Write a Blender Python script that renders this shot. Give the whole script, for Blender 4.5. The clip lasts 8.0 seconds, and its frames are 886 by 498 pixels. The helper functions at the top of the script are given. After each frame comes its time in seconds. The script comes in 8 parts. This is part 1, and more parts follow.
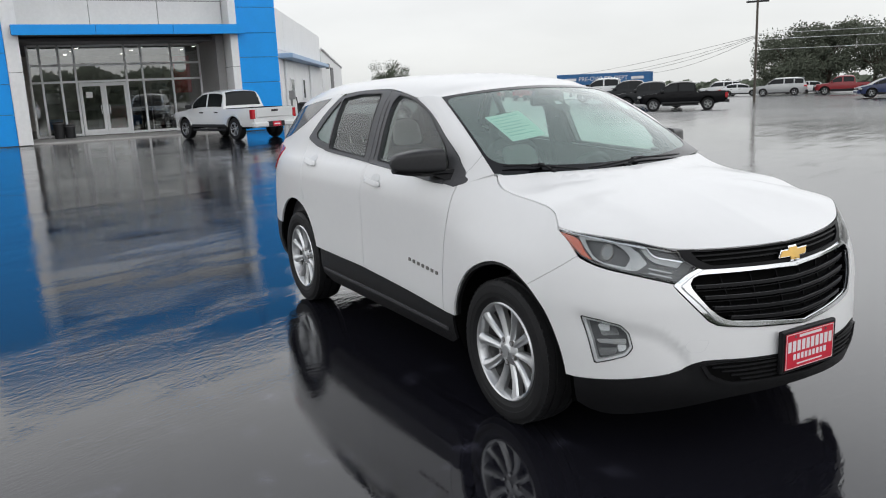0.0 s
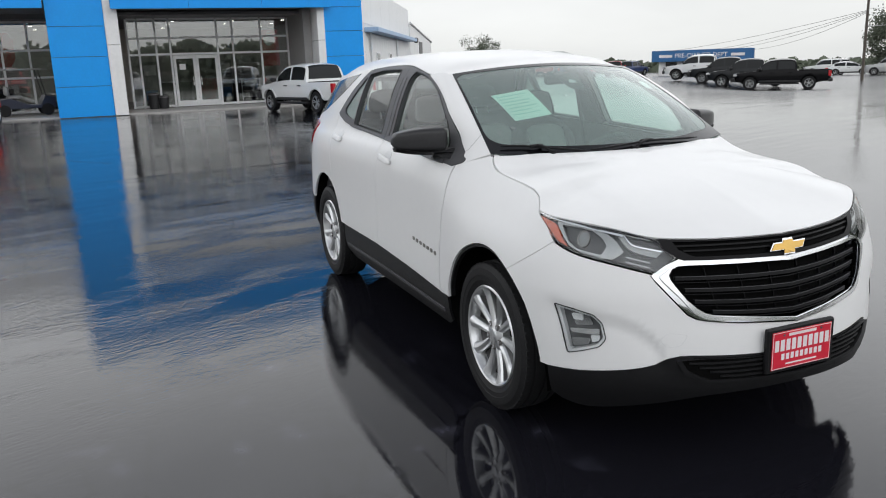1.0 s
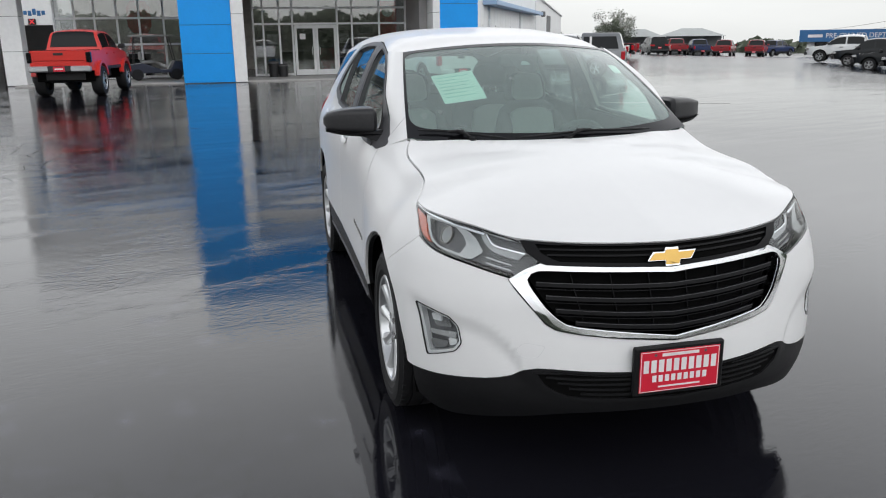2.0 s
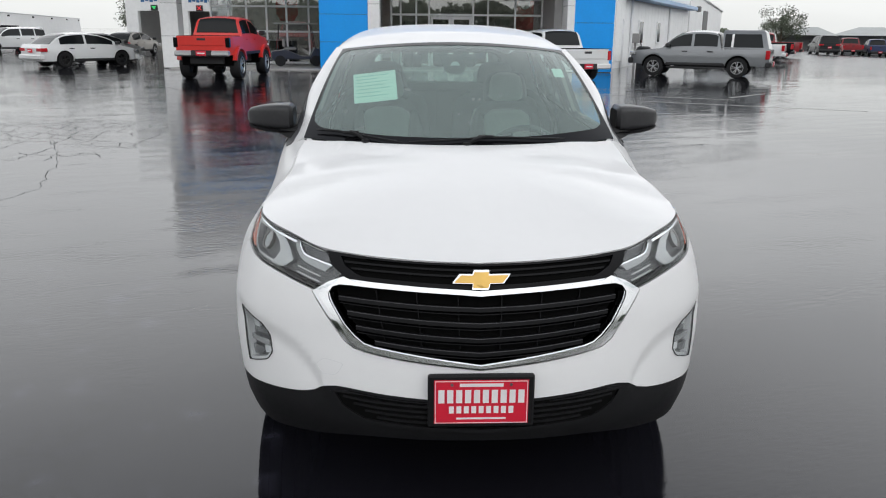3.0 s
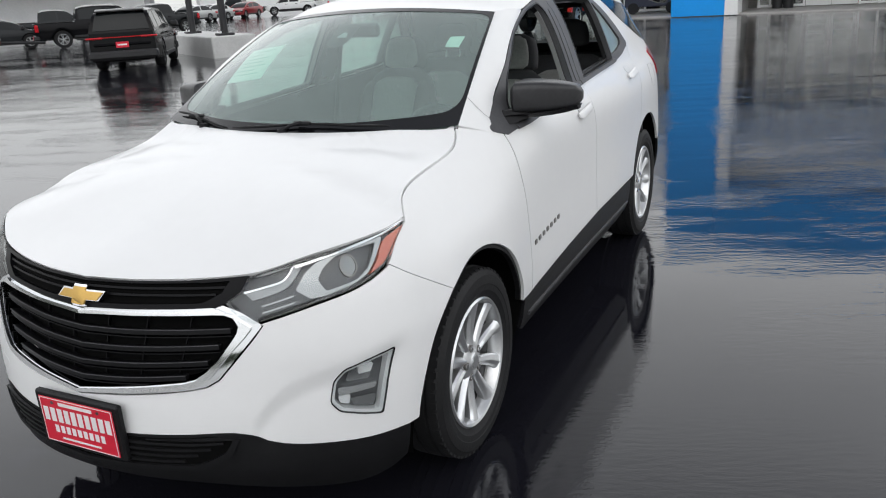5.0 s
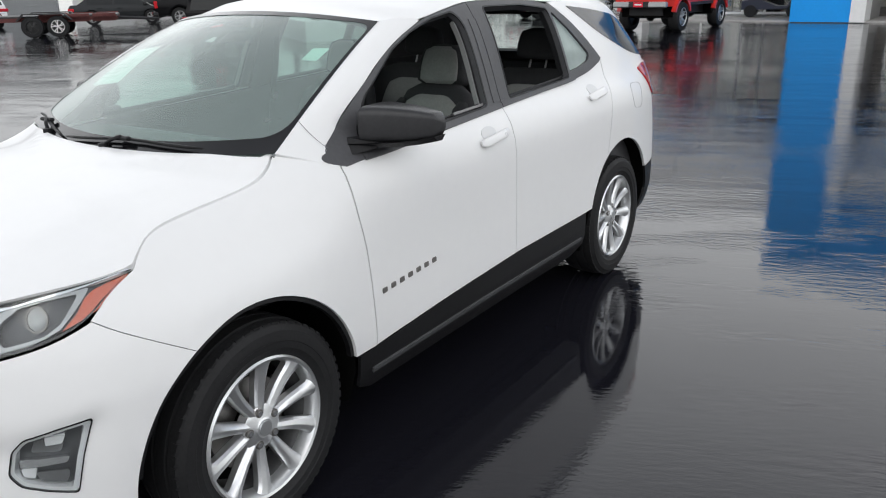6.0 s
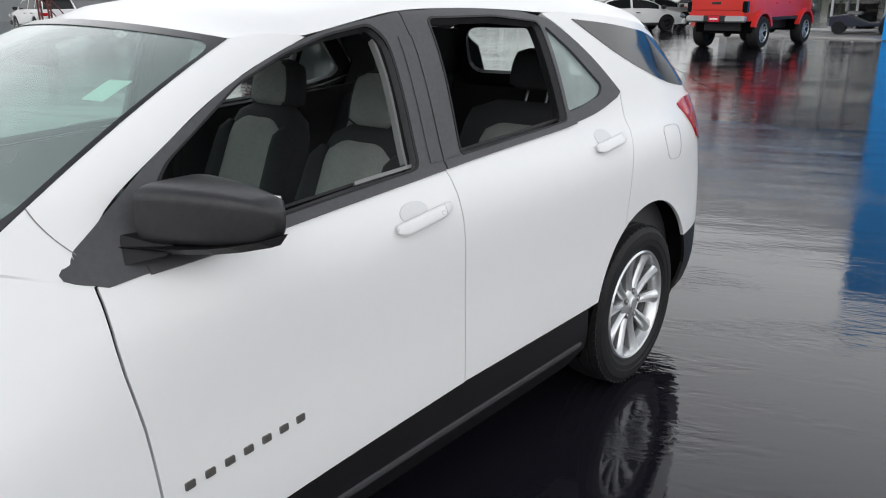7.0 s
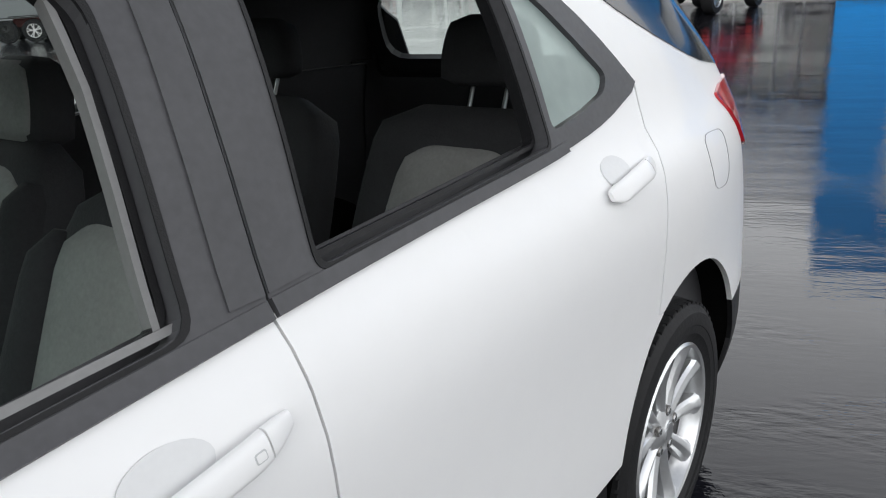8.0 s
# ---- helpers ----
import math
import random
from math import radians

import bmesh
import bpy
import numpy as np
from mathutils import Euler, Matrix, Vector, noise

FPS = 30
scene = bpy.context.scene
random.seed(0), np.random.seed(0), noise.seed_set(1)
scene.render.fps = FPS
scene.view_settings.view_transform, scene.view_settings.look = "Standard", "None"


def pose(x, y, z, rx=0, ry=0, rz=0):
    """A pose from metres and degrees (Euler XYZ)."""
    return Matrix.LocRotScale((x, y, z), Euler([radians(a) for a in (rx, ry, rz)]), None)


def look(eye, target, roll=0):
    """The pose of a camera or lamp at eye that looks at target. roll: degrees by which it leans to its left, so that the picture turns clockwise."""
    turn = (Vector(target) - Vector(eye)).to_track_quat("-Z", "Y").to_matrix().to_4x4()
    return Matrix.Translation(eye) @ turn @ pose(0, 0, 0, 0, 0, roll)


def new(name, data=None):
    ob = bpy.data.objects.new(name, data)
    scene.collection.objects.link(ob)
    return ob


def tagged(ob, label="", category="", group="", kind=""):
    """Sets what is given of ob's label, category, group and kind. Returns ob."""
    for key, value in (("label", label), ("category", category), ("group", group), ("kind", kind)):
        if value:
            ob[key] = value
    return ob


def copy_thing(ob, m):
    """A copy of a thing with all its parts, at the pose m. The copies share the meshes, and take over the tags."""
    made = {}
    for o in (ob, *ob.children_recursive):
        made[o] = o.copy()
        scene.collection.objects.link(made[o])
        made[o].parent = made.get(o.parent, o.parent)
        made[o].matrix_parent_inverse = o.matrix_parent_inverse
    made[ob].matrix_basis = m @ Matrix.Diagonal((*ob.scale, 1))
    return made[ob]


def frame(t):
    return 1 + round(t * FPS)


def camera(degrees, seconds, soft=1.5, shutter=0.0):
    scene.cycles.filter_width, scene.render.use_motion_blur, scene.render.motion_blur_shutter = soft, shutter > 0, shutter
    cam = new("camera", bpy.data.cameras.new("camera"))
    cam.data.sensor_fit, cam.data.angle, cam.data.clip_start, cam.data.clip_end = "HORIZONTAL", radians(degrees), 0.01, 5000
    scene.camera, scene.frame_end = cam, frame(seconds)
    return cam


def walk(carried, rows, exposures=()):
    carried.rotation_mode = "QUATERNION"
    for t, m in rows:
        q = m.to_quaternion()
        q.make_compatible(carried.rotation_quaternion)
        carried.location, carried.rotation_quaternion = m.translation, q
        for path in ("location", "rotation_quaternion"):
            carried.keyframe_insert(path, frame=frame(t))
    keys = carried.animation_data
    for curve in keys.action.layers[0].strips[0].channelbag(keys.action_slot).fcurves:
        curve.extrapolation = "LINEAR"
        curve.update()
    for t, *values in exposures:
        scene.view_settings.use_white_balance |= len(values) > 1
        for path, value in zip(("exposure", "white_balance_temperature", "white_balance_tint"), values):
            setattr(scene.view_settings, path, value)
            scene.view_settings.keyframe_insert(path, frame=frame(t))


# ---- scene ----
cam = camera(58.6, 8.0, 1.1)
PATH = [
    (0, (2.941, -2.823, 1.593), (1.236, -1.863, 1.182), -2.5),
    (0.5, (2.963, -2.711, 1.579), (1.22, -1.829, 1.147), -2.4),
    (1, (3.101, -2.387, 1.586), (1.307, -1.633, 1.124), -2.0),
    (1.2, (3.113, -2.22, 1.57), (1.301, -1.52, 1.094), -1.7),
    (2.3, (3.29, -1.046, 1.595), (1.392, -0.695, 1.073), -0.2),
    (2.5, (3.28, -0.823, 1.6), (1.371, -0.535, 1.076), 0.3),
    (3, (3.284, -0.228, 1.615), (1.358, -0.144, 1.081), 0.5),
    (3.5, (3.165, 0.328, 1.596), (1.252, 0.163, 1.039), -0.2),
    (4, (2.943, 0.897, 1.599), (1.078, 0.461, 1.022), -1.7),
    (4.2, (2.841, 1.09, 1.61), (1.002, 0.569, 1.021), -2.2),
    (5.3, (2.114, 2.193, 1.641), (0.47, 1.251, 1.001), -3.2),
    (5.5, (1.957, 2.341, 1.649), (0.341, 1.356, 1.004), -2.6),
    (6, (1.446, 2.546, 1.655), (-0.109, 1.465, 1.013), -1.3),
    (6.5, (0.821, 2.524, 1.652), (-0.674, 1.353, 1.025), -0.4),
    (7, (0.189, 2.232, 1.616), (-1.271, 1.012, 0.999), -0.5),
    (7.5, (-0.449, 1.866, 1.541), (-1.903, 0.639, 0.926), -1.5),
    (8, (-0.99, 1.459, 1.494), (-2.501, 0.327, 0.834), -3.3),
]
EXPOSURES = [(0, 0.02), (1.0, 0.06), (2.5, 0.10), (3.2, 0.06), (4.0, 0.04), (5.5, 0.21), (6.2, 0.22), (7.0, 0.21), (8.0, 0.34)]
walk(cam, [(t, look(eye, target, roll)) for t, eye, target, roll in PATH], EXPOSURES)
scene.view_settings.exposure = 0.0

# ---- world and light: a bright overcast sky after rain ----
world = bpy.data.worlds.new("overcast_sky")
scene.world = world
world.use_nodes = True


def world_sky():
    nt = world.node_tree
    nt.nodes.clear()
    N, L = nt.nodes.new, nt.links.new
    out, bg = N("ShaderNodeOutputWorld"), N("ShaderNodeBackground")
    sky = N("ShaderNodeTexSky")
    sky.sky_type, sky.sun_disc = "NISHITA", False
    sky.sun_elevation, sky.sun_rotation = radians(50), radians(62)
    thin = N("ShaderNodeVectorMath")
    thin.operation = "SCALE"
    thin.inputs["Scale"].default_value = 0.10
    L(sky.outputs[0], thin.inputs[0])
    co = N("ShaderNodeTexCoord")
    sep = N("ShaderNodeSeparateXYZ")
    L(co.outputs["Generated"], sep.inputs[0])
    ramp = N("ShaderNodeValToRGB")  # cloud layer: brightest band at mid height, added to light upright faces; dim overhead
    ramp.color_ramp.elements[0].position, ramp.color_ramp.elements[0].color = 0.0, (0.82, 0.835, 0.83, 1)
    ramp.color_ramp.elements[1].position, ramp.color_ramp.elements[1].color = 0.90, (0.38, 0.40, 0.44, 1)
    for q, c in ((0.12, (0.97, 0.98, 0.985, 1)), (0.26, (1.58, 1.60, 1.62, 1)), (0.50, (1.52, 1.55, 1.59, 1)), (0.72, (0.74, 0.76, 0.80, 1))):
        ramp.color_ramp.elements.new(q).color = c
    L(sep.outputs["Z"], ramp.inputs[0])
    noise_t = N("ShaderNodeTexNoise")
    noise_t.inputs["Scale"].default_value, noise_t.inputs["Detail"].default_value = 2.2, 6
    stretch = N("ShaderNodeMapping")
    stretch.inputs["Scale"].default_value = (1, 1, 3.2)
    L(co.outputs["Generated"], stretch.inputs[0])
    L(stretch.outputs[0], noise_t.inputs["Vector"])
    var = N("ShaderNodeMapRange")
    var.inputs["From Min"].default_value, var.inputs["From Max"].default_value = 0.3, 0.7
    var.inputs["To Min"].default_value, var.inputs["To Max"].default_value = 0.90, 1.10
    L(noise_t.outputs[0], var.inputs[0])
    clouds = N("ShaderNodeVectorMath")
    clouds.operation = "SCALE"
    L(ramp.outputs[0], clouds.inputs[0])
    # the cloud is thinner and brighter towards the sun
    side = N("ShaderNodeVectorMath")
    side.operation = "DOT_PRODUCT"
    side.inputs[1].default_value = (0.05, 0.08, 0.0)
    L(co.outputs["Generated"], side.inputs[0])
    lift = N("ShaderNodeMath")
    lift.operation = "MULTIPLY_ADD"
    lift.inputs[2].default_value = 1.0
    hi = N("ShaderNodeMapRange")
    hi.inputs["From Min"].default_value, hi.inputs["From Max"].default_value = 0.0, 0.25
    L(sep.outputs["Z"], hi.inputs[0])
    L(side.outputs["Value"], lift.inputs[0])
    L(hi.outputs[0], lift.inputs[1])
    both = N("ShaderNodeMath")
    both.operation = "MULTIPLY"
    L(var.outputs[0], both.inputs[0])
    L(lift.outputs[0], both.inputs[1])
    L(both.outputs[0], clouds.inputs["Scale"])
    mix = N("ShaderNodeMix")
    mix.data_type = "RGBA"
    mix.inputs[0].default_value = 0.93
    L(thin.outputs[0], mix.inputs[6])
    L(clouds.outputs[0], mix.inputs[7])
    L(mix.outputs[2], bg.inputs["Color"])
    bg.inputs["Strength"].default_value = 1.0
    L(bg.outputs[0], out.inputs[0])


world_sky()
sun = new("sun", bpy.data.lights.new("sun", "SUN"))
sun.data.energy, sun.data.angle, sun.data.color = 0.35, radians(40), (1.0, 0.97, 0.92)
sun.matrix_world = look((0, 0, 50), (-26.5, -14, 14))

# ---- materials ----
def shader(name, color, rough=0.5, metal=0.0, var=0.08, scale=6.0, bump=0.0, bump_scale=40.0, coat=0.0, rough_var=0.0, spec=0.5, per_object=0.0):
    """A principled surface with colour variation at two scales, roughness variation and fine relief, in object metres."""
    m = bpy.data.materials.new(name)
    m.use_nodes = True
    nt = m.node_tree
    N, L = nt.nodes.new, nt.links.new
    p = nt.nodes["Principled BSDF"]
    p.inputs["Roughness"].default_value, p.inputs["Metallic"].default_value = rough, metal
    p.inputs["Specular IOR Level"].default_value = spec
    p.inputs["Coat Weight"].default_value, p.inputs["Coat Roughness"].default_value = coat, 0.03
    co = N("ShaderNodeTexCoord")
    a, b = N("ShaderNodeTexNoise"), N("ShaderNodeTexNoise")
    a.inputs["Scale"].default_value, a.inputs["Detail"].default_value = scale, 4
    b.inputs["Scale"].default_value, b.inputs["Detail"].default_value = scale * 9, 3
    L(co.outputs["Object"], a.inputs["Vector"])
    L(co.outputs["Object"], b.inputs["Vector"])
    add = N("ShaderNodeMath")
    add.operation = "ADD"
    L(a.outputs[0], add.inputs[0])
    L(b.outputs[0], add.inputs[1])
    mr = N("ShaderNodeMapRange")
    mr.inputs["From Min"].default_value, mr.inputs["From Max"].default_value = 0.6, 1.4
    mr.inputs["To Min"].default_value, mr.inputs["To Max"].default_value = 1 - var, 1 + var
    L(add.outputs[0], mr.inputs[0])
    sc = N("ShaderNodeVectorMath")
    sc.operation = "SCALE"
    sc.inputs[0].default_value = color
    last = mr.outputs[0]
    if per_object:
        oi, om = N("ShaderNodeObjectInfo"), N("ShaderNodeMapRange")
        om.inputs["To Min"].default_value, om.inputs["To Max"].default_value = 1 - per_object, 1 + per_object
        L(oi.outputs["Random"], om.inputs[0])
        mul = N("ShaderNodeMath")
        mul.operation = "MULTIPLY"
        L(last, mul.inputs[0])
        L(om.outputs[0], mul.inputs[1])
        last = mul.outputs[0]
    L(last, sc.inputs["Scale"])
    L(sc.outputs[0], p.inputs["Base Color"])
    if rough_var:
        rr = N("ShaderNodeMapRange")
        rr.inputs["From Min"].default_value, rr.inputs["From Max"].default_value = 0.3, 0.7
        rr.inputs["To Min"].default_value, rr.inputs["To Max"].default_value = max(rough - rough_var, 0.02), rough + rough_var
        L(a.outputs[0], rr.inputs[0])
        L(rr.outputs[0], p.inputs["Roughness"])
    if bump:
        c, bu = N("ShaderNodeTexNoise"), N("ShaderNodeBump")
        c.inputs["Scale"].default_value, c.inputs["Detail"].default_value = bump_scale, 3
        L(co.outputs["Object"], c.inputs["Vector"])
        bu.inputs["Strength"].default_value, bu.inputs["Distance"].default_value = bump, 0.01
        L(c.outputs[0], bu.inputs["Height"])
        L(bu.outputs[0], p.inputs["Normal"])
    return m


def glass(name, tint, see=0.85, rough=0.01, sheen_film=0.0, coat=0.9):
    """Thin pane: tinted see-through with a mirror coat that grows at grazing angles."""
    m = bpy.data.materials.new(name)
    m.use_nodes = True
    nt = m.node_tree
    nt.nodes.clear()
    N, L = nt.nodes.new, nt.links.new
    out, mix, tr, gl = N("ShaderNodeOutputMaterial"), N("ShaderNodeMixShader"), N("ShaderNodeBsdfTransparent"), N("ShaderNodeBsdfGlossy")
    lw, pw, ma = N("ShaderNodeLayerWeight"), N("ShaderNodeMath"), N("ShaderNodeMath")
    lw.inputs["Blend"].default_value = 0.5
    pw.operation, ma.operation = "POWER", "MULTIPLY_ADD"
    pw.inputs[1].default_value = 5.0
    ma.inputs[1].default_value, ma.inputs[2].default_value = 0.957, 0.043
    L(lw.outputs["Facing"], pw.inputs[0])
    L(pw.outputs[0], ma.inputs[0])
    tr.inputs[0].default_value = (*[t * see for t in tint], 1)
    gl.inputs[0].default_value = (1, 1, 1, 1)
    gl.inputs["Roughness"].default_value = rough
    mul = N("ShaderNodeMath")
    mul.operation, mul.use_clamp = "MULTIPLY", True
    mul.inputs[1].default_value = coat
    L(ma.outputs[0], mul.inputs[0])
    L(mul.outputs[0], mix.inputs[0])
    L(tr.outputs[0], mix.inputs[1])
    L(gl.outputs[0], mix.inputs[2])
    last = mix
    if sheen_film:
        # rain film and dust scatter a little light; sky reflection is painted in too
        dif, mx2 = N("ShaderNodeBsdfDiffuse"), N("ShaderNodeMixShader")
        dif.inputs[0].default_value = (0.56, 0.68, 0.655, 1)
        co, no, mr = N("ShaderNodeTexCoord"), N("ShaderNodeTexNoise"), N("ShaderNodeMapRange")
        no.inputs["Scale"].default_value, no.inputs["Detail"].default_value = 14, 5
        L(co.outputs["Object"], no.inputs["Vector"])
        mr.inputs["From Min"].default_value, mr.inputs["From Max"].default_value = 0.3, 0.75
        mr.inputs["To Min"].default_value, mr.inputs["To Max"].default_value = sheen_film * 0.92, sheen_film * 1.08
        L(no.outputs[0], mr.inputs[0])
        L(mr.outputs[0], mx2.inputs[0])
        L(mix.outputs[0], mx2.inputs[1])
        L(dif.outputs[0], mx2.inputs[2])
        last = mx2
    L(last.outputs[0], out.inputs[0])
    return m


def asphalt_wet():
    m = bpy.data.materials.new("wet_asphalt")
    m.use_nodes = True
    nt = m.node_tree
    N, L = nt.nodes.new, nt.links.new
    p = nt.nodes["Principled BSDF"]
    co = N("ShaderNodeTexCoord")

    def noisy(scale, detail=4, stretch=None):
        n = N("ShaderNodeTexNoise")
        n.inputs["Scale"].default_value, n.inputs["Detail"].default_value = scale, detail
        if stretch:
            mp = N("ShaderNodeMapping")
            mp.vector_type = "TEXTURE"
            mp.inputs["Scale"].default_value, mp.inputs["Rotation"].default_value = stretch, (0, 0, 0.35)
            L(co.outputs["Object"], mp.inputs[0])
            L(mp.outputs[0], n.inputs["Vector"])
        else:
            L(co.outputs["Object"], n.inputs["Vector"])
        return n.outputs[0]

    def ranged(v, a, b, c, d):
        r = N("ShaderNodeMapRange")
        for k, x in zip(("From Min", "From Max", "To Min", "To Max"), (a, b, c, d)):
            r.inputs[k].default_value = x
        L(v, r.inputs[0])
        return r.outputs[0]

    def maths(op, a, b):
        q = N("ShaderNodeMath")
        q.operation = op
        for k, x in ((0, a), (1, b)):
            if isinstance(x, (int, float)):
                q.inputs[k].default_value = x
            else:
                L(x, q.inputs[k])
        return q.outputs[0]

    # features lie across the lot's fall: long one way, short the other
    big, mid, fine = noisy(1.0, 7, (2.2, 6.0, 1)), noisy(1.7, 8), noisy(120, 2)
    wet = ranged(maths("ADD", maths("MULTIPLY", big, 0.66), maths("MULTIPLY", mid, 0.34)), 0.40, 0.56, 0, 1)  # standing water
    dark = ranged(fine, 0.3, 0.75, 0.004, 0.016)
    # fine cracks where the old surface has broken
    vor = N("ShaderNodeTexVoronoi")
    vor.feature = "DISTANCE_TO_EDGE"
    vor.inputs["Scale"].default_value = 1.1
    warp = N("ShaderNodeVectorMath")
    warp.operation = "ADD"
    wn = N("ShaderNodeTexNoise")
    wn.inputs["Scale"].default_value = 2.2
    L(co.outputs["Object"], wn.inputs["Vector"])
    L(co.outputs["Object"], warp.inputs[0])
    L(wn.outputs["Color"], warp.inputs[1])
    L(warp.outputs[0], vor.inputs["Vector"])
    crack = ranged(vor.outputs["Distance"], 0.006, 0.016, 1, 0)
    patchy = ranged(noisy(0.11, 2), 0.54, 0.60, 0, 1)
    crack = maths("MULTIPLY", crack, patchy)
    base = maths("MULTIPLY", dark, maths("SUBTRACT", 1.0, maths("MULTIPLY", crack, 0.8)))
    # pale silt left by runoff
    silt = ranged(noisy(3.3, 8), 0.60, 0.74, 0, 0.04)
    base = maths("ADD", base, maths("MULTIPLY", silt, patchy))
    comb = N("ShaderNodeCombineColor")
    L(base, comb.inputs[0])
    L(base, comb.inputs[1])
    L(maths("MULTIPLY", base, 1.4), comb.inputs[2])
    L(comb.outputs[0], p.inputs["Base Color"])
    # water lies smooth on the used-car side of the lot; far out the surface is coarse
    sep = N("ShaderNodeSeparateXYZ")
    L(co.outputs["Object"], sep.inputs[0])
    flat = ranged(sep.outputs["Y"], 4.0, 9.0, 1.0, 0.35)
    L(maths("ADD", maths("MULTIPLY", ranged(wet, 0, 1, 0.060, 0.010), flat), ranged(sep.outputs["Y"], 9.0, 24.0, 0.0, 0.22)), p.inputs["Roughness"])
    p.inputs["IOR"].default_value = 1.43
    bu, bu2, bu3 = N("ShaderNodeBump"), N("ShaderNodeBump"), N("ShaderNodeBump")
    # coarse stone shows through where the film is thin
    bu.inputs["Distance"].default_value = 0.004
    L(maths("ADD", noisy(90, 2), maths("MULTIPLY", noisy(1.0, 3, (0.022, 0.085, 1)), 2.6)), bu.inputs["Height"])
    # smooth where the cars stand, a strip of open-textured asphalt behind, low roller ridges beyond it
    along = maths("ADD", sep.outputs["X"], maths("MULTIPLY", maths("SUBTRACT", noisy(1.0, 4, (1.6, 4.0, 1)), 0.5), 5.0))
    L(maths("MULTIPLY", maths("MULTIPLY", ranged(wet, 0, 1, 0.085, 0.020), flat), ranged(along, -6.5, -4.0, 2.6, 1.0)), bu.inputs["Strength"])
    strip = maths("MULTIPLY", ranged(along, -6.2, -4.6, 0, 1), ranged(along, -2.2, -1.0, 1, 0))
    bu2.inputs["Distance"].default_value = 0.03
    L(ranged(along, -7.0, -4.0, 0.24, 0.026), bu2.inputs["Strength"])
    L(maths("ADD", noisy(1.0, 5, (0.30, 1.7, 1)), maths("MULTIPLY", noisy(1.0, 2, (1.4, 3.0, 1)), 2.0)), bu2.inputs["Height"])
    L(bu.outputs[0], bu2.inputs["Normal"])
    bu3.inputs["Distance"].default_value = 0.02
    patch = ranged(noisy(1.0, 5, (0.35, 1.1, 1)), 0.46, 0.60, 0.06, 1.0)
    L(maths("ADD", maths("MULTIPLY", maths("MULTIPLY", strip, patch), 0.21), 0.004), bu3.inputs["Strength"])
    L(noisy(1.0, 4, (0.040, 0.12, 1)), bu3.inputs["Height"])
    L(bu2.outputs[0], bu3.inputs["Normal"])
    L(bu3.outputs[0], p.inputs["Normal"])
    return m


M_ASPHALT = asphalt_wet()
M_CRACK = shader("dull_crack", (0.020, 0.020, 0.021), 0.75, 0, 0.3, 9, spec=0.2)
M_LINE = shader("worn_line_paint", (0.42, 0.42, 0.40), 0.35, 0, 0.3, 7)
M_WHITE = shader("white_car_paint", (0.80, 0.80, 0.80), 0.42, 0, 0.012, 2.0, coat=0.38, spec=0.3)
M_CLAD = shader("black_textured_plastic", (0.010, 0.010, 0.011), 0.45, 0, 0.25, 8, bump=0.15, bump_scale=400, spec=0.22)
M_SHELL = shader("wet_black_mirror_shell", (0.030, 0.030, 0.032), 0.30, 0, 0.2, 8, bump=0.10, bump_scale=300, spec=0.35)
M_TRIM = shader("charcoal_trim", (0.072, 0.072, 0.077), 0.42, 0, 0.15, 8, spec=0.25)
M_GLOSSBLACK = shader("gloss_black", (0.006, 0.006, 0.007), 0.12, 0, 0.1, 8, coat=0.3, spec=0.3)
M_GRILLE = shader("black_grille", (0.005, 0.005, 0.006), 0.40, 0, 0.15, 12, spec=0.14)
M_BRIGHT = shader("bright_trim", (0.74, 0.75, 0.76), 0.16, 1.0, 0.02, 6)
# near-black for hollows: their shade is put into the colour
M_DARK = shader("cavity_shade", (0.004, 0.004, 0.004), 0.9, 0, 0.2, 10, spec=0.05)
M_RUBBER = shader("tyre_rubber", (0.016, 0.016, 0.017), 0.62, 0, 0.25, 14, bump=0.12, bump_scale=90, spec=0.25)
M_ALLOY = shader("bright_alloy", (0.68, 0.69, 0.70), 0.28, 0.8, 0.06, 10)
M_CHROME = shader("chrome", (0.70, 0.71, 0.73), 0.06, 1.0, 0.02, 6)
M_SATIN = shader("satin_metal", (0.55, 0.56, 0.57), 0.35, 0.9, 0.06, 12)
# alloy darkened so the shade behind the spokes is in its colour
M_BARREL = shader("shaded_alloy_barrel", (0.10, 0.10, 0.102), 0.5, 0.4, 0.2, 12)
M_STEEL = shader("brake_steel", (0.22, 0.21, 0.20), 0.4, 0.8, 0.2, 20)
M_GOLD = shader("gold_emblem", (0.62, 0.39, 0.11), 0.28, 0.7, 0.08, 30)
M_AMBER = shader("amber_lens", (0.54, 0.085, 0.03), 0.12, 0, 0.08, 30, coat=0.8)
M_REDLENS = shader("red_lens", (0.50, 0.012, 0.02), 0.10, 0, 0.1, 30, coat=0.8)
M_LAMPGREY = shader("lamp_housing", (0.085, 0.087, 0.092), 0.35, 0.2, 0.2, 20)
M_BEZEL = shader("lamp_bezel_satin", (0.34, 0.345, 0.35), 0.26, 0.8, 0.06, 20)
M_GUIDE = shader("frosted_light_guide", (0.42, 0.43, 0.44), 0.3, 0.0, 0.06, 30)
M_PROJ = shader("projector_glass", (0.24, 0.245, 0.25), 0.12, 0.2, 0.1, 20, coat=0.5)
M_CLEAR = shader("clear_lamp_glass", (0.86, 0.87, 0.88), 0.12, 0.3, 0.05, 20, coat=0.6)
M_SEAL = shader("grey_window_seal", (0.20, 0.20, 0.20), 0.5, 0, 0.1, 12)
M_LENSWHITE = shader("lamp_reflector", (0.56, 0.565, 0.57), 0.24, 0.85, 0.05, 20)
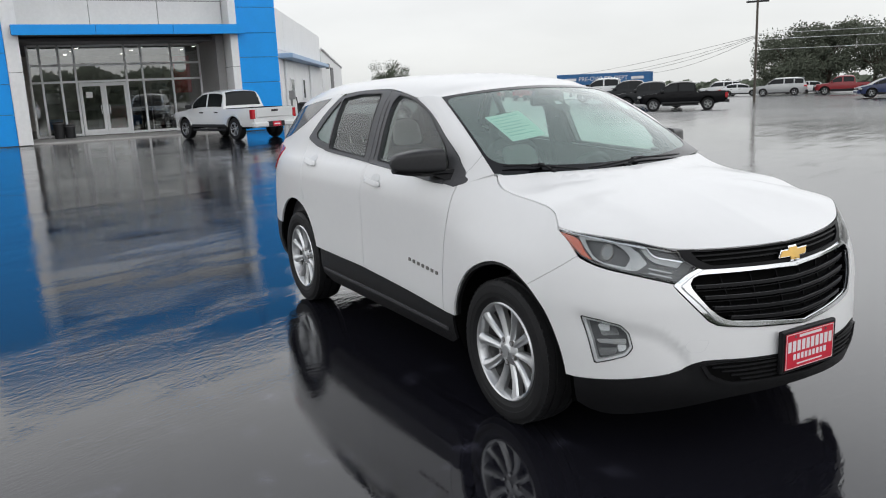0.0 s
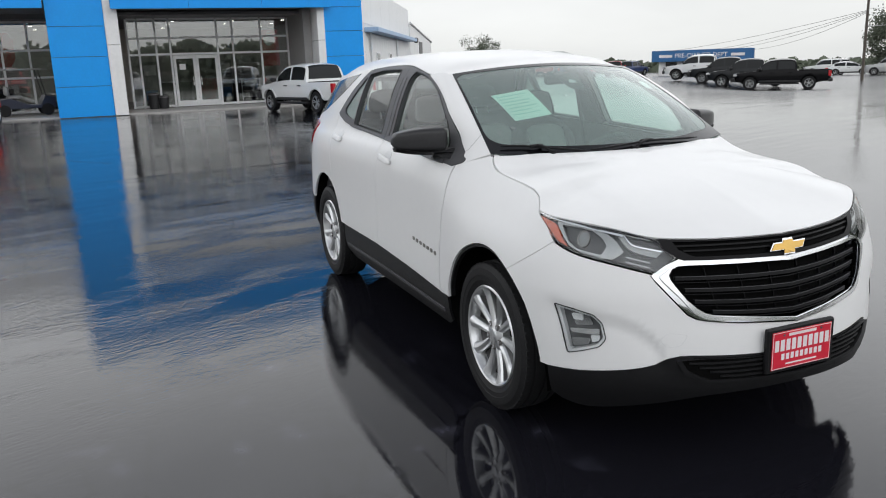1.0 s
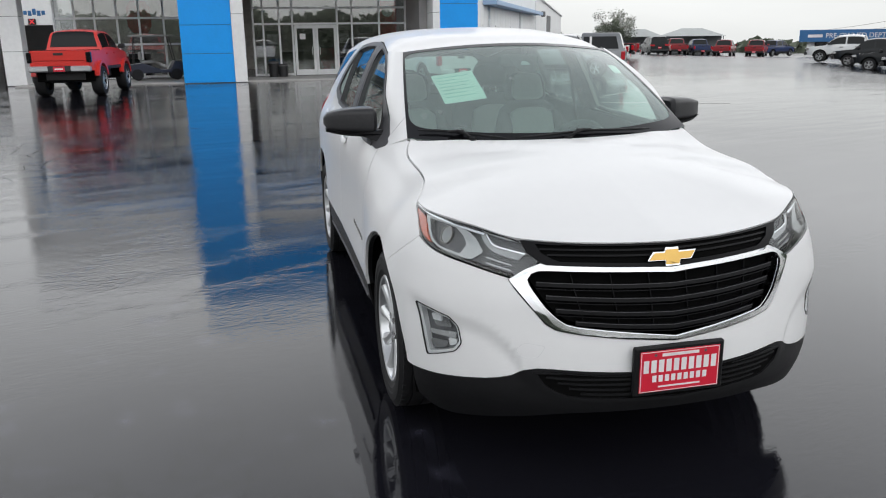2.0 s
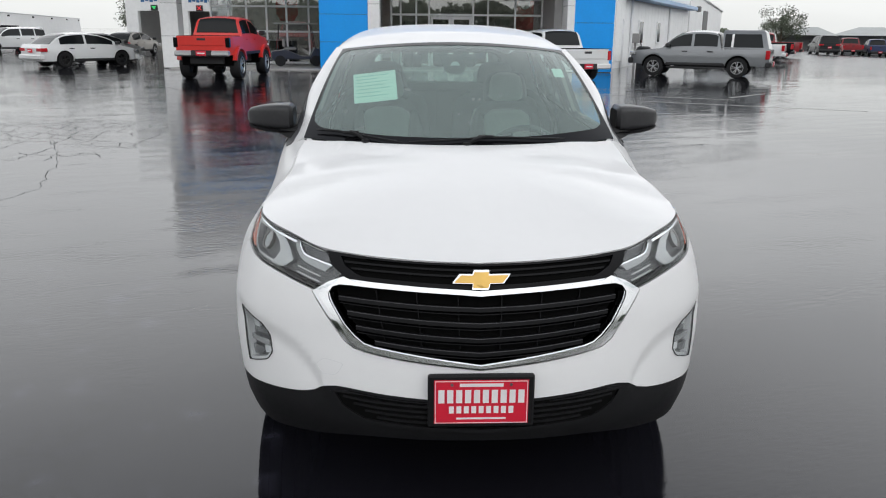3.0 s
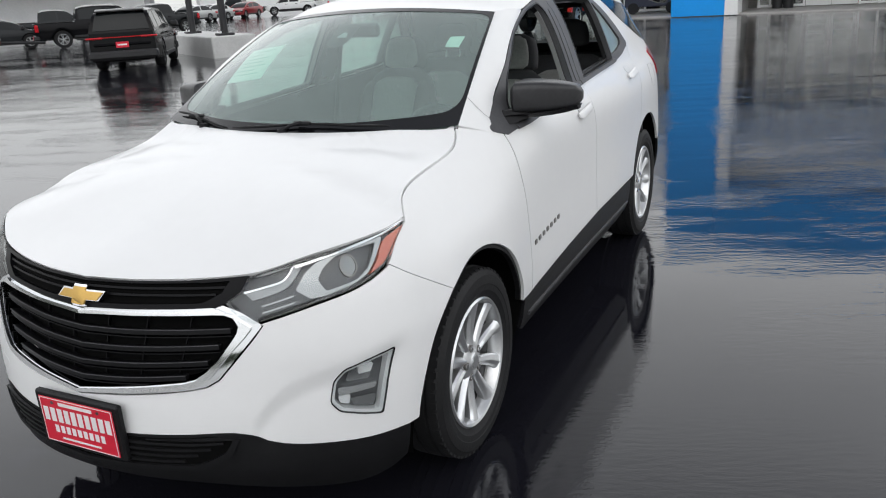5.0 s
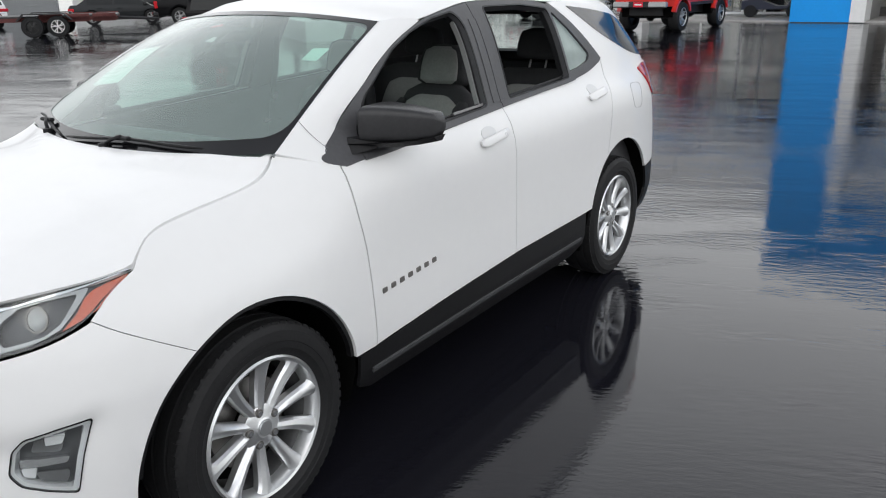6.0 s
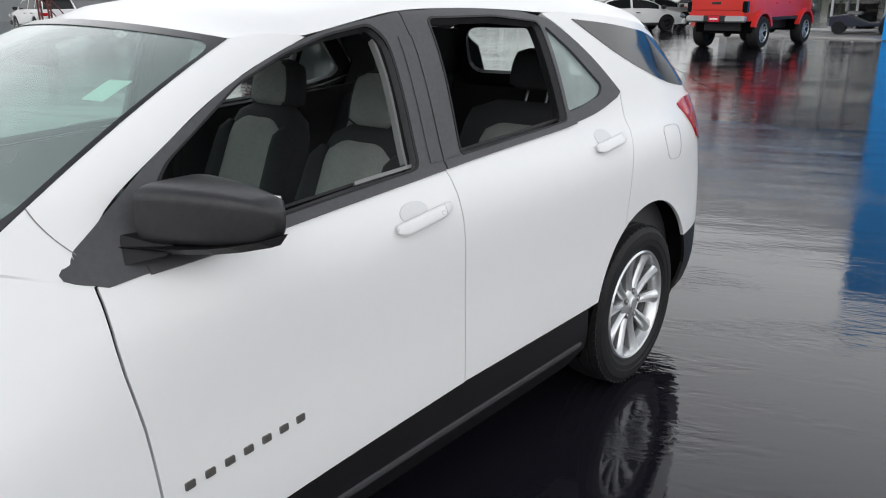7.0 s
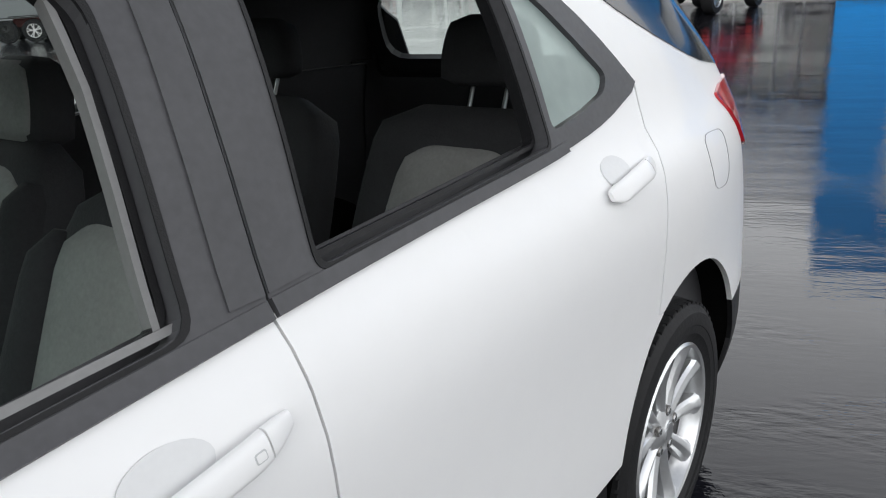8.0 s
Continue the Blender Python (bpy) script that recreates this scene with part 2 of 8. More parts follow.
M_PLATE_RED = shader("red_plate", (0.68, 0.018, 0.045), 0.32, 0, 0.04, 20)
M_PLATE_WHITE = shader("white_print", (0.85, 0.83, 0.83), 0.4, 0, 0.03, 20)
M_SEAT = shader("grey_seat_fabric", (0.29, 0.287, 0.28), 0.95, 0, 0.12, 12, bump=0.5, bump_scale=38)
M_SEATDARK = shader("black_seat_fabric", (0.034, 0.034, 0.037), 0.9, 0, 0.15, 12, bump=0.2, bump_scale=160)
M_INTERIOR = shader("black_interior_plastic", (0.040, 0.040, 0.043), 0.6, 0, 0.15, 10, bump=0.05, bump_scale=200)
M_LINER = shader("grey_headliner", (0.42, 0.42, 0.40), 0.95, 0, 0.05, 12)
M_PAPER = shader("printed_paper", (0.86, 0.91, 0.875), 0.6, 0, 0.03, 12)
# grey that carries the handle hollow's shade, also a cover's gap line
M_CUP = shader("recess_shade_grey", (0.66, 0.665, 0.67), 0.35, 0, 0.03, 12)
M_PRINT = shader("paper_print", (0.50, 0.64, 0.58), 0.7, 0, 0.05, 12)
M_GLASS_WS = glass("windscreen_glass", (0.62, 0.90, 0.80), 0.90, 0.01, 0.26, 1.35)
M_GLASS_SIDE = glass("side_glass", (0.86, 0.93, 0.90), 0.93, 0.01, 0.04)
# pale film paints the sky's reflection on the pane, along with raindrops
M_GLASS_SHEEN = glass("sheen_side_glass", (0.72, 0.80, 0.77), 0.80, 0.01, 0.42)
M_GLASS_DARK = glass("privacy_glass", (0.16, 0.19, 0.20), 0.6, 0.015)
M_GLASS_LAMP = glass("lamp_cover", (0.95, 0.97, 0.97), 0.96, 0.01, 0.0, 0.9)
# ---- car surfaces ----
def spline(pts):
    """A smooth monotone curve through (t, v) pairs."""
    t = np.array([p[0] for p in pts], float)
    v = np.array([p[1] for p in pts], float)
    h = np.diff(t)
    d = np.diff(v) / h
    m = np.zeros(len(t))
    m[0], m[-1] = d[0], d[-1]
    for i in range(1, len(t) - 1):
        if d[i - 1] * d[i] > 0:
            w1, w2 = 2 * h[i] + h[i - 1], h[i] + 2 * h[i - 1]
            m[i] = (w1 + w2) / (w1 / d[i - 1] + w2 / d[i])

    def at(q):
        q = np.clip(np.asarray(q, float), t[0], t[-1])
        i = np.clip(np.searchsorted(t, q) - 1, 0, len(t) - 2)
        s = (q - t[i]) / h[i]
        return ((1 + 2 * s) * (1 - s) ** 2 * v[i] + s * (1 - s) ** 2 * h[i] * m[i]
                + s * s * (3 - 2 * s) * v[i + 1] + s * s * (s - 1) * h[i] * m[i + 1])
    return at


def step(a, b, q):
    s = np.clip((np.asarray(q, float) - a) / (b - a), 0, 1)
    return s * s * (3 - 2 * s)


# plan outline of the widest section, from the nose's middle round the side to the tail's middle
PLAN = [(0.955, 0.0), (0.942, 0.15), (0.902, 0.33), (0.835, 0.50), (0.738, 0.672), (0.608, 0.812), (0.43, 0.888), (0.20, 0.908),
        (-0.10, 0.905), (-0.60, 0.892), (-1.40, 0.889), (-2.30, 0.892), (-2.72, 0.892), (-3.05, 0.880), (-3.32, 0.846), (-3.52, 0.755),
        (-3.645, 0.56), (-3.69, 0.25), (-3.70, 0.0)]


def arc_outline():
    p = np.array(PLAN)
    # rounded by a chord spline, then laid out by arc length
    s = np.r_[0, np.cumsum(np.hypot(*np.diff(p, axis=0).T))]
    q = np.linspace(0, s[-1], 1200)
    x, y = spline(list(zip(s, p[:, 0])))(q), spline(list(zip(s, p[:, 1])))(q)
    for _ in range(60):
        x[1:-1] = (x[:-2] + 2 * x[1:-1] + x[2:]) / 4
        y[1:-1] = (y[:-2] + 2 * y[1:-1] + y[2:]) / 4
    u = np.r_[0, np.cumsum(np.hypot(np.diff(x), np.diff(y)))]
    return u, x, y


OU, OX, OY = arc_outline()
U_END = OU[-1]
TX, TY = np.gradient(OX, OU), np.gradient(OY, OU)
NX_, NY_ = TY / np.hypot(TX, TY), -TX / np.hypot(TX, TY)  # outward normal
NX_[0], NY_[0] = 1.0, 0.0
# inset from the widest outline by height: doors, front fender, nose, tail
IN_SIDE = spline([(0.15, 0.10), (0.24, 0.065), (0.31, 0.030), (0.38, 0.012), (0.50, 0.003), (0.63, 0.0055), (0.76, 0.009), (0.88, 0.009), (0.97, 0.014),
                  (1.03, 0.028), (1.09, 0.055), (1.14, 0.095), (1.19, 0.118), (1.30, 0.160), (1.40, 0.203), (1.48, 0.245), (1.54, 0.285), (1.58, 0.325), (1.62, 0.40)])
IN_FEND = spline([(0.15, 0.09), (0.24, 0.05), (0.33, 0.022), (0.42, 0.012), (0.55, 0.004), (0.66, 0.006), (0.78, 0.028), (0.86, 0.055), (0.92, 0.085),
                  (0.97, 0.115), (1.01, 0.150), (1.05, 0.192), (1.10, 0.262), (1.62, 1.0)])
IN_NOSE = spline([(0.15, 0.10), (0.20, 0.06), (0.26, 0.022), (0.34, -0.005), (0.42, -0.008), (0.52, 0.002), (0.60, 0.018), (0.68, 0.036), (0.76, 0.060), (0.84, 0.085),
                  (0.90, 0.112), (0.95, 0.150), (1.00, 0.24), (1.62, 0.6)])
IN_TAIL = spline([(0.15, 0.12), (0.30, 0.03), (0.45, 0.0), (0.70, 0.005), (0.95, 0.03), (1.15, 0.085), (1.35, 0.22), (1.50, 0.36), (1.62, 0.5)])


def side_u(x):
    """Arc length at a length along the side."""
    k = slice(150, 1050)
    return np.interp(-np.asarray(x, float), -OX[k], OU[k])


def skin(u, z, out=0.0):
    """A point of the car's skin: arc length from the nose (left side positive) and height, and how far proud of it."""
    u, z = np.asarray(u, float), np.asarray(z, float)
    a, sg = np.abs(u), np.where(u < 0, -1.0, 1.0)
    px, py = np.interp(a, OU, OX), np.interp(a, OU, OY)
    nx, ny = np.interp(a, OU, NX_), np.interp(a, OU, NY_)
    nose = 1 - step(0.25, 1.0, a)
    tail = step(-2.95, -3.60, px) * (px < -2)
    fend = step(-0.75, 0.15, px) * (1 - nose)
    crease = np.interp(a, (0.50, 0.53, 0.56, 0.60, 0.66, 0.72, 0.792, 0.90, 1.02), (0.38, 0.41, 0.485, 0.537, 0.580, 0.602, 0.618, 0.642, 0.668))
    dish = step(crease + 0.030, crease - 0.050, z) * np.clip((z - 0.385) / np.maximum(crease - 0.385, 0.02), 0, 1) * step(0.50, 0.60, a) * step(1.06, 0.97, a) * (px > 0)
    flare = step(0.40, 0.16, px) * step(-0.62, -0.15, px) * step(0.36, 0.52, z) * step(1.0, 0.82, z)
    d = 0.016 * dish - 0.018 * flare + nose * IN_NOSE(z) + fend * IN_FEND(z) + tail * IN_TAIL(z) + (1 - nose - fend - tail) * IN_SIDE(z) - out
    return np.stack([px - nx * d, sg * (py - ny * d), z + 0 * px], -1)


HOOD_MID = spline([(-0.30, 1.155), (-0.10, 1.125), (0.10, 1.092), (0.30, 1.052), (0.50, 1.005), (0.66, 0.962), (0.76, 0.932), (0.83, 0.905), (0.88, 0.87)])


def hood_z(x, y):
    y = np.abs(y)
    fall = 0.03 * (y / 0.7) ** 2 + 0.02 * np.clip(y / 0.75, 0, 2) ** 6 + 0.03 * step(0.55, 0.8, x) * (y / 0.5) ** 2
    bulge = 0.009 * step(0.60, 0.46, y) * step(0.72, 0.35, x)
    return HOOD_MID(x) - fall + bulge + 0.030 * step(-0.02, -0.28, x) * np.clip(y / 0.69, 0, 1.2) ** 4


def glass_front(s, v):
    """The windscreen: s across from -1 to 1, v up from its foot."""
    s, v = np.asarray(s, float), np.asarray(v, float)
    q = s * s
    foot = np.stack([-0.12 - 0.165 * q, 0.70 * s, 1.118 + 0.03 * q], -1)
    head = np.stack([-0.90 - 0.09 * q, 0.575 * s, 1.555 - 0.04 * q], -1)
    p = foot + (head - foot) * v[..., None]
    bow = 4 * v * (1 - v) * 0.035
    p[..., 0] += bow * 0.5 - 0.050 * q * q * np.sin(np.pi * np.clip(v, 0, 1)) ** 0.8
    p[..., 2] += bow
    return p


ROOF_MID = spline([(-3.35, 1.56), (-3.1, 1.605), (-2.7, 1.64), (-2.2, 1.652), (-1.7, 1.65), (-1.3, 1.622), (-1.05, 1.588), (-0.90, 1.558), (-0.8, 1.53)])
RAIL = spline([(-3.35, 1.43), (-3.1, 1.485), (-2.7, 1.530), (-2.45, 1.545), (-2.32, 1.5475), (-2.142, 1.560), (-1.848, 1.571), (-1.70, 1.5715), (-1.577, 1.567), (-1.4, 1.546), (-1.236, 1.522), (-1.19, 1.5155), (-1.0, 1.514), (-0.9, 1.49)])

# ---- mesh helpers ----
def thing(name, m=None, label="", category="", group="", kind=""):
    ob = new(name)
    ob.empty_display_size = 0.2
    if m is not None:
        ob.matrix_world = m
    return tagged(ob, label, category, group, kind)


def part(name, bm, material, parent=None, label="", smooth=False, m=None):
    """Links a bmesh as one mesh object under a thing or a part."""
    me = bpy.data.meshes.new(name)
    bm.to_mesh(me)
    bm.free()
    for k in (material if isinstance(material, (list, tuple)) else [material]):
        me.materials.append(k)
    if smooth:
        me.shade_smooth()
        if smooth is not True:
            me.set_sharp_from_angle(angle=radians(smooth))
    ob = new(name, me)
    ob.parent = parent
    if m is not None:
        ob.matrix_local = m
    return tagged(ob, label)


def add_box(bm, lo, hi, bevel=0.0, m=None, seg=1):
    b = bmesh.new()
    bmesh.ops.create_cube(b, size=1)
    for v in b.verts:
        v.co = Vector([lo[i] + (hi[i] - lo[i]) * (v.co[i] + 0.5) for i in range(3)])
    if bevel:
        bmesh.ops.bevel(b, geom=b.edges[:], offset=bevel, segments=seg, affect="EDGES", profile=0.6)
    if m is not None:
        b.transform(m)
    merge(bm, b)
    return bm


def merge(bm, b):
    me = bpy.data.meshes.new("tmp")
    b.to_mesh(me)
    b.free()
    bm.from_mesh(me)
    bpy.data.meshes.remove(me)


def box(lo, hi, bevel=0.0, m=None, seg=1):
    return add_box(bmesh.new(), lo, hi, bevel, m, seg)


def lathe(profile, n=48, closed=True):
    """Revolves (radius, y) pairs round the y axis."""
    bm = bmesh.new()
    rings = []
    for i in range(n):
        a = 2 * math.pi * i / n
        rings.append([bm.verts.new((r * math.cos(a), y, r * math.sin(a))) for r, y in profile])
    k = len(profile)
    for i in range(n):
        p, q = rings[i], rings[(i + 1) % n]
        for j in range(k if closed else k - 1):
            bm.faces.new((p[j], q[j], q[(j + 1) % k], p[(j + 1) % k]))
    bmesh.ops.recalc_face_normals(bm, faces=bm.faces[:])
    return bm


def disc(r, y0, y1, n=32, m=None):
    bm = lathe([(0.0001, y0), (r, y0), (r, y1), (0.0001, y1)], n)
    if m is not None:
        bm.transform(m)
    return bm


def tube(points, r, n=8, bm=None, cap=True):
    """A round bar along a line of points; r may be one radius or one for each point."""
    bm = bm or bmesh.new()
    pts = [Vector(p) for p in points]
    radii = r if isinstance(r, (list, tuple)) else [r] * len(pts)
    rings, up = [], Vector((0.13, 0.21, 0.97))
    for i, p in enumerate(pts):
        d = (pts[min(i + 1, len(pts) - 1)] - pts[max(i - 1, 0)]).normalized()
        a = d.cross(up)
        if a.length < 1e-3:
            a = d.cross(Vector((1, 0, 0)))
        a.normalize()
        b = d.cross(a)
        rings.append([bm.verts.new(p + radii[i] * (math.cos(t) * a + math.sin(t) * b)) for t in [2 * math.pi * k / n for k in range(n)]])
    for p, q in zip(rings, rings[1:]):
        for j in range(n):
            bm.faces.new((p[j], p[(j + 1) % n], q[(j + 1) % n], q[j]))
    if cap:
        bm.faces.new(rings[0][::-1])
        bm.faces.new(rings[-1])
    return bm


def loft(rings, closed=True, cap=True):
    """Joins rings of equally many points."""
    bm = bmesh.new()
    vs = [[bm.verts.new(p) for p in ring] for ring in rings]
    n = len(rings[0])
    for p, q in zip(vs, vs[1:]):
        for j in range(n if closed else n - 1):
            bm.faces.new((p[j], p[(j + 1) % n], q[(j + 1) % n], q[j]))
    if cap and closed:
        bm.faces.new(vs[0][::-1])
        bm.faces.new(vs[-1])
    bmesh.ops.recalc_face_normals(bm, faces=bm.faces[:])
    return bm


def prism(outline, axis_lo, axis_hi, plane="xz", bevel=0.0, seg=2):
    """A flat outline given thickness: plane "xz" runs along y, "yz" along x, "xy" along z."""
    bm = bmesh.new()

    def at(a, b, c):
        return {"xz": (a, c, b), "yz": (c, a, b), "xy": (a, b, c)}[plane]
    f = bm.faces.new([bm.verts.new(at(a, b, axis_lo)) for a, b in outline])
    g = bmesh.ops.extrude_face_region(bm, geom=[f])
    shift = Vector(at(0, 0, axis_hi - axis_lo))
    for v in g["geom"]:
        if isinstance(v, bmesh.types.BMVert):
            v.co += shift
    bmesh.ops.recalc_face_normals(bm, faces=bm.faces[:])
    if bevel:
        bmesh.ops.bevel(bm, geom=bm.edges[:], offset=bevel, segments=seg, affect="EDGES", profile=0.6, clamp_overlap=True)
    return bm


def soft(pts, r=0.02, n=4, fill=0.06):
    """A closed outline with rounded corners, its long edges divided."""
    out = []
    k = len(pts)
    for i in range(k):
        p0, p, p1 = (np.array(pts[(i + d) % k], float) for d in (-1, 0, 1))
        la, lb = np.linalg.norm(p0 - p), np.linalg.norm(p1 - p)
        c = min(r, la * 0.45, lb * 0.45)
        a, b = p + (p0 - p) / max(la, 1e-9) * c, p + (p1 - p) / max(lb, 1e-9) * c
        for j in range(n + 1):
            s = j / n
            out.append((1 - s) ** 2 * a + 2 * s * (1 - s) * p + s * s * b)
    full = []
    for a, b in zip(out, out[1:] + out[:1]):
        m = max(1, int(np.linalg.norm(b - a) / fill))
        full += [tuple(a + (b - a) * j / m) for j in range(m)]
    clean = [full[0]]
    for q in full[1:]:
        if math.hypot(q[0] - clean[-1][0], q[1] - clean[-1][1]) > 1e-4:
            clean.append(q)
    return clean


def through_pts(pts, n=24, closed=False):
    """A smooth open line through a few points."""
    p = np.array(pts, float)
    s = np.r_[0, np.cumsum(np.hypot(*np.diff(p, axis=0).T))]
    q = np.linspace(0, s[-1], n)
    return [tuple(v) for v in np.stack([spline(list(zip(s, p[:, 0])))(q), spline(list(zip(s, p[:, 1])))(q)], -1)]


def panel(name, outline, material, parent, surf, holes=(), grid=0.05, out=0.0, thick=0.014, side=1, label=""):
    """A sheet that follows surf(a, b, out), cut to an outline in (a, b) with holes, with a turned-in edge all round."""
    bm = bmesh.new()
    for ring in (outline, *holes):
        vs = [bm.verts.new((a, b, 0)) for a, b in ring]
        for v, w in zip(vs, vs[1:] + vs[:1]):
            bm.edges.new((v, w))
    bmesh.ops.triangle_fill(bm, use_beauty=True, use_dissolve=False, edges=bm.edges[:])
    lo = np.min(np.array(outline), axis=0)
    hi = np.max(np.array(outline), axis=0)
    for k in (0, 1):
        c = math.ceil((lo[k] + 1e-3) / grid) * grid
        while c < hi[k] - 1e-3:
            co, no = Vector((0, 0, 0)), Vector((0, 0, 0))
            co[k], no[k] = c + 1.3e-4, 1
            bmesh.ops.bisect_plane(bm, geom=bm.verts[:] + bm.edges[:] + bm.faces[:], dist=1e-5, plane_co=co, plane_no=no)
            c += grid
    bm.verts.index_update()
    ab = np.array([(v.co.x, v.co.y) for v in bm.verts])
    faces = [[v.index for v in f.verts] for f in bm.faces]
    rim = [tuple(v.index for v in e.verts) for e in bm.edges if len(e.link_faces) == 1]
    owner = [e.link_faces[0].index if len(e.link_faces) == 1 else -1 for e in bm.edges]
    bm.free()
    a, b = ab[:, 0] * side, ab[:, 1]
    P = surf(a, b, out)
    h = 1e-3
    nrm = np.cross(surf(a + h, b, out) - surf(a - h, b, out), surf(a, b + h, out) - surf(a, b - h, out))
    nrm /= np.maximum(np.linalg.norm(nrm, axis=1, keepdims=True), 1e-9)
    want = surf(a, b, out + 0.01) - P
    nrm *= np.sign((nrm * want).sum(1, keepdims=True) + 1e-12)
    n = len(P)
    inner = P - nrm * thick
    verts = np.concatenate([P, P, inner])
    good = []
    for f in faces:
        v = P[f]
        fn = np.cross(v[1] - v[0], v[2] - v[0])
        for i in range(3, len(f)):
            fn = fn + np.cross(v[i - 1] - v[0], v[i] - v[0])
        good.append(f if fn @ nrm[f].sum(0) > 0 else f[::-1])
    order = {}
    for f in good:
        for i, j in zip(f, f[1:] + f[:1]):
            order[(i, j)] = True
    edges = []
    for i, j in rim:
        if (i, j) not in order:
            i, j = j, i
        edges.append([j + n, i + n, i + 2 * n, j + 2 * n])
    me = bpy.data.meshes.new(name)
    me.from_pydata([tuple(v) for v in verts], [], good + edges)
    me.materials.append(material)
    me.shade_smooth()
    loops = []
    for f in good:
        loops += [tuple(nrm[i]) for i in f]
    for f in edges:
        v = verts[f]
        fn = np.cross(v[1] - v[0], v[2] - v[0])
        fn /= max(np.linalg.norm(fn), 1e-9)
        loops += [tuple(fn)] * 4
    me.normals_split_custom_set(loops)
    ob = new(name, me)
    ob.parent = parent
    return tagged(ob, label)


def sheet(name, surf, na, nb, material, parent, label="", thick=0.0, out=0.0):
    """A smooth grid sheet over (0..1, 0..1)."""
    a, b = np.meshgrid(np.linspace(0, 1, na), np.linspace(0, 1, nb), indexing="ij")
    P = surf(a, b).reshape(-1, 3)
    faces = [(i * nb + j, (i + 1) * nb + j, (i + 1) * nb + j + 1, i * nb + j + 1) for i in range(na - 1) for j in range(nb - 1)]
    me = bpy.data.meshes.new(name)
    me.from_pydata([tuple(v) for v in P], [], faces)
    me.materials.append(material)
    bm = bmesh.new()
    bm.from_mesh(me)
    bmesh.ops.recalc_face_normals(bm, faces=bm.faces[:])
    if thick:
        bmesh.ops.solidify(bm, geom=bm.faces[:], thickness=thick)
    bm.to_mesh(me)
    bm.free()
    me.shade_smooth()
    ob = new(name, me)
    ob.parent = parent
    return tagged(ob, label)

# ---- ground ----
def dip(x, y):
    """The lot falls away gently on the used-car side."""
    r = math.hypot(x, y)
    az = math.degrees(math.atan2(y, x))
    w = float(step(158, 145, az)) * float(step(40, 80, az))
    low = float(step(143, 136, az)) * float(step(40, 80, az)) * 0.45 * float(step(28, 46, r))
    return -low - w * (0.15 * float(step(30, 45, r)) + 0.020 * max(0, min(r, 110) - 60) + 0.011 * max(0, r - 110))


def build_ground():
    bm = bmesh.new()
    radii = [0.0] + [1.5 * 1.22 ** k for k in range(37)]
    seg = 72
    rings = []
    for r in radii[1:]:
        ring = []
        for i in range(seg):
            a = 2 * math.pi * i / seg
            x, y = r * math.cos(a), r * math.sin(a)
            ring.append(bm.verts.new((x, y, dip(x, y))))
        rings.append(ring)
    mid = bm.verts.new((0, 0, 0))
    for i in range(seg):
        bm.faces.new((mid, rings[0][i], rings[0][(i + 1) % seg]))
    for p, q in zip(rings, rings[1:]):
        for i in range(seg):
            bm.faces.new((p[i], q[i], q[(i + 1) % seg], p[(i + 1) % seg]))
    ob = part("ground", bm, M_ASPHALT, smooth=True)
    return tagged(ob, "wet black asphalt car lot with puddles and cracks", "ground", kind="structure")



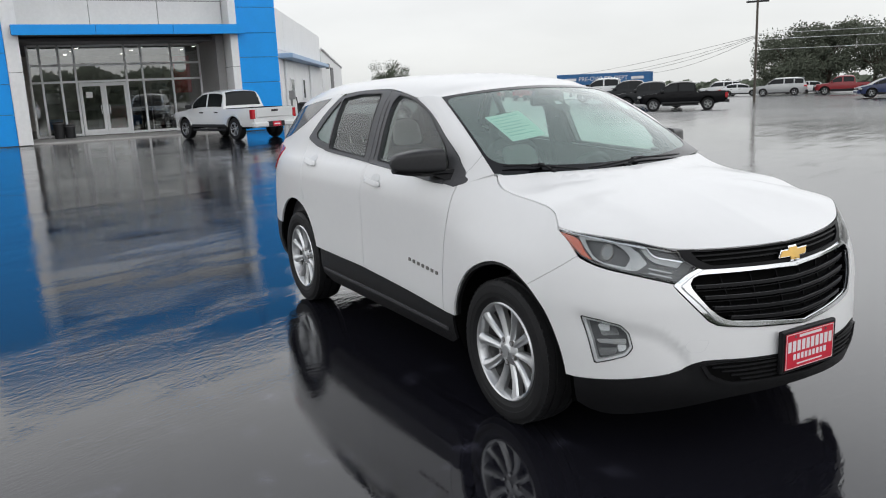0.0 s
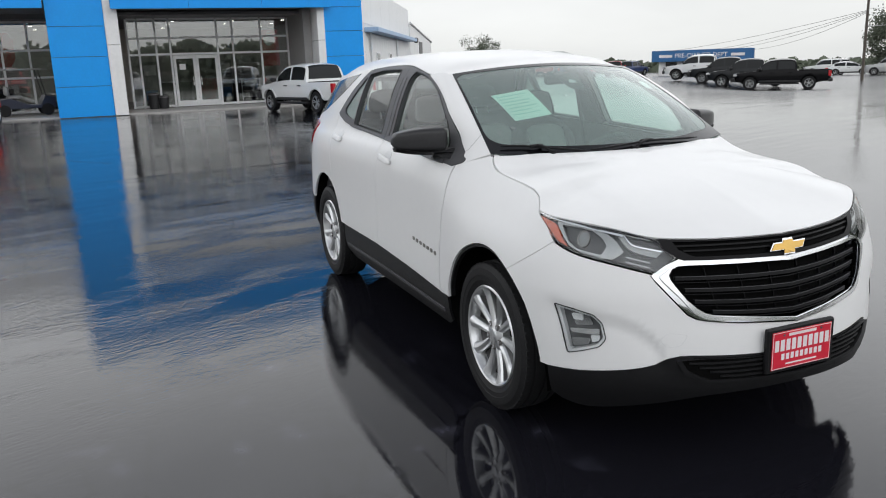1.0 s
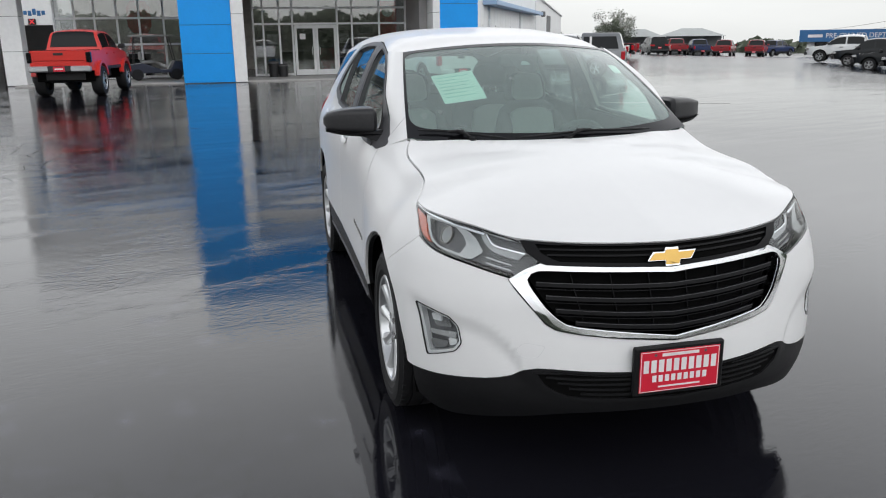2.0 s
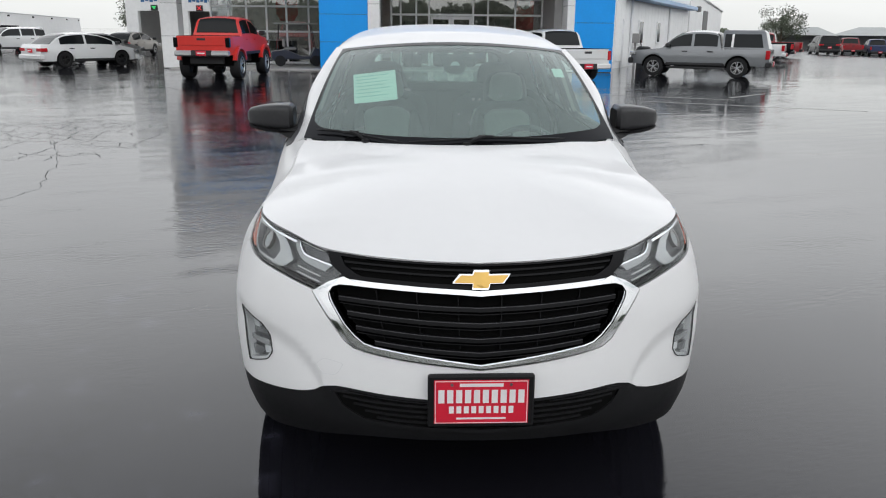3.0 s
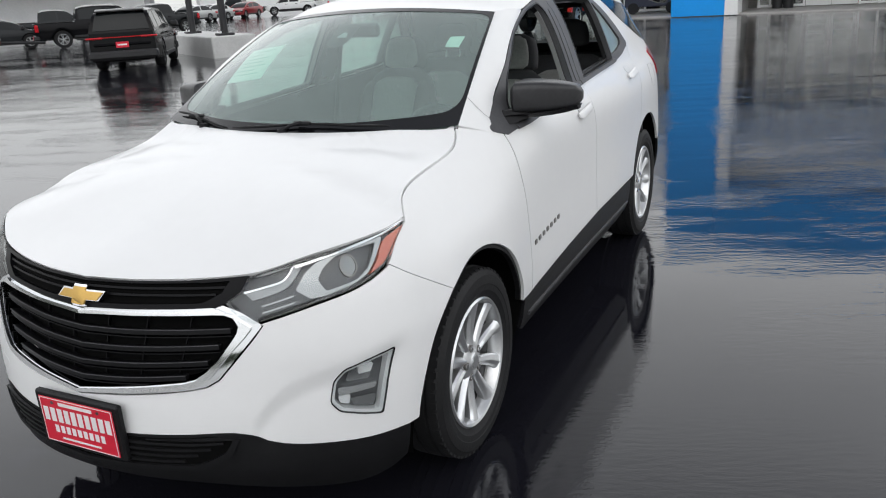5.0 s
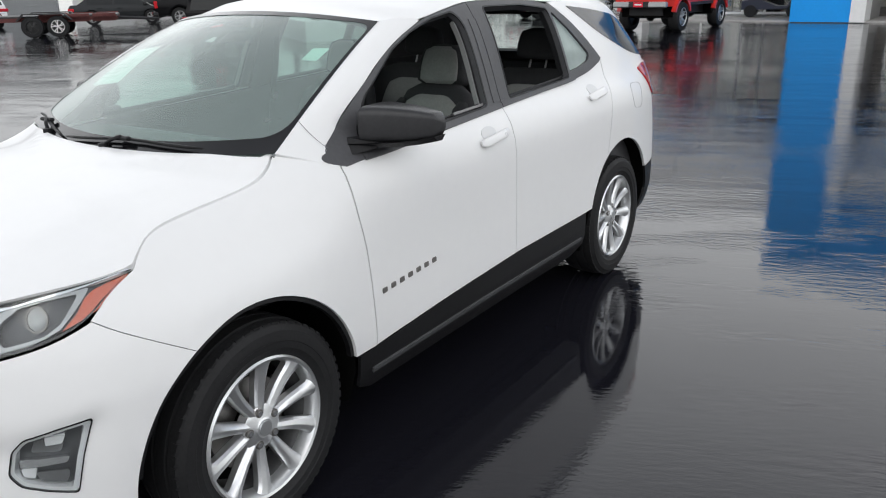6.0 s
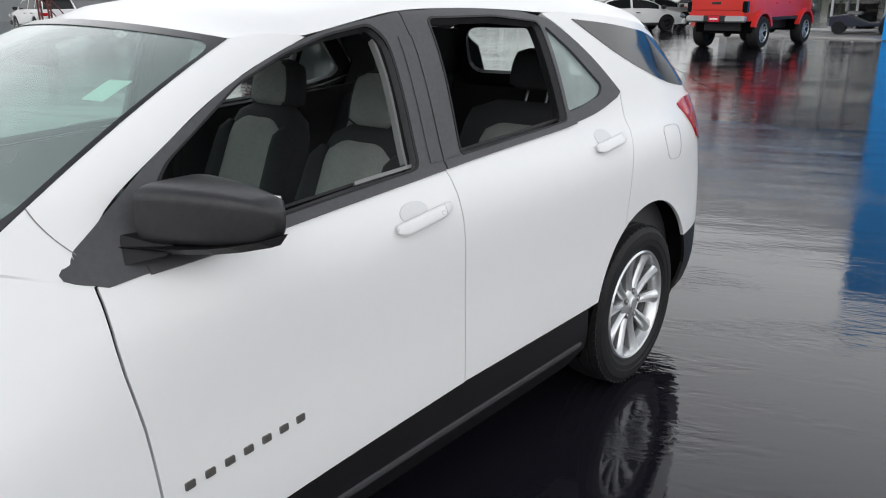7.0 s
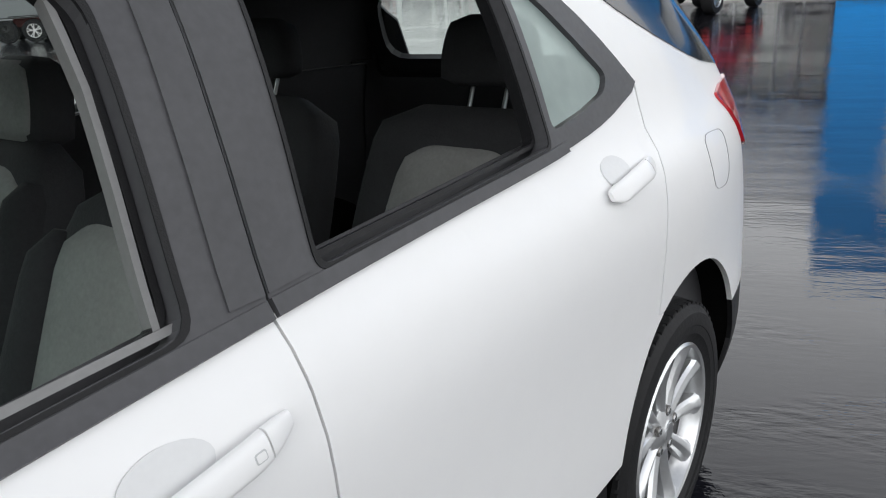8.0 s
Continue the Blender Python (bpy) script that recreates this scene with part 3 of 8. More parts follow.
def build_cracks(ground):
    """Cracks in the old surface: zigzag ribbons across a worn strip, and long seams."""
    rnd = random.Random(12)

    def ribbon(pts, w):
        bm = bmesh.new()
        left, right = [], []
        for i, p in enumerate(pts):
            a, b = Vector(pts[max(i - 1, 0)]), Vector(pts[min(i + 1, len(pts) - 1)])
            d = (b - a).normalized()
            n = Vector((-d.y, d.x)) * w * (0.25 if i in (0, len(pts) - 1) else rnd.uniform(0.5, 1.2))
            left.append(bm.verts.new((p[0] + n.x, p[1] + n.y, 0.0035)))
            right.append(bm.verts.new((p[0] - n.x, p[1] - n.y, 0.0035)))
        for i in range(len(pts) - 1):
            bm.faces.new((left[i], right[i], right[i + 1], left[i + 1]))
        part("crack", bm, M_CRACK, ground)

    def wander(a, b, n, amp, w):
        d = Vector(b) - Vector(a)
        s = Vector((-d.y, d.x)).normalized()
        ribbon([tuple(Vector(a) + d * k / n + s * (rnd.uniform(-amp, amp) if 0 < k < n else 0)) for k in range(n + 1)], w)
    # a worn patch broken into uneven cells
    def node(i, j):
        r2 = random.Random(97 * i + j)
        return (-6.3 - 0.52 * i - 0.10 * j + r2.uniform(-0.17, 0.17), -3.9 - 0.30 * j - 0.06 * i + r2.uniform(-0.10, 0.10))
    for i in range(9):
        for j in range(10):
            for di, dj in ((1, 0), (0, 1)):
                if rnd.random() < (0.78 if 2 < i < 8 else 0.35) and i + di < 9 and j + dj < 10:
                    wander(node(i, j), node(i + di, j + dj), 4, 0.035, 0.0055)
    wander((-8.7, -5.55), (-6.6, -4.57), 9, 0.06, 0.0032)
    wander((-6.6, -4.57), (-4.9, -4.06), 9, 0.05, 0.0032)
    wander((-4.9, -4.06), (-3.3, -4.40), 8, 0.03, 0.0032)
    wander((-15.6, -14.5), (-20.6, -5.6), 24, 0.03, 0.016)
    wander((-19.4, -6.9), (-12.2, -2.3), 22, 0.03, 0.007)

    def stripe(a, b, w):
        """A worn painted line."""
        d = (Vector(b) - Vector(a))
        n = int(d.length / 0.35)
        s = Vector((-d.y, d.x)).normalized()
        bm = bmesh.new()
        for k in range(n):
            if rnd.random() < 0.12:
                continue
            p, q = Vector(a) + d * k / n, Vector(a) + d * (k + 0.97) / n
            e = [w * rnd.uniform(0.6, 1.0) for _ in range(4)]
            bm.faces.new([bm.verts.new((v.x, v.y, 0.004)) for v in (p + s * e[0], p - s * e[1], q - s * e[2], q + s * e[3])])
        part("painted_line", bm, M_LINE, ground)
    stripe((-15.9, 5.3), (-13.6, 9.7), 0.045)
    stripe((-17.0, 8.0), (-20.2, 11.4), 0.045)
    stripe((-18.4, 4.0), (-16.2, 8.2), 0.040)


build_cracks(build_ground())

# ---- the white SUV in the middle ----
suv = thing("suv", label="white compact SUV with black lower cladding, wet, parked", category="car")


def su(x, z):
    return (float(side_u(x)), z)


def suv_skin(a, b, out=0.0):
    return skin(a, b, out)


def arch(cx, cz, r, a0, a1, n=22):
    """Points of a wheel arch from angle a0 to a1, degrees from the front, over the top."""
    return [su(cx + r * math.cos(radians(a)), cz + r * math.sin(radians(a))) for a in np.linspace(a0, a1, n)]


AF, AR, AZ, RF, RR = 0.030, -2.760, 0.352, 0.437, 0.443
G = 0.0022  # half a panel gap


SEAM = [(1.832, 1.150), (1.79, 1.118), (1.715, 1.085), (1.635, 1.070), (1.445, 1.049), (1.36, 1.041), (1.285, 1.026), (1.24, 1.003), (1.215, 0.985), (1.20, 0.970)]


def bonnet_edge():
    """The bonnet's outline on the car's skin, left half, from the windscreen's corner to the nose."""
    side = [skin(a, b) for a, b in through_pts(SEAM, 30)]
    nose = [skin(a, b) for a, b in through_pts([(1.18, 0.970), (0.975, 0.964), (0.785, 0.945), (0.575, 0.905), (0.40, 0.897), (0.2, 0.893), (0.0, 0.891)], 26)]
    return np.array(side + nose)


EDGE = bonnet_edge()
EDGE_A = np.arctan2(EDGE[:, 1], EDGE[:, 0] - 0.1)[::-1]
EDGE_R = np.hypot(EDGE[:, 0] - 0.1, EDGE[:, 1])[::-1]
EDGE_D = (EDGE[:, 2] - hood_z(EDGE[:, 0], EDGE[:, 1]))[::-1]
EDGE_FINE = np.linspace(EDGE_A[0], EDGE_A[-1], 240)
EDGE_R = np.interp(EDGE_FINE, EDGE_A, EDGE_R)
EDGE_D = np.interp(EDGE_FINE, EDGE_A, EDGE_D)
for _ in range(40):
    EDGE_D[1:-1] = (EDGE_D[:-2] + 2 * EDGE_D[1:-1] + EDGE_D[2:]) / 4
EDGE_A = EDGE_FINE


def hood_surf(a, b, out=0.0):
    """The bonnet, eased near its edge to meet the wings and lamps."""
    a, b = np.asarray(a, float), np.asarray(b, float)
    ang, r = np.arctan2(np.abs(b), a - 0.1), np.hypot(a - 0.1, b)
    ease = np.interp(ang, EDGE_A, EDGE_D) * step(0.12, 1.0, r / np.interp(ang, EDGE_A, EDGE_R))
    return np.stack([a, b, hood_z(a, b) + ease + out], -1)


FOG = soft([(0.992, 0.650), (0.956, 0.552), (0.929, 0.453), (0.86, 0.472), (0.796, 0.492), (0.770, 0.525), (0.786, 0.588), (0.822, 0.622), (0.904, 0.640)], 0.012)


def build_body():
    for sd in (1, -1):
        # front wing
        seam = [(a, b - 0.0035) for a, b in through_pts(SEAM, 30)]
        lamp = through_pts([(1.198, 0.967), (1.10, 0.924), (1.034, 0.8815)], 6)
        fa = arch(AF, AZ, RF, 60.2, 169, 22)
        door = through_pts([su(-0.516 + G, 0.432), su(-0.497 + G, 0.76), su(-0.473 + G, 0.965), su(-0.478 + G, 1.09)], 12)
        wing = seam + lamp[1:] + fa + door
        panel("front_wing", wing, M_WHITE, suv, suv_skin, side=sd)
        # doors
        rear_f = through_pts([su(-1.521 + G, 0.482), su(-1.531 + G, 0.80), su(-1.534 + G, 0.995), su(-1.536 + G, 1.139)], 10)
        front_f = through_pts([su(-0.518 - G, 0.434), su(-0.499 - G, 0.76), su(-0.475 - G, 0.965), su(-0.480 - G, 1.09)], 12)
        belt_f = through_pts([su(-0.52, 1.090), su(-0.971, 1.114), su(-1.50, 1.138)], 12)
        sill_f = through_pts([su(-1.50, 0.482), su(-1.0, 0.462), su(-0.55, 0.436)], 10)
        d1 = panel("front_door", front_f + belt_f + rear_f[::-1] + sill_f, M_WHITE, suv, suv_skin, side=sd)
        front_r = through_pts([su(-1.521 - G, 0.484), su(-1.531 - G, 0.80), su(-1.534 - G, 0.995), su(-1.536 - G, 1.141)], 10)
        belt_r = through_pts([su(-1.57, 1.143), su(-2.236, 1.172), su(-2.46, 1.192), su(-2.64, 1.232)], 14)
        cut_r = through_pts([su(-2.668 + G, 1.235), su(-2.640 + G, 1.12), su(-2.580 + G, 0.97), su(-2.541 + G, 0.757)], 12)
        ra = arch(AR, AZ, RR, 64.3, 18, 12)
        d2 = panel("rear_door", front_r + belt_r + cut_r + ra + [su(-2.20, 0.487)], M_WHITE, suv, suv_skin, side=sd)
        # rear quarter up to the roof behind the side windows
        cut_q = through_pts([su(-2.541 - G, 0.757), su(-2.580 - G, 0.97), su(-2.640 - G, 1.12), su(-2.672 - G, 1.235)], 12)
        up_q = through_pts([su(-2.676, 1.247), su(-2.548, 1.372), su(-2.40, 1.492), su(-2.322, 1.545)], 8)
        top_q = [su(x, float(RAIL(x))) for x in np.linspace(-2.40, -3.10, 8)]
        tail_q = [(4.80, 1.44), (4.955, 1.30), (4.965, 0.58)]
        low_q = [su(-3.28, 0.565)] + arch(AR, AZ, RR, 152, 64.9, 18)
        quarter = cut_q + up_q + top_q + tail_q + low_q
        panel("rear_quarter", quarter, M_WHITE, suv, suv_skin, side=sd)
        # black cladding below
        top_c = through_pts([su(-0.425, 0.425), su(-0.516, 0.428), su(-1.0, 0.458), su(-1.52, 0.478), su(-2.265, 0.483)], 20)
        low_c = through_pts([su(-2.30, 0.30), su(-2.2, 0.245), su(-1.5, 0.245), su(-0.55, 0.245), su(-0.44, 0.29)], 20)
        panel("sill_cladding", top_c + low_c, M_CLAD, suv, suv_skin, side=sd, out=-0.001)
        # lip in lighter charcoal: the highlight along its edge is painted
        lip = through_pts([su(-0.50, 0.345), su(-1.5, 0.352), su(-2.24, 0.352)], 16) + through_pts([su(-2.24, 0.335), su(-1.5, 0.335), su(-0.50, 0.328)], 16)
        panel("sill_lip_highlight", lip, M_TRIM, suv, suv_skin, side=sd, out=0.008)
        rb = arch(AR, AZ, RR, 152, 172, 6) + [su(-3.15, 0.27), (4.965, 0.30), (4.965, 0.575), su(-3.28, 0.56)]
        panel("rear_bumper_cladding", rb, M_CLAD, suv, suv_skin, side=sd, out=-0.001)
        # near-black shell: the shade behind the panel gaps put into its colour
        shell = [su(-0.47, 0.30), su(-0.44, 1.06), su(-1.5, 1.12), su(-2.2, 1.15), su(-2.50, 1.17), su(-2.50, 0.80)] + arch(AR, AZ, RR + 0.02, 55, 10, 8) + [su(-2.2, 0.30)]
        panel("gap_shade_shell", shell, M_DARK, suv, suv_skin, side=sd, out=-0.018, thick=0.004, grid=0.1)
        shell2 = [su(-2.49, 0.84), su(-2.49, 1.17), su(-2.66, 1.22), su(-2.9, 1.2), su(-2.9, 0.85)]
        panel("gap_shade_shell", shell2, M_DARK, suv, suv_skin, side=sd, out=-0.018, thick=0.004, grid=0.1)
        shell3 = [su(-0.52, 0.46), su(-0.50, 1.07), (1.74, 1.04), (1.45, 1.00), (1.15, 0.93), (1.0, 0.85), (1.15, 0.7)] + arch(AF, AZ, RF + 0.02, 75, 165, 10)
        panel("gap_shade_shell", shell3, M_DARK, suv, suv_skin, side=sd, out=-0.018, thick=0.004, grid=0.1)
        # wheel well liner, near-black so the arch's shade is in its colour
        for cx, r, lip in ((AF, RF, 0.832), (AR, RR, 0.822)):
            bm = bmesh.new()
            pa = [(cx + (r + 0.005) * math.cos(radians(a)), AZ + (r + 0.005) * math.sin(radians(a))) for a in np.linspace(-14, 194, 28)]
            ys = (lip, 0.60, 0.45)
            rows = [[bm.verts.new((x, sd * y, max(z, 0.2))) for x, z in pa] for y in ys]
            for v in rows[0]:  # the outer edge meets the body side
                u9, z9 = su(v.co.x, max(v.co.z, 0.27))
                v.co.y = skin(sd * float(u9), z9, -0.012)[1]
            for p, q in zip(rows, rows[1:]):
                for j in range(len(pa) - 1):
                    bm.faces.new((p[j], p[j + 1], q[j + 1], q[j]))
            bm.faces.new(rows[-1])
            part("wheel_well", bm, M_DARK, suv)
    # nose: bumper skin
    half = through_pts([(1.034, 0.8785), (0.94, 0.850), (0.77, 0.815), (0.60, 0.774)], 12)
    ring = [(0.606, 0.770), (0.583, 0.742), (0.530, 0.687)] + through_pts([(0.468, 0.622), (0.445, 0.606), (0.412, 0.598), (0.275, 0.581), (0.12, 0.568), (0.0, 0.558)], 12)
    low = through_pts([(0.0, 0.455), (0.30, 0.462), (0.47, 0.468), (0.535, 0.458), (0.60, 0.425), (0.90, 0.388), (1.022, 0.380)], 22)
    fa = arch(AF, AZ, RF, 4, 59.9, 16)
    left = half + ring
    right = [(-a, b) for a, b in left][::-1]
    lo_l = low + fa
    lo_r = [(-a, b) for a, b in lo_l][::-1]
    outline = right[1:] and (lo_l[:] + left + right[1:] + lo_r[:-1])
    panel("front_bumper", outline, M_WHITE, suv, suv_skin, holes=[FOG, [(-a, b) for a, b in FOG]], grid=0.02)
    # lower front cladding with the air intake
    top = through_pts([(0.0, 0.452), (0.30, 0.459), (0.47, 0.465), (0.535, 0.455), (0.60, 0.422), (0.90, 0.385), (1.026, 0.376)], 22)
    bot = through_pts([(1.026, 0.26), (0.97, 0.235), (0.87, 0.222), (0.60, 0.255), (0.345, 0.300), (0.0, 0.315)], 18)
    o = top + bot
    o = o + [(-a, b) for a, b in o[::-1]][1:-1]
    panel("front_lower_cladding", o, M_CLAD, suv, suv_skin, out=0.0)
    gi = through_pts([(0.0, 0.446), (0.30, 0.452), (0.46, 0.458), (0.49, 0.45)], 10) + through_pts([(0.462, 0.408), (0.37, 0.370), (0.2, 0.366), (0.0, 0.362)], 12)
    gi = gi + [(-a, b) for a, b in gi[::-1]][1:-1]
    lip = [(a * 1.035, b - 0.012 * step(0.46, 0.40, b)) for a, b in gi]
    panel("intake_lip", lip, M_CLAD, suv, suv_skin, holes=[gi], out=0.012, thick=0.014)
    # near-black sheet on the cladding, the intake's inner shade as colour
    grille_low = panel("lower_intake", gi, M_DARK, suv, suv_skin, out=0.004, thick=0.003)
    for k in range(4):
        z = 0.380 + 0.019 * k
        w = 0.34 + 0.04 * k
        bar = [(-w, z + 0.006), (-w, z - 0.001)] + [(q, z - 0.004) for q in np.linspace(-w * 0.8, w * 0.8, 12)] + [(w, z - 0.001), (w, z + 0.006)] + [(q, z + 0.004) for q in np.linspace(w * 0.8, -w * 0.8, 12)]
        panel("intake_bar", bar, M_CLAD, grille_low, suv_skin, out=0.010, thick=0.008)
    # tail, closed plainly
    tail = [(4.972, 0.30), (4.972, 1.17), (U_END, 1.17), (U_END, 0.30)]
    for sd in (1, -1):
        panel("tailgate", soft(tail, 0.01), M_WHITE, suv, suv_skin, side=sd, grid=0.1)
        panel("tailgate_lining", [(4.90, 0.45), (4.90, 1.19), (U_END, 1.19), (U_END, 0.45)], M_INTERIOR, suv, suv_skin, side=sd, out=-0.06, thick=0.01, grid=0.1)
    # bonnet
    shrink = [(float(p[0]) - 0.001, float(p[1]) - 0.0042) for p in EDGE]
    back = [(-0.115 - 0.165 * (q / 0.70) ** 2, q) for q in np.linspace(0, 0.66, 12)]
    half = back + shrink
    bonnet = half[1:] + [(a, -b) for a, b in half[::-1]][1:]
    bonnet = [p for i, p in enumerate(bonnet) if i == 0 or math.hypot(p[0] - bonnet[i - 1][0], p[1] - bonnet[i - 1][1]) > 1e-3]
    panel("bonnet", bonnet, M_WHITE, suv, hood_surf, thick=0.02)

    # roof
    def roof(a, b):
        t = 2 * b - 1
        q = np.abs(t) ** 1.7
        x = -0.90 - 2.32 * a - 0.09 * q * (1 - a)
        zr, zm = RAIL(x), ROOF_MID(x)
        yr = 0.575 + (0.889 - IN_SIDE(zr) - 0.575) * step(-0.98, -1.19, x) - 0.075 * step(-2.7, -3.25, x)
        y = yr * np.sign(t) * np.abs(t) ** 0.85
        z = zm - (zm - zr) * (0.55 * np.abs(t) ** 2 + 0.45 * np.abs(t) ** 7)
        z = z + (1.557 - 0.04 * q - z) * (1 - step(0.0, 0.09, a))
        return np.stack([x, y, z], -1)
    sheet("roof", roof, 36, 33, M_WHITE, suv, thick=0.0)

    # windscreen pillars
    for sd in (1, -1):
        edge = spline([(0, -0.478), (0.15, -0.521), (0.45, -0.721), (0.75, -0.961), (1.0, -1.19)])
        edgz = spline([(0, 1.085), (0.15, 1.172), (0.45, 1.325), (0.75, 1.44), (1.0, 1.512)])

        def pillar(a, b, sd=sd):
            w = glass_front(np.full_like(a, 1.0), a)
            d = skin(side_u(edge(a)), edgz(a))
            p = w + (d - w) * b[..., None]
            bow = 4 * b * (1 - b) * 0.016 * step(0.0, 0.4, a)
            p[..., 0] += bow * 0.4
            p[..., 1] += bow * 0.7
            p[..., 2] += bow * 0.7
            p[..., 1] *= sd
            return p
        sheet("windscreen_pillar", pillar, 24, 9, M_WHITE, suv)

        def foot(a, b, sd=sd, pillar=pillar):
            top = pillar(np.zeros_like(b), b)
            u1 = float(side_u(-0.478))
            low = skin(1.832 + (u1 - 1.832) * b, 1.1385 + (1.082 - 1.1385) * b, 0.0006)
            low[..., 1] *= sd
            return top + (low - top) * a[..., None]
        sheet("pillar_foot", foot, 5, 9, M_WHITE, suv)

        def pillar_seam(a, b, pillar=pillar, sd=sd):
            p = pillar(0.165 - 0.11 * b + 0.0032 * a, b)
            p[..., 1] += 0.0012 * sd
            p[..., 2] += 0.0008
            return p
        sheet("pillar_seam", pillar_seam, 2, 9, M_SEAL, suv)

    # windscreen with its black border, cowl
    def ws(a, b):
        return glass_front(2 * a - 1, b)
    pane = sheet("windscreen", ws, 25, 17, M_GLASS_WS, suv, "greenish windscreen glass")
    pane.visible_shadow = False

    def ws_p(a, b, out=0.0):
        p = glass_front(a, b)
        p[..., 0] += out * 0.7
        p[..., 2] += out
        return p
    rim = [(-1, 0), *[(q, 0) for q in np.linspace(-0.9, 0.9, 14)], (1, 0), *[(1, q) for q in np.linspace(0.1, 0.9, 10)], (1, 1), *[(q, 1) for q in np.linspace(0.9, -0.9, 14)], (-1, 1),
           *[(-1, q) for q in np.linspace(0.9, 0.1, 10)]]
    hole = soft([(-0.980, 0.085), (-0.5, 0.072), (0.5, 0.072), (0.980, 0.085), (0.986, 0.958), (-0.986, 0.958)], 0.11, 7, 0.1)
    panel("windscreen_border", rim, M_GLOSSBLACK, suv, ws_p, holes=[hole], grid=0.1, out=0.002, thick=0.001)

    def cowl(a, b):
        t = 2 * a - 1
        p = glass_front(t, np.zeros_like(t))
        p[..., 0] += 0.09 * b * (1 - t ** 4)
        p[..., 1] *= 1 - 0.02 * b
        p[..., 2] -= 0.03 * b + 0.008
        return p
    sheet("cowl", cowl, 21, 4, M_CLAD, suv)


build_body()


def mirror_pts(o):
    """A left half outline closed over the middle."""
    return o + [(-a, b) for a, b in o[::-1] if a > 1e-6]


def build_face():
    """Grilles, lamps, badge and plate."""
    up = through_pts([(0.0, 0.889), (0.30, 0.892), (0.50, 0.899), (0.572, 0.903)], 12) + [(0.545, 0.862), (0.495, 0.833), (0.470, 0.824)] + through_pts([(0.40, 0.820), (0.2, 0.815), (0.0, 0.810)], 10)
    # near-black sheet behind the bars, shade of the opening painted in
    upper = panel("upper_grille", mirror_pts(up), M_DARK, suv, suv_skin, out=-0.012, thick=0.01)
    lip = [(a, b + (0.014 if b < 0.86 else -0.006)) if a < 0.44 else (a * 0.90, 0.862 + (b - 0.862) * 0.72) for a, b in up]
    panel("grille_rim", mirror_pts(up), M_GRILLE, upper, suv_skin, holes=[mirror_pts(lip)], out=0.003, thick=0.02)
    for z, w in ((0.868, 0.500), (0.850, 0.470)):
        bar = [(q, z - 0.003 + 0.012 * abs(q)) for q in np.linspace(-w, w, 26)] + [(q, z + 0.003 + 0.012 * abs(q)) for q in np.linspace(w, -w, 26)]
        panel("grille_bar", bar, M_GRILLE, upper, suv_skin, out=-0.002, thick=0.012)
    inner = through_pts([(0.0, 0.7945), (0.13, 0.8005), (0.30, 0.8040), (0.460, 0.8070)], 10) + [(0.497, 0.806), (0.522, 0.797), (0.536, 0.775), (0.530, 0.757)] + [(0.514, 0.735), (0.468, 0.680)] + through_pts(
        [(0.428, 0.646), (0.405, 0.630), (0.375, 0.620), (0.30, 0.611), (0.16, 0.596), (0.0, 0.578)], 12)
    outer = through_pts([(0.0, 0.808), (0.135, 0.813), (0.295, 0.817), (0.470, 0.822)], 12) + [(0.492, 0.828), (0.545, 0.808), (0.600, 0.774), (0.600, 0.768), (0.578, 0.745), (0.525, 0.690)] + through_pts(
        [(0.465, 0.626), (0.442, 0.611), (0.41, 0.602), (0.275, 0.586), (0.12, 0.574), (0.0, 0.564)], 12)
    # backed in near-black, so the grille's depth of shade is colour
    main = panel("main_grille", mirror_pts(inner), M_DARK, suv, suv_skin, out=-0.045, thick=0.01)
    # the surround has a set-back outer facet and a proud inner one
    mid = [(a * 0.955 - 0.004, b + (0.004 if b < 0.70 else -0.003)) for a, b in outer]
    mid[0], mid[-1] = (0.0, outer[0][1] - 0.003), (0.0, outer[-1][1] + 0.005)
    sur = panel("grille_surround", mirror_pts(outer), M_CHROME, suv, suv_skin, holes=[mirror_pts(inner)], out=0.002, thick=0.05, label="bright chrome grille surround")
    panel("surround_facet", mirror_pts(mid), M_BRIGHT, sur, suv_skin, holes=[mirror_pts(inner)], out=0.013, thick=0.012)
    for z0, w, rise in ((0.746, 0.506, 0.010), (0.698, 0.468, 0.014), (0.650, 0.432, 0.018), (0.606, 0.360, 0.020)):
        # the thin charcoal strip is a painted highlight along each black bar
        for dz, hgt, o, mat in ((0.0, 0.0075, -0.010, M_GRILLE), (0.0066, 0.0010, -0.006, M_TRIM), (-0.018, 0.0014, -0.018, M_GRILLE)):
            def zz(q, z0=z0, dz=dz):
                return z0 + dz + rise * (abs(q) / w) ** 1.3
            bar = [(q, zz(q) - hgt) for q in np.linspace(-w, w, 27)] + [(q, zz(q) + hgt) for q in np.linspace(w, -w, 27)]
            panel("grille_bar", bar, mat, main, suv_skin, out=o, thick=0.022)
    for q in (-0.33, -0.20, -0.07, 0.07, 0.20, 0.33):
        zl, zh = 0.605 + 0.22 * q * q, 0.785
        rib = [(q - 0.0015, zl), (q + 0.0015, zl), (q * 1.15 + 0.0015, zh), (q * 1.15 - 0.0015, zh)]
        panel("grille_rib", rib, M_GRILLE, main, suv_skin, out=-0.030, thick=0.01)
    # badge: a plain cross-shaped block
    badge = [(-0.100, -0.012), (-0.076, 0.017), (-0.034, 0.017), (-0.030, 0.030), (0.034, 0.030), (0.032, 0.017), (0.104, 0.017), (0.080, -0.012), (0.034, -0.012), (0.030, -0.030), (-0.034, -0.030), (-0.032, -0.012)]
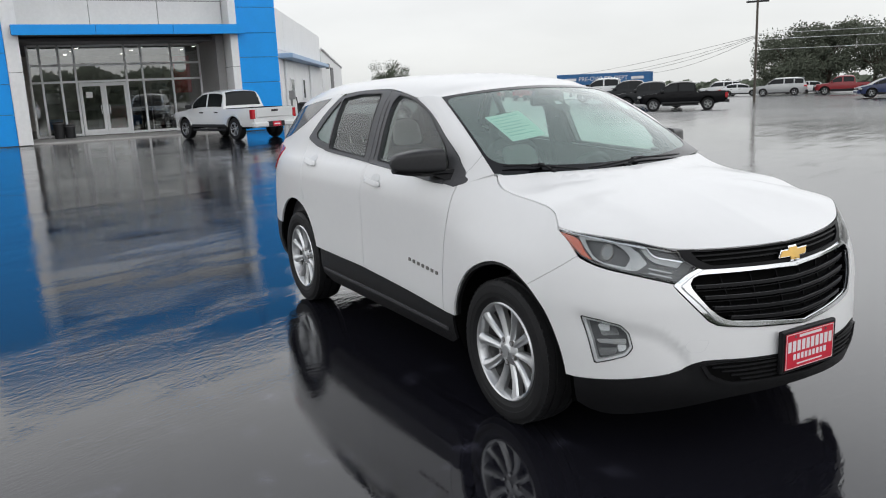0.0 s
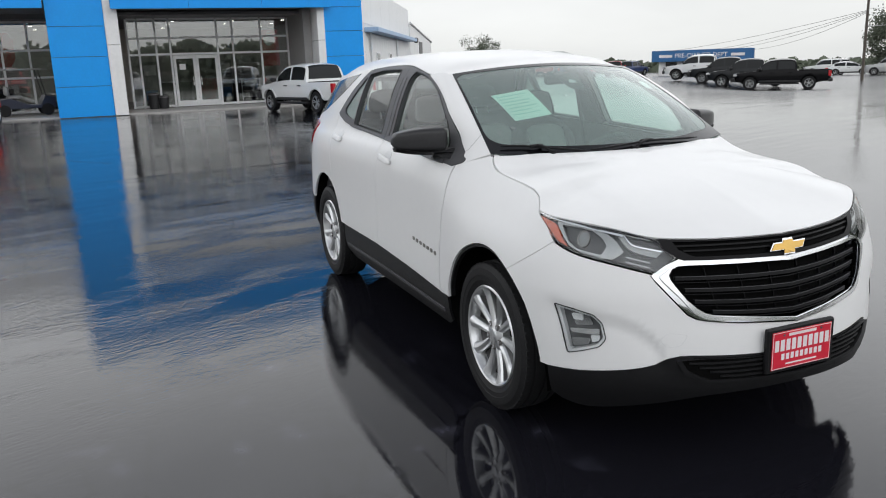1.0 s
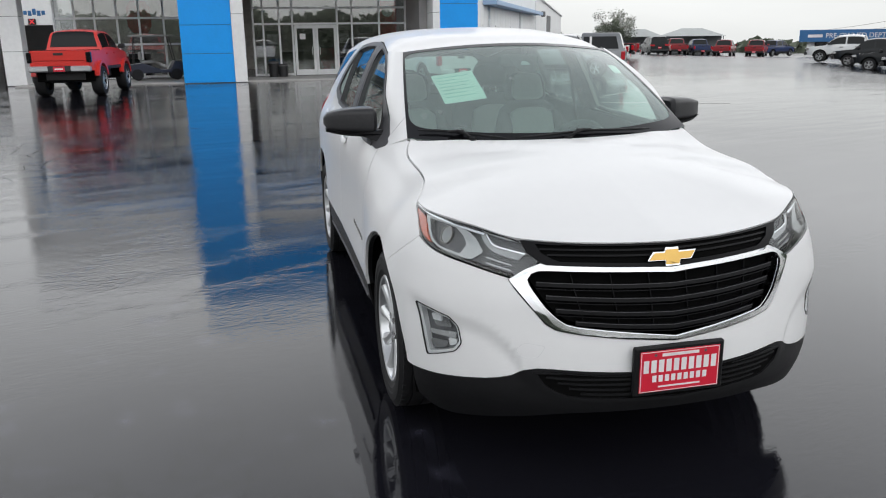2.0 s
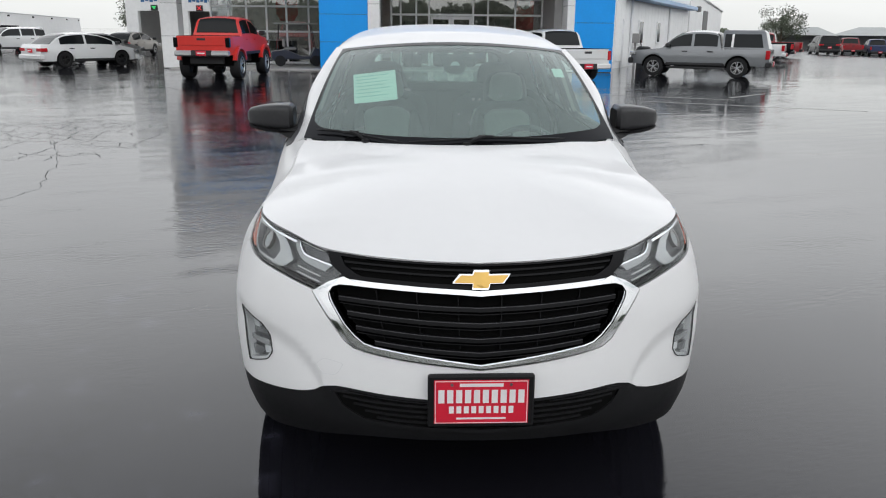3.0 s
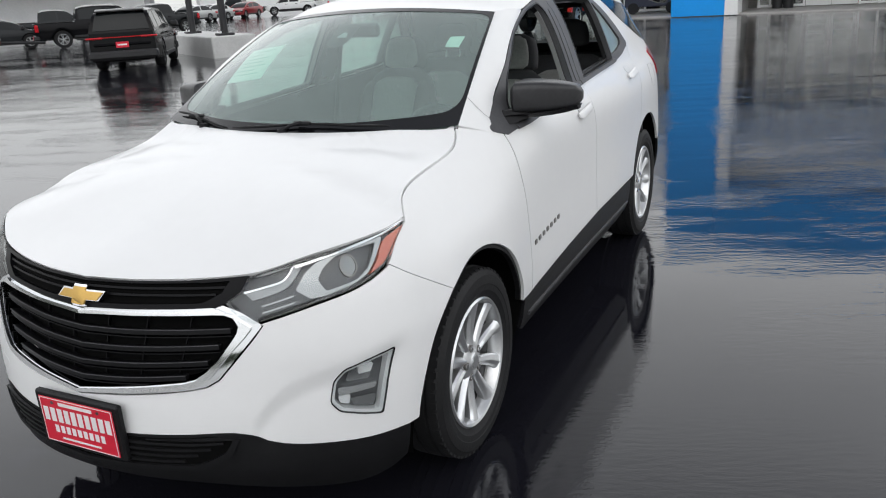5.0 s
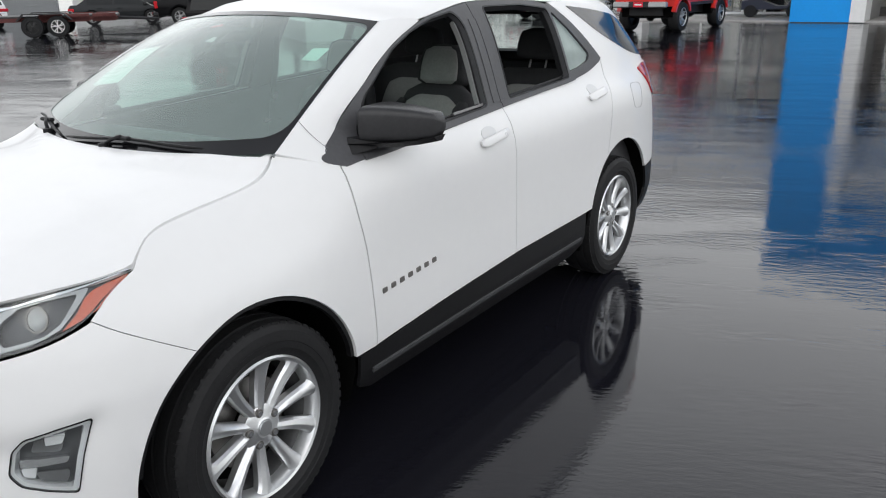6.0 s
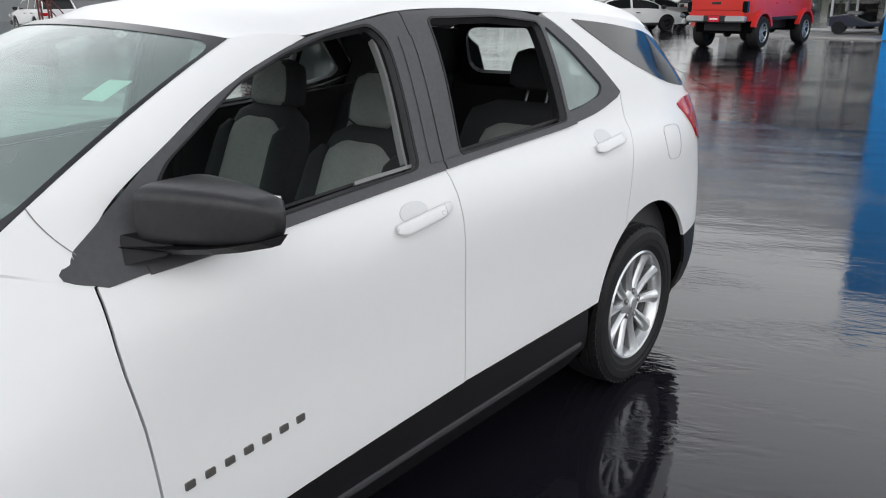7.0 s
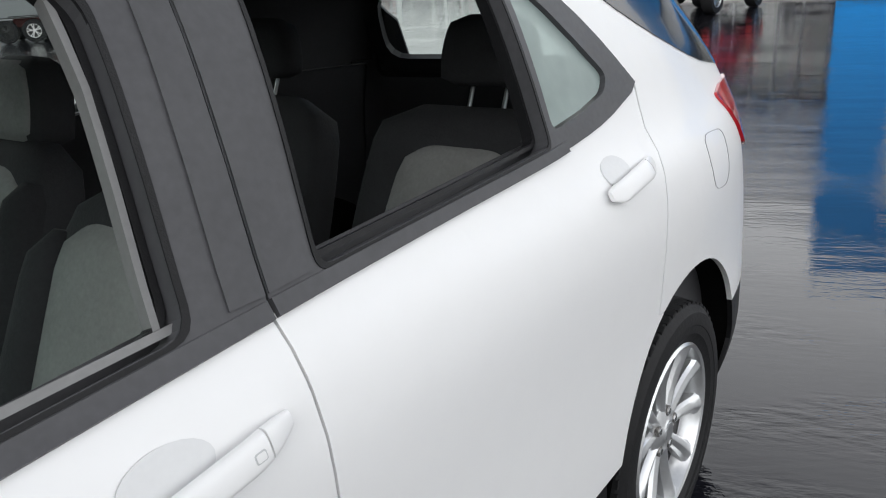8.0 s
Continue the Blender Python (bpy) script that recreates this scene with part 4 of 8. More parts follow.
    rim = panel("badge", soft([(a, 0.846 + b) for a, b in badge], 0.003, 2), M_CHROME, suv, suv_skin, out=0.016, thick=0.022)
    panel("badge_face", soft([(a * 0.93, 0.846 + b * 0.80) for a, b in badge], 0.003, 2), M_GOLD, rim, suv_skin, out=0.019, thick=0.003, label="golden face")
    # number plate in a black holder
    hold = part("plate_holder", box((0.952, -0.172, 0.374), (0.975, 0.172, 0.556), 0.006, pose(0, 0, 0)), M_CLAD, suv)
    pl = part("plate", box((0.9755, -0.152, 0.389), (0.9785, 0.152, 0.541), 0.001), M_PLATE_RED, hold, "red plate with white lettering bars")
    bm = bmesh.new()
    for y0, y1, z0, z1 in ((-0.148, 0.148, 0.5365, 0.5385), (-0.148, 0.148, 0.3915, 0.3935), (-0.149, -0.147, 0.3915, 0.5385), (0.147, 0.149, 0.3915, 0.5385)):
        add_box(bm, (0.9785, y0, z0), (0.9795, y1, z1))
    part("plate_border", bm, M_PLATE_WHITE, hold)
    for y0, y1, z0, z1, n in ((-0.070, 0.070, 0.519, 0.530, 0), (-0.143, 0.143, 0.462, 0.508, 10), (-0.108, 0.108, 0.426, 0.451, 9), (-0.08, 0.08, 0.405, 0.411, 0)):
        if n == 0:
            part("print_bar", box((0.9785, y0, z0), (0.9797, y1, z1)), M_PLATE_WHITE, hold)
        for k in range(n):
            w = (y1 - y0) / n
            gap = w * (0.30 if n > 9 else 0.34)
            part("print_bar", box((0.9785, y0 + k * w + gap / 2, z0), (0.9797, y0 + (k + 1) * w - gap / 2, z1), 0.0004), M_PLATE_WHITE, hold)
    for y in (-0.095, 0.095):
        part("screw", disc(0.005, 0.9785, 0.981, 12, pose(0, y, 0.526) @ pose(0, 0, 0, 0, 0, -90)), M_STEEL, hold)
    for sd in (1, -1):
        # headlamp
        o = through_pts([(1.193, 0.968), (1.10, 0.926), (1.018, 0.884), (0.94, 0.857), (0.77, 0.822), (0.578, 0.776)], 18) + through_pts([(0.545, 0.79), (0.492, 0.842), (0.572, 0.898)], 6) + through_pts([(0.60, 0.905), (0.785, 0.942), (0.975, 0.960), (1.15, 0.968)], 16)
        lamp = panel("headlamp", o, M_LAMPGREY, suv, suv_skin, side=sd, out=-0.038, thick=0.006, label="clear headlamp with amber corner")
        c = np.mean(np.array(o), axis=0)
        rim_i = [tuple(np.array(q) + (c - np.array(q)) / max(np.linalg.norm(c - np.array(q)), 1e-6) * (0.010 if q[0] < 1.12 else 0.004)) for q in o]
        panel("lamp_wall", o, M_GLOSSBLACK, lamp, suv_skin, holes=[rim_i], side=sd, out=-0.002, thick=0.036)
        amber = through_pts([(1.180, 0.960), (1.150, 0.940), (1.10, 0.915), (1.030, 0.891), (0.958, 0.870)], 10) + through_pts([(1.005, 0.904), (1.034, 0.932), (1.064, 0.945), (1.12, 0.953)], 8)
        panel("amber_reflector", amber, M_AMBER, lamp, suv_skin, side=sd, out=-0.004, thick=0.020, label="amber side reflector")
        loop_o = soft([(0.708, 0.856), (0.742, 0.897), (0.778, 0.920), (0.868, 0.941), (1.0, 0.951), (1.058, 0.953), (1.034, 0.934), (0.992, 0.902), (0.952, 0.872), (0.904, 0.856), (0.796, 0.834), (0.752, 0.830)], 0.010)
        loop_i = soft([(0.778, 0.878), (0.800, 0.906), (0.845, 0.930), (0.924, 0.940), (1.018, 0.944), (0.958, 0.886), (0.912, 0.864), (0.800, 0.846)], 0.010)
        panel("lamp_pocket", loop_i, M_LAMPGREY, lamp, suv_skin, side=sd, out=-0.034, thick=0.003)
        panel("lamp_bezel", loop_o, M_BEZEL, lamp, suv_skin, holes=[loop_i], side=sd, out=-0.007, thick=0.028, label="bright hooked bezel")
        top_line = through_pts([(0.712, 0.919), (0.88, 0.947), (1.048, 0.963), (1.185, 0.971)], 14) + through_pts([(1.185, 0.967), (1.048, 0.957), (0.88, 0.941), (0.716, 0.912)], 14)
        panel("lamp_strip", top_line, M_CHROME, lamp, suv_skin, side=sd, out=-0.003, thick=0.010)
        for r0, r1, mat, oo, nm in ((0.034, 0.0295, M_STEEL, -0.016, "projector_ring"), (0.0285, 0.0, M_PROJ, -0.020, "projector_lens"), (0.016, 0.0, M_GLASS_LAMP, -0.014, "projector_dome")):
            ring_o = [(0.893 + r0 * math.cos(a), 0.900 + 0.88 * r0 * math.sin(a)) for a in np.linspace(0, 2 * math.pi, 29)[:-1]]
            ring_i = [(0.893 + r1 * math.cos(a), 0.900 + 0.88 * r1 * math.sin(a)) for a in np.linspace(0, 2 * math.pi, 29)[:-1]]
            panel(nm, ring_o, mat, lamp, suv_skin, holes=[ring_i] if r1 else [], side=sd, out=oo, thick=0.016)
        led = through_pts([(0.550, 0.852), (0.612, 0.864), (0.672, 0.878), (0.692, 0.894), (0.710, 0.914)], 12) + through_pts([(0.736, 0.914), (0.714, 0.886), (0.682, 0.860), (0.63, 0.843), (0.576, 0.831)], 12)
        panel("light_guide", led, M_GUIDE, lamp, suv_skin, side=sd, out=-0.020, thick=0.016)
        edge = through_pts([(0.550, 0.856), (0.612, 0.868), (0.672, 0.882), (0.690, 0.896), (0.706, 0.914)], 12) + through_pts([(0.711, 0.914), (0.694, 0.893), (0.674, 0.877), (0.612, 0.863), (0.552, 0.851)], 12)
        panel("lamp_strip", edge, M_CHROME, lamp, suv_skin, side=sd, out=-0.014, thick=0.012)
        for z in (0.810, 0.792):
            panel("lamp_strip", [(0.60, z), (0.70, z + 0.023), (0.70, z + 0.027), (0.60, z + 0.004)], M_SATIN, lamp, suv_skin, side=sd, out=-0.026, thick=0.008)
        cover = panel("lamp_cover", o, M_GLASS_LAMP, lamp, suv_skin, side=sd, out=0.002, thick=0.002)
        cover.visible_shadow = False
        # fog lamp: a dark lip, a bright frame and two pockets behind a clear cover
        fo = FOG

        def shrunk(k, dx=0.0, dz=0.0):
            q0 = np.mean(np.array(fo), axis=0)
            return [tuple(q0 + (np.array(q) - q0) * k + np.array((dx, dz))) for q in fo]
        fog = panel("fog_lamp", fo, M_GLOSSBLACK, suv, suv_skin, holes=[shrunk(0.965)], side=sd, out=0.003, thick=0.03, label="clear fog lamp in a bright frame with dark lip")
        panel("fog_frame", shrunk(0.965), M_CLEAR, fog, suv_skin, holes=[shrunk(0.84, -0.003)], side=sd, out=-0.003, thick=0.026)
        panel("fog_back", shrunk(0.88, -0.004), M_LAMPGREY, fog, suv_skin, side=sd, out=-0.028, thick=0.003)
        panel("fog_pocket", soft([(0.842, 0.610), (0.928, 0.626), (0.902, 0.566), (0.824, 0.572)], 0.010), M_BEZEL, fog, suv_skin, side=sd, out=-0.020, thick=0.006)
        panel("fog_bowl", soft([(0.868, 0.614), (0.920, 0.612), (0.908, 0.590), (0.866, 0.590)], 0.005), M_CLEAR, fog, suv_skin, side=sd, out=-0.012, thick=0.008)
        panel("fog_strip", soft([(0.798, 0.561), (0.922, 0.556), (0.914, 0.540), (0.798, 0.538)], 0.006), M_LENSWHITE, fog, suv_skin, side=sd, out=-0.008, thick=0.018)
        panel("fog_reflector", soft([(0.796, 0.534), (0.835, 0.534), (0.828, 0.504), (0.800, 0.512)], 0.008), M_CLEAR, fog, suv_skin, side=sd, out=-0.014, thick=0.008)
        panel("fog_lens", soft([(0.830, 0.522), (0.918, 0.518), (0.906, 0.482), (0.842, 0.496)], 0.014), M_BEZEL, fog, suv_skin, side=sd, out=-0.012, thick=0.010)
        fcov = panel("fog_cover", shrunk(0.95), M_GLASS_LAMP, fog, suv_skin, side=sd, out=0.001, thick=0.001)
        fcov.visible_shadow = False
        # rear lamp
        tl = soft([(4.70, 1.145), (4.80, 1.165), (5.02, 1.165), (5.05, 1.0), (4.96, 0.955), (4.86, 0.985)], 0.02)
        panel("tail_lamp", tl, M_REDLENS, suv, suv_skin, side=sd, out=0.010, thick=0.02, label="red tail lamp")
        # charge of small lines: filler flap and tow cover
        if sd > 0:
            flap_o = soft([su(-2.90, 1.085), su(-3.08, 1.075), su(-3.045, 0.935), su(-2.905, 0.945)], 0.05)
            c = np.mean(np.array(flap_o), axis=0)
            flap_i = [tuple(c + (np.array(q) - c) * 0.984) for q in flap_o]
            panel("filler_flap_gap", flap_o, M_SEAL, suv, suv_skin, holes=[flap_i], side=sd, out=0.0008, thick=0.001)
        else:
            tow = soft([(0.462, 0.548), (0.540, 0.556), (0.572, 0.530), (0.545, 0.500), (0.490, 0.504)], 0.014)
            c = np.mean(np.array(tow), axis=0)
            hole = [tuple(c + (np.array(q) - c) * 0.966) for q in tow]
            panel("tow_cover_gap", tow, M_CUP, suv, suv_skin, holes=[hole], side=sd, out=0.0008, thick=0.001)


build_face()


def build_sides():
    """Window frames, glass, mirrors, handles and badges along the sides."""
    outer = through_pts([su(-0.476, 1.086), su(-0.449, 1.094), su(-0.428, 1.108), su(-0.444, 1.124), su(-0.515, 1.176), su(-0.586, 1.231), su(-0.651, 1.281), su(-0.721, 1.325), su(-0.961, 1.440), su(-1.236, 1.520), su(-1.577, 1.566)], 90)
    outer2 = through_pts([su(-1.60, 1.567), su(-1.848, 1.570), su(-2.142, 1.558), su(-2.316, 1.528), su(-2.42, 1.470), su(-2.545, 1.370), su(-2.672, 1.243)], 26)
    belt = through_pts([su(-2.64, 1.225), su(-2.46, 1.187), su(-2.236, 1.166), su(-1.90, 1.152), su(-1.56, 1.137)], 18)
    belt2 = through_pts([su(-1.53, 1.135), su(-0.971, 1.110), su(-0.56, 1.086), su(-0.50, 1.078)], 16)
    win1 = soft([su(-0.615, 1.180), su(-0.70, 1.285), su(-0.936, 1.420), su(-1.10, 1.475), su(-1.26, 1.512), su(-1.43, 1.533), su(-1.468, 1.49), su(-1.462, 1.42), su(-1.430, 1.153), su(-0.961, 1.132), su(-0.66, 1.118), su(-0.62, 1.130)], 0.03)
    win2 = soft([su(-1.690, 1.543), su(-2.02, 1.541), su(-2.262, 1.515), su(-2.238, 1.186), su(-1.95, 1.173), su(-1.630, 1.160)], 0.025)
    tri = soft([su(-2.292, 1.506), su(-2.40, 1.415), su(-2.545, 1.275), su(-2.51, 1.243), su(-2.40, 1.222), su(-2.268, 1.208)], 0.022)
    cut_a = through_pts([su(-1.585 + 0.002, 1.566), su(-1.56 + 0.002, 1.36), su(-1.538 + 0.002, 1.1355)], 8)
    cut_b = through_pts([su(-1.538 - 0.002, 1.1365), su(-1.56 - 0.002, 1.36), su(-1.585 - 0.002, 1.566)], 8)
    for sd in (1, -1):
        f1 = panel("front_window_frame", outer[:-1] + cut_a + belt2, M_TRIM, suv, suv_skin, holes=[win1], side=sd, out=0.004, thick=0.035)
        f2 = panel("rear_window_frame", cut_b + outer2 + belt[:-1], M_TRIM, suv, suv_skin, holes=[win2, tri], side=sd, out=0.004, thick=0.035)
        # belt mouldings and the flat covers of the middle pillar
        mould = through_pts([su(-0.58, 1.087), su(-0.971, 1.108), su(-1.534, 1.133)], 16) + through_pts([su(-1.534, 1.153), su(-0.971, 1.128), su(-0.70, 1.114), su(-0.58, 1.104)], 16)
        panel("belt_moulding", mould, M_TRIM, f1, suv_skin, side=sd, out=0.011, thick=0.008)
        mould = through_pts([su(-1.541, 1.134), su(-1.90, 1.150), su(-2.236, 1.164), su(-2.29, 1.168)], 14) + through_pts([su(-2.29, 1.187), su(-2.236, 1.183), su(-1.90, 1.169), su(-1.541, 1.154)], 14)
        panel("belt_moulding", mould, M_TRIM, f2, suv_skin, side=sd, out=0.011, thick=0.008)
        cover = [su(-1.485, 1.157), su(-1.507, 1.36), su(-1.525, 1.50), su(-1.575, 1.50), su(-1.558, 1.36), su(-1.537, 1.157)]
        panel("pillar_cover", cover, M_TRIM, f1, suv_skin, side=sd, out=0.0075, thick=0.005)
        cover = [su(-1.543, 1.158), su(-1.564, 1.36), su(-1.581, 1.50), su(-1.655, 1.505), su(-1.642, 1.36), su(-1.618, 1.162)]
        panel("pillar_cover", cover, M_TRIM, f2, suv_skin, side=sd, out=0.0075, thick=0.005)
        for w, fr in ((win1, f1), (win2, f2)):
            q0 = np.mean(np.array(w), axis=0)
            inner = [tuple(q0 + (np.array(q) - q0) * np.array((0.975, 0.962))) for q in w]
            wide = [tuple(q0 + (np.array(q) - q0) * np.array((1.024, 1.032))) for q in w]
            panel("window_rubber", wide, M_CLAD, fr, suv_skin, holes=[w], side=sd, out=0.0062, thick=0.005)
            panel("window_rubber", w, M_CLAD, fr, suv_skin, holes=[inner], side=sd, out=-0.022, thick=0.022)
        if sd < 0:
            for nm, w, fr in (("front_side_window", win1, f1), ("rear_side_window", win2, f2)):
                g = panel(nm, w, M_GLASS_SIDE, fr, suv_skin, side=sd, out=-0.012, thick=0.001)
                g.visible_shadow = False
        g = panel("corner_window", tri, M_GLASS_SHEEN, f2, suv_skin, side=sd, out=-0.008, thick=0.001)
        g.visible_shadow = False
        # bright strip and seals along the openings
        seal = [su(x, 1.127 + 0.026 * (-0.70 - x) / 0.75) for x in np.linspace(-1.20, -1.44, 10)] + [su(x, 1.136 + 0.026 * (-0.70 - x) / 0.75) for x in np.linspace(-1.44, -1.20, 10)]
        panel("window_seal", seal, M_SEAL, f1, suv_skin, side=sd, out=-0.014, thick=0.012)
        # window channel in front of the middle pillar
        ch = [su(-1.455, 1.50), su(-1.450, 1.40), su(-1.417, 1.155), su(-1.408, 1.155), su(-1.441, 1.40), su(-1.446, 1.505)]
        panel("window_channel", ch, M_SEAL, f1, suv_skin, side=sd, out=-0.022, thick=0.02)
        # dark wrap glass at the tail
        qg = through_pts([su(-2.50, 1.520), su(-2.80, 1.49), su(-3.06, 1.455)], 8) + [(4.86, 1.40), (4.99, 1.215)] + through_pts([(4.90, 1.205), su(-3.18, 1.232), su(-2.95, 1.300), su(-2.70, 1.400), su(-2.53, 1.500)], 10)
        panel("rear_quarter_window", qg, M_GLOSSBLACK, suv, suv_skin, side=sd, out=0.003, thick=0.004, label="dark tinted quarter window")
        # door mirror
        rings = []
        for t in np.linspace(0, 1, 15):
            y = 0.790 + 0.245 * t
            xf, xr = -0.560 - 0.120 * t - 0.035 * t ** 4, -0.752 - 0.026 * t
            zt, zb = 1.266 - 0.006 * t - 0.030 * t ** 3, 1.140 + 0.004 * t + 0.016 * t ** 4
            k = 1 - 0.50 * max(0, (t - 0.92) / 0.08) ** 2 - 0.30 * max(0, (0.10 - t) / 0.10) ** 2
            cx, cz = (xf + xr) / 2, (zt + zb) / 2
            ring = []
            for a in np.linspace(0, 2 * math.pi, 33)[:-1]:
                ca, sa = math.cos(a), math.sin(a)
                e = 0.42
                ring.append((cx + k * (xf - xr) / 2 * math.copysign(abs(ca) ** e, ca), sd * y, cz + k * (zt - zb) / 2 * math.copysign(abs(sa) ** e, sa)))
            rings.append(ring)
        mir = part("door_mirror", loft(rings), M_SHELL, suv, "black plastic door mirror", smooth=40)
        part("mirror_foot", loft([[(-0.515, sd * 0.772, 1.100), (-0.66, sd * 0.785, 1.108), (-0.66, sd * 0.780, 1.160), (-0.56, sd * 0.765, 1.160)],
                                  [(-0.555, sd * 0.815, 1.112), (-0.715, sd * 0.815, 1.116), (-0.715, sd * 0.815, 1.150), (-0.585, sd * 0.815, 1.150)],
                                  [(-0.600, sd * 0.860, 1.126), (-0.74, sd * 0.860, 1.128), (-0.74, sd * 0.860, 1.150), (-0.62, sd * 0.860, 1.150)]]), M_CLAD, mir, smooth=40)
        lowr = []
        for t in np.linspace(0, 1, 7):
            y = 0.775 + 0.25 * t
            xf, xr = -0.545 - 0.115 * t - 0.04 * t ** 4, -0.745 - 0.028 * t
            zc = 1.136 + 0.006 * t + 0.014 * t ** 4
            lowr.append([(xf, sd * y, zc + 0.004), (xr, sd * y, zc + 0.004), (xr + 0.02, sd * y, zc - 0.014), (xf - 0.03, sd * y, zc - 0.014)])
        part("mirror_base_trim", loft(lowr), M_CLAD, mir)
        part("mirror_glass", box((-0.782, min(sd * 0.825, sd * 1.005), 1.160), (-0.772, max(sd * 0.825, sd * 1.005), 1.234), 0.003), M_CHROME, mir)
        # handles
        for x0, x1, z0, z1 in ((-1.256, -1.455, 1.034, 1.052), (-2.335, -2.535, 1.085, 1.101)):
            # flat grey oval: shade of the hollow behind the grip painted on
            cup = [(float(side_u((x0 + x1) / 2 + 0.015)) + 0.055 * math.cos(a), (z0 + z1) / 2 + 0.012 + 0.027 * math.sin(a)) for a in np.linspace(0, 2 * math.pi, 25)[:-1]]
            # a slim paddle that tapers into its rear cap
            x9, z9 = x1 - 0.032, z1 + (z1 - z0) * 0.2

            def paddle(t0, t1, n):
                rings = []
                for t in np.linspace(t0, t1, n):
                    u = float(side_u(x0 + (x9 - x0) * t))
                    k = min(1.0, 0.30 + 9 * t) ** 0.5 * (1 - 0.52 * max(0, (t - 0.70) / 0.30) ** 2.2)
                    lift = 0.006 + 0.017 * min(1, 6 * t + 0.2) ** 0.7 * (1 - 0.75 * max(0, (t - 0.72) / 0.28) ** 1.4)
                    rise = 0.001 * max(0, (t - 0.7) / 0.3)
                    ring = []
                    for a in np.linspace(0, 2 * math.pi, 21)[:-1]:
                        ca, sa = math.cos(a), math.sin(a)
                        ring.append(tuple(skin(sd * u, z0 - 0.009 + (z9 - z0) * t + rise + 0.0165 * k * math.copysign(abs(sa) ** 0.7, sa), lift + 0.0085 * k * math.copysign(abs(ca) ** 0.55, ca))))
                    rings.append(ring)
                return loft(rings)
            hd = part("door_handle", paddle(0.0, 0.80, 16), M_WHITE, suv, smooth=40)
            panel("handle_cup_shade", cup, M_CUP, hd, suv_skin, side=sd, out=0.0030, thick=0.003, grid=0.02)
            if x0 > -2:
                c0, zk = float(side_u(x0 + (x9 - x0) * 0.73)), z0 - 0.009 + (z9 - z0) * 0.73
                lock = soft([(c0 - 0.008, zk - 0.006), (c0 + 0.008, zk - 0.005), (c0 + 0.008, zk + 0.006), (c0 - 0.008, zk + 0.005)], 0.003, 3)
                panel("key_barrel", lock, M_SATIN, hd, suv_skin, side=sd, out=0.0315, thick=0.004)
                panel("lock_cover", [(c0 + (q[0] - c0) * 0.78, zk + (q[1] - zk) * 0.74) for q in lock], M_WHITE, hd, suv_skin, side=sd, out=0.0322, thick=0.003)
            part("handle_cap", paddle(0.812, 1.0, 7), M_WHITE, hd, smooth=40)
        # model badge: plain bright blocks
        for k in range(7):
            x = -0.560 - 0.0515 * k
            z = 0.624 + 0.0033 * k
            blk = soft([su(x, z - 0.0095), su(x - 0.025, z - 0.0080), su(x - 0.025, z + 0.0105), su(x, z + 0.0090)], 0.003, 2)
            panel("badge_block", blk, M_STEEL, suv, suv_skin, side=sd, out=0.004, thick=0.005)
        # rounded crease round the front arch: inner lip
        for cx, r, a0, a1 in ((AF, RF, 10, 168),):
            o = arch(cx, AZ, r + 0.001, a0, a1, 24) + arch(cx, AZ, r - 0.016, a1, a0, 24)
            panel("arch_lip", o, M_CLAD, suv, suv_skin, side=sd, out=-0.012, thick=0.02)


build_sides()


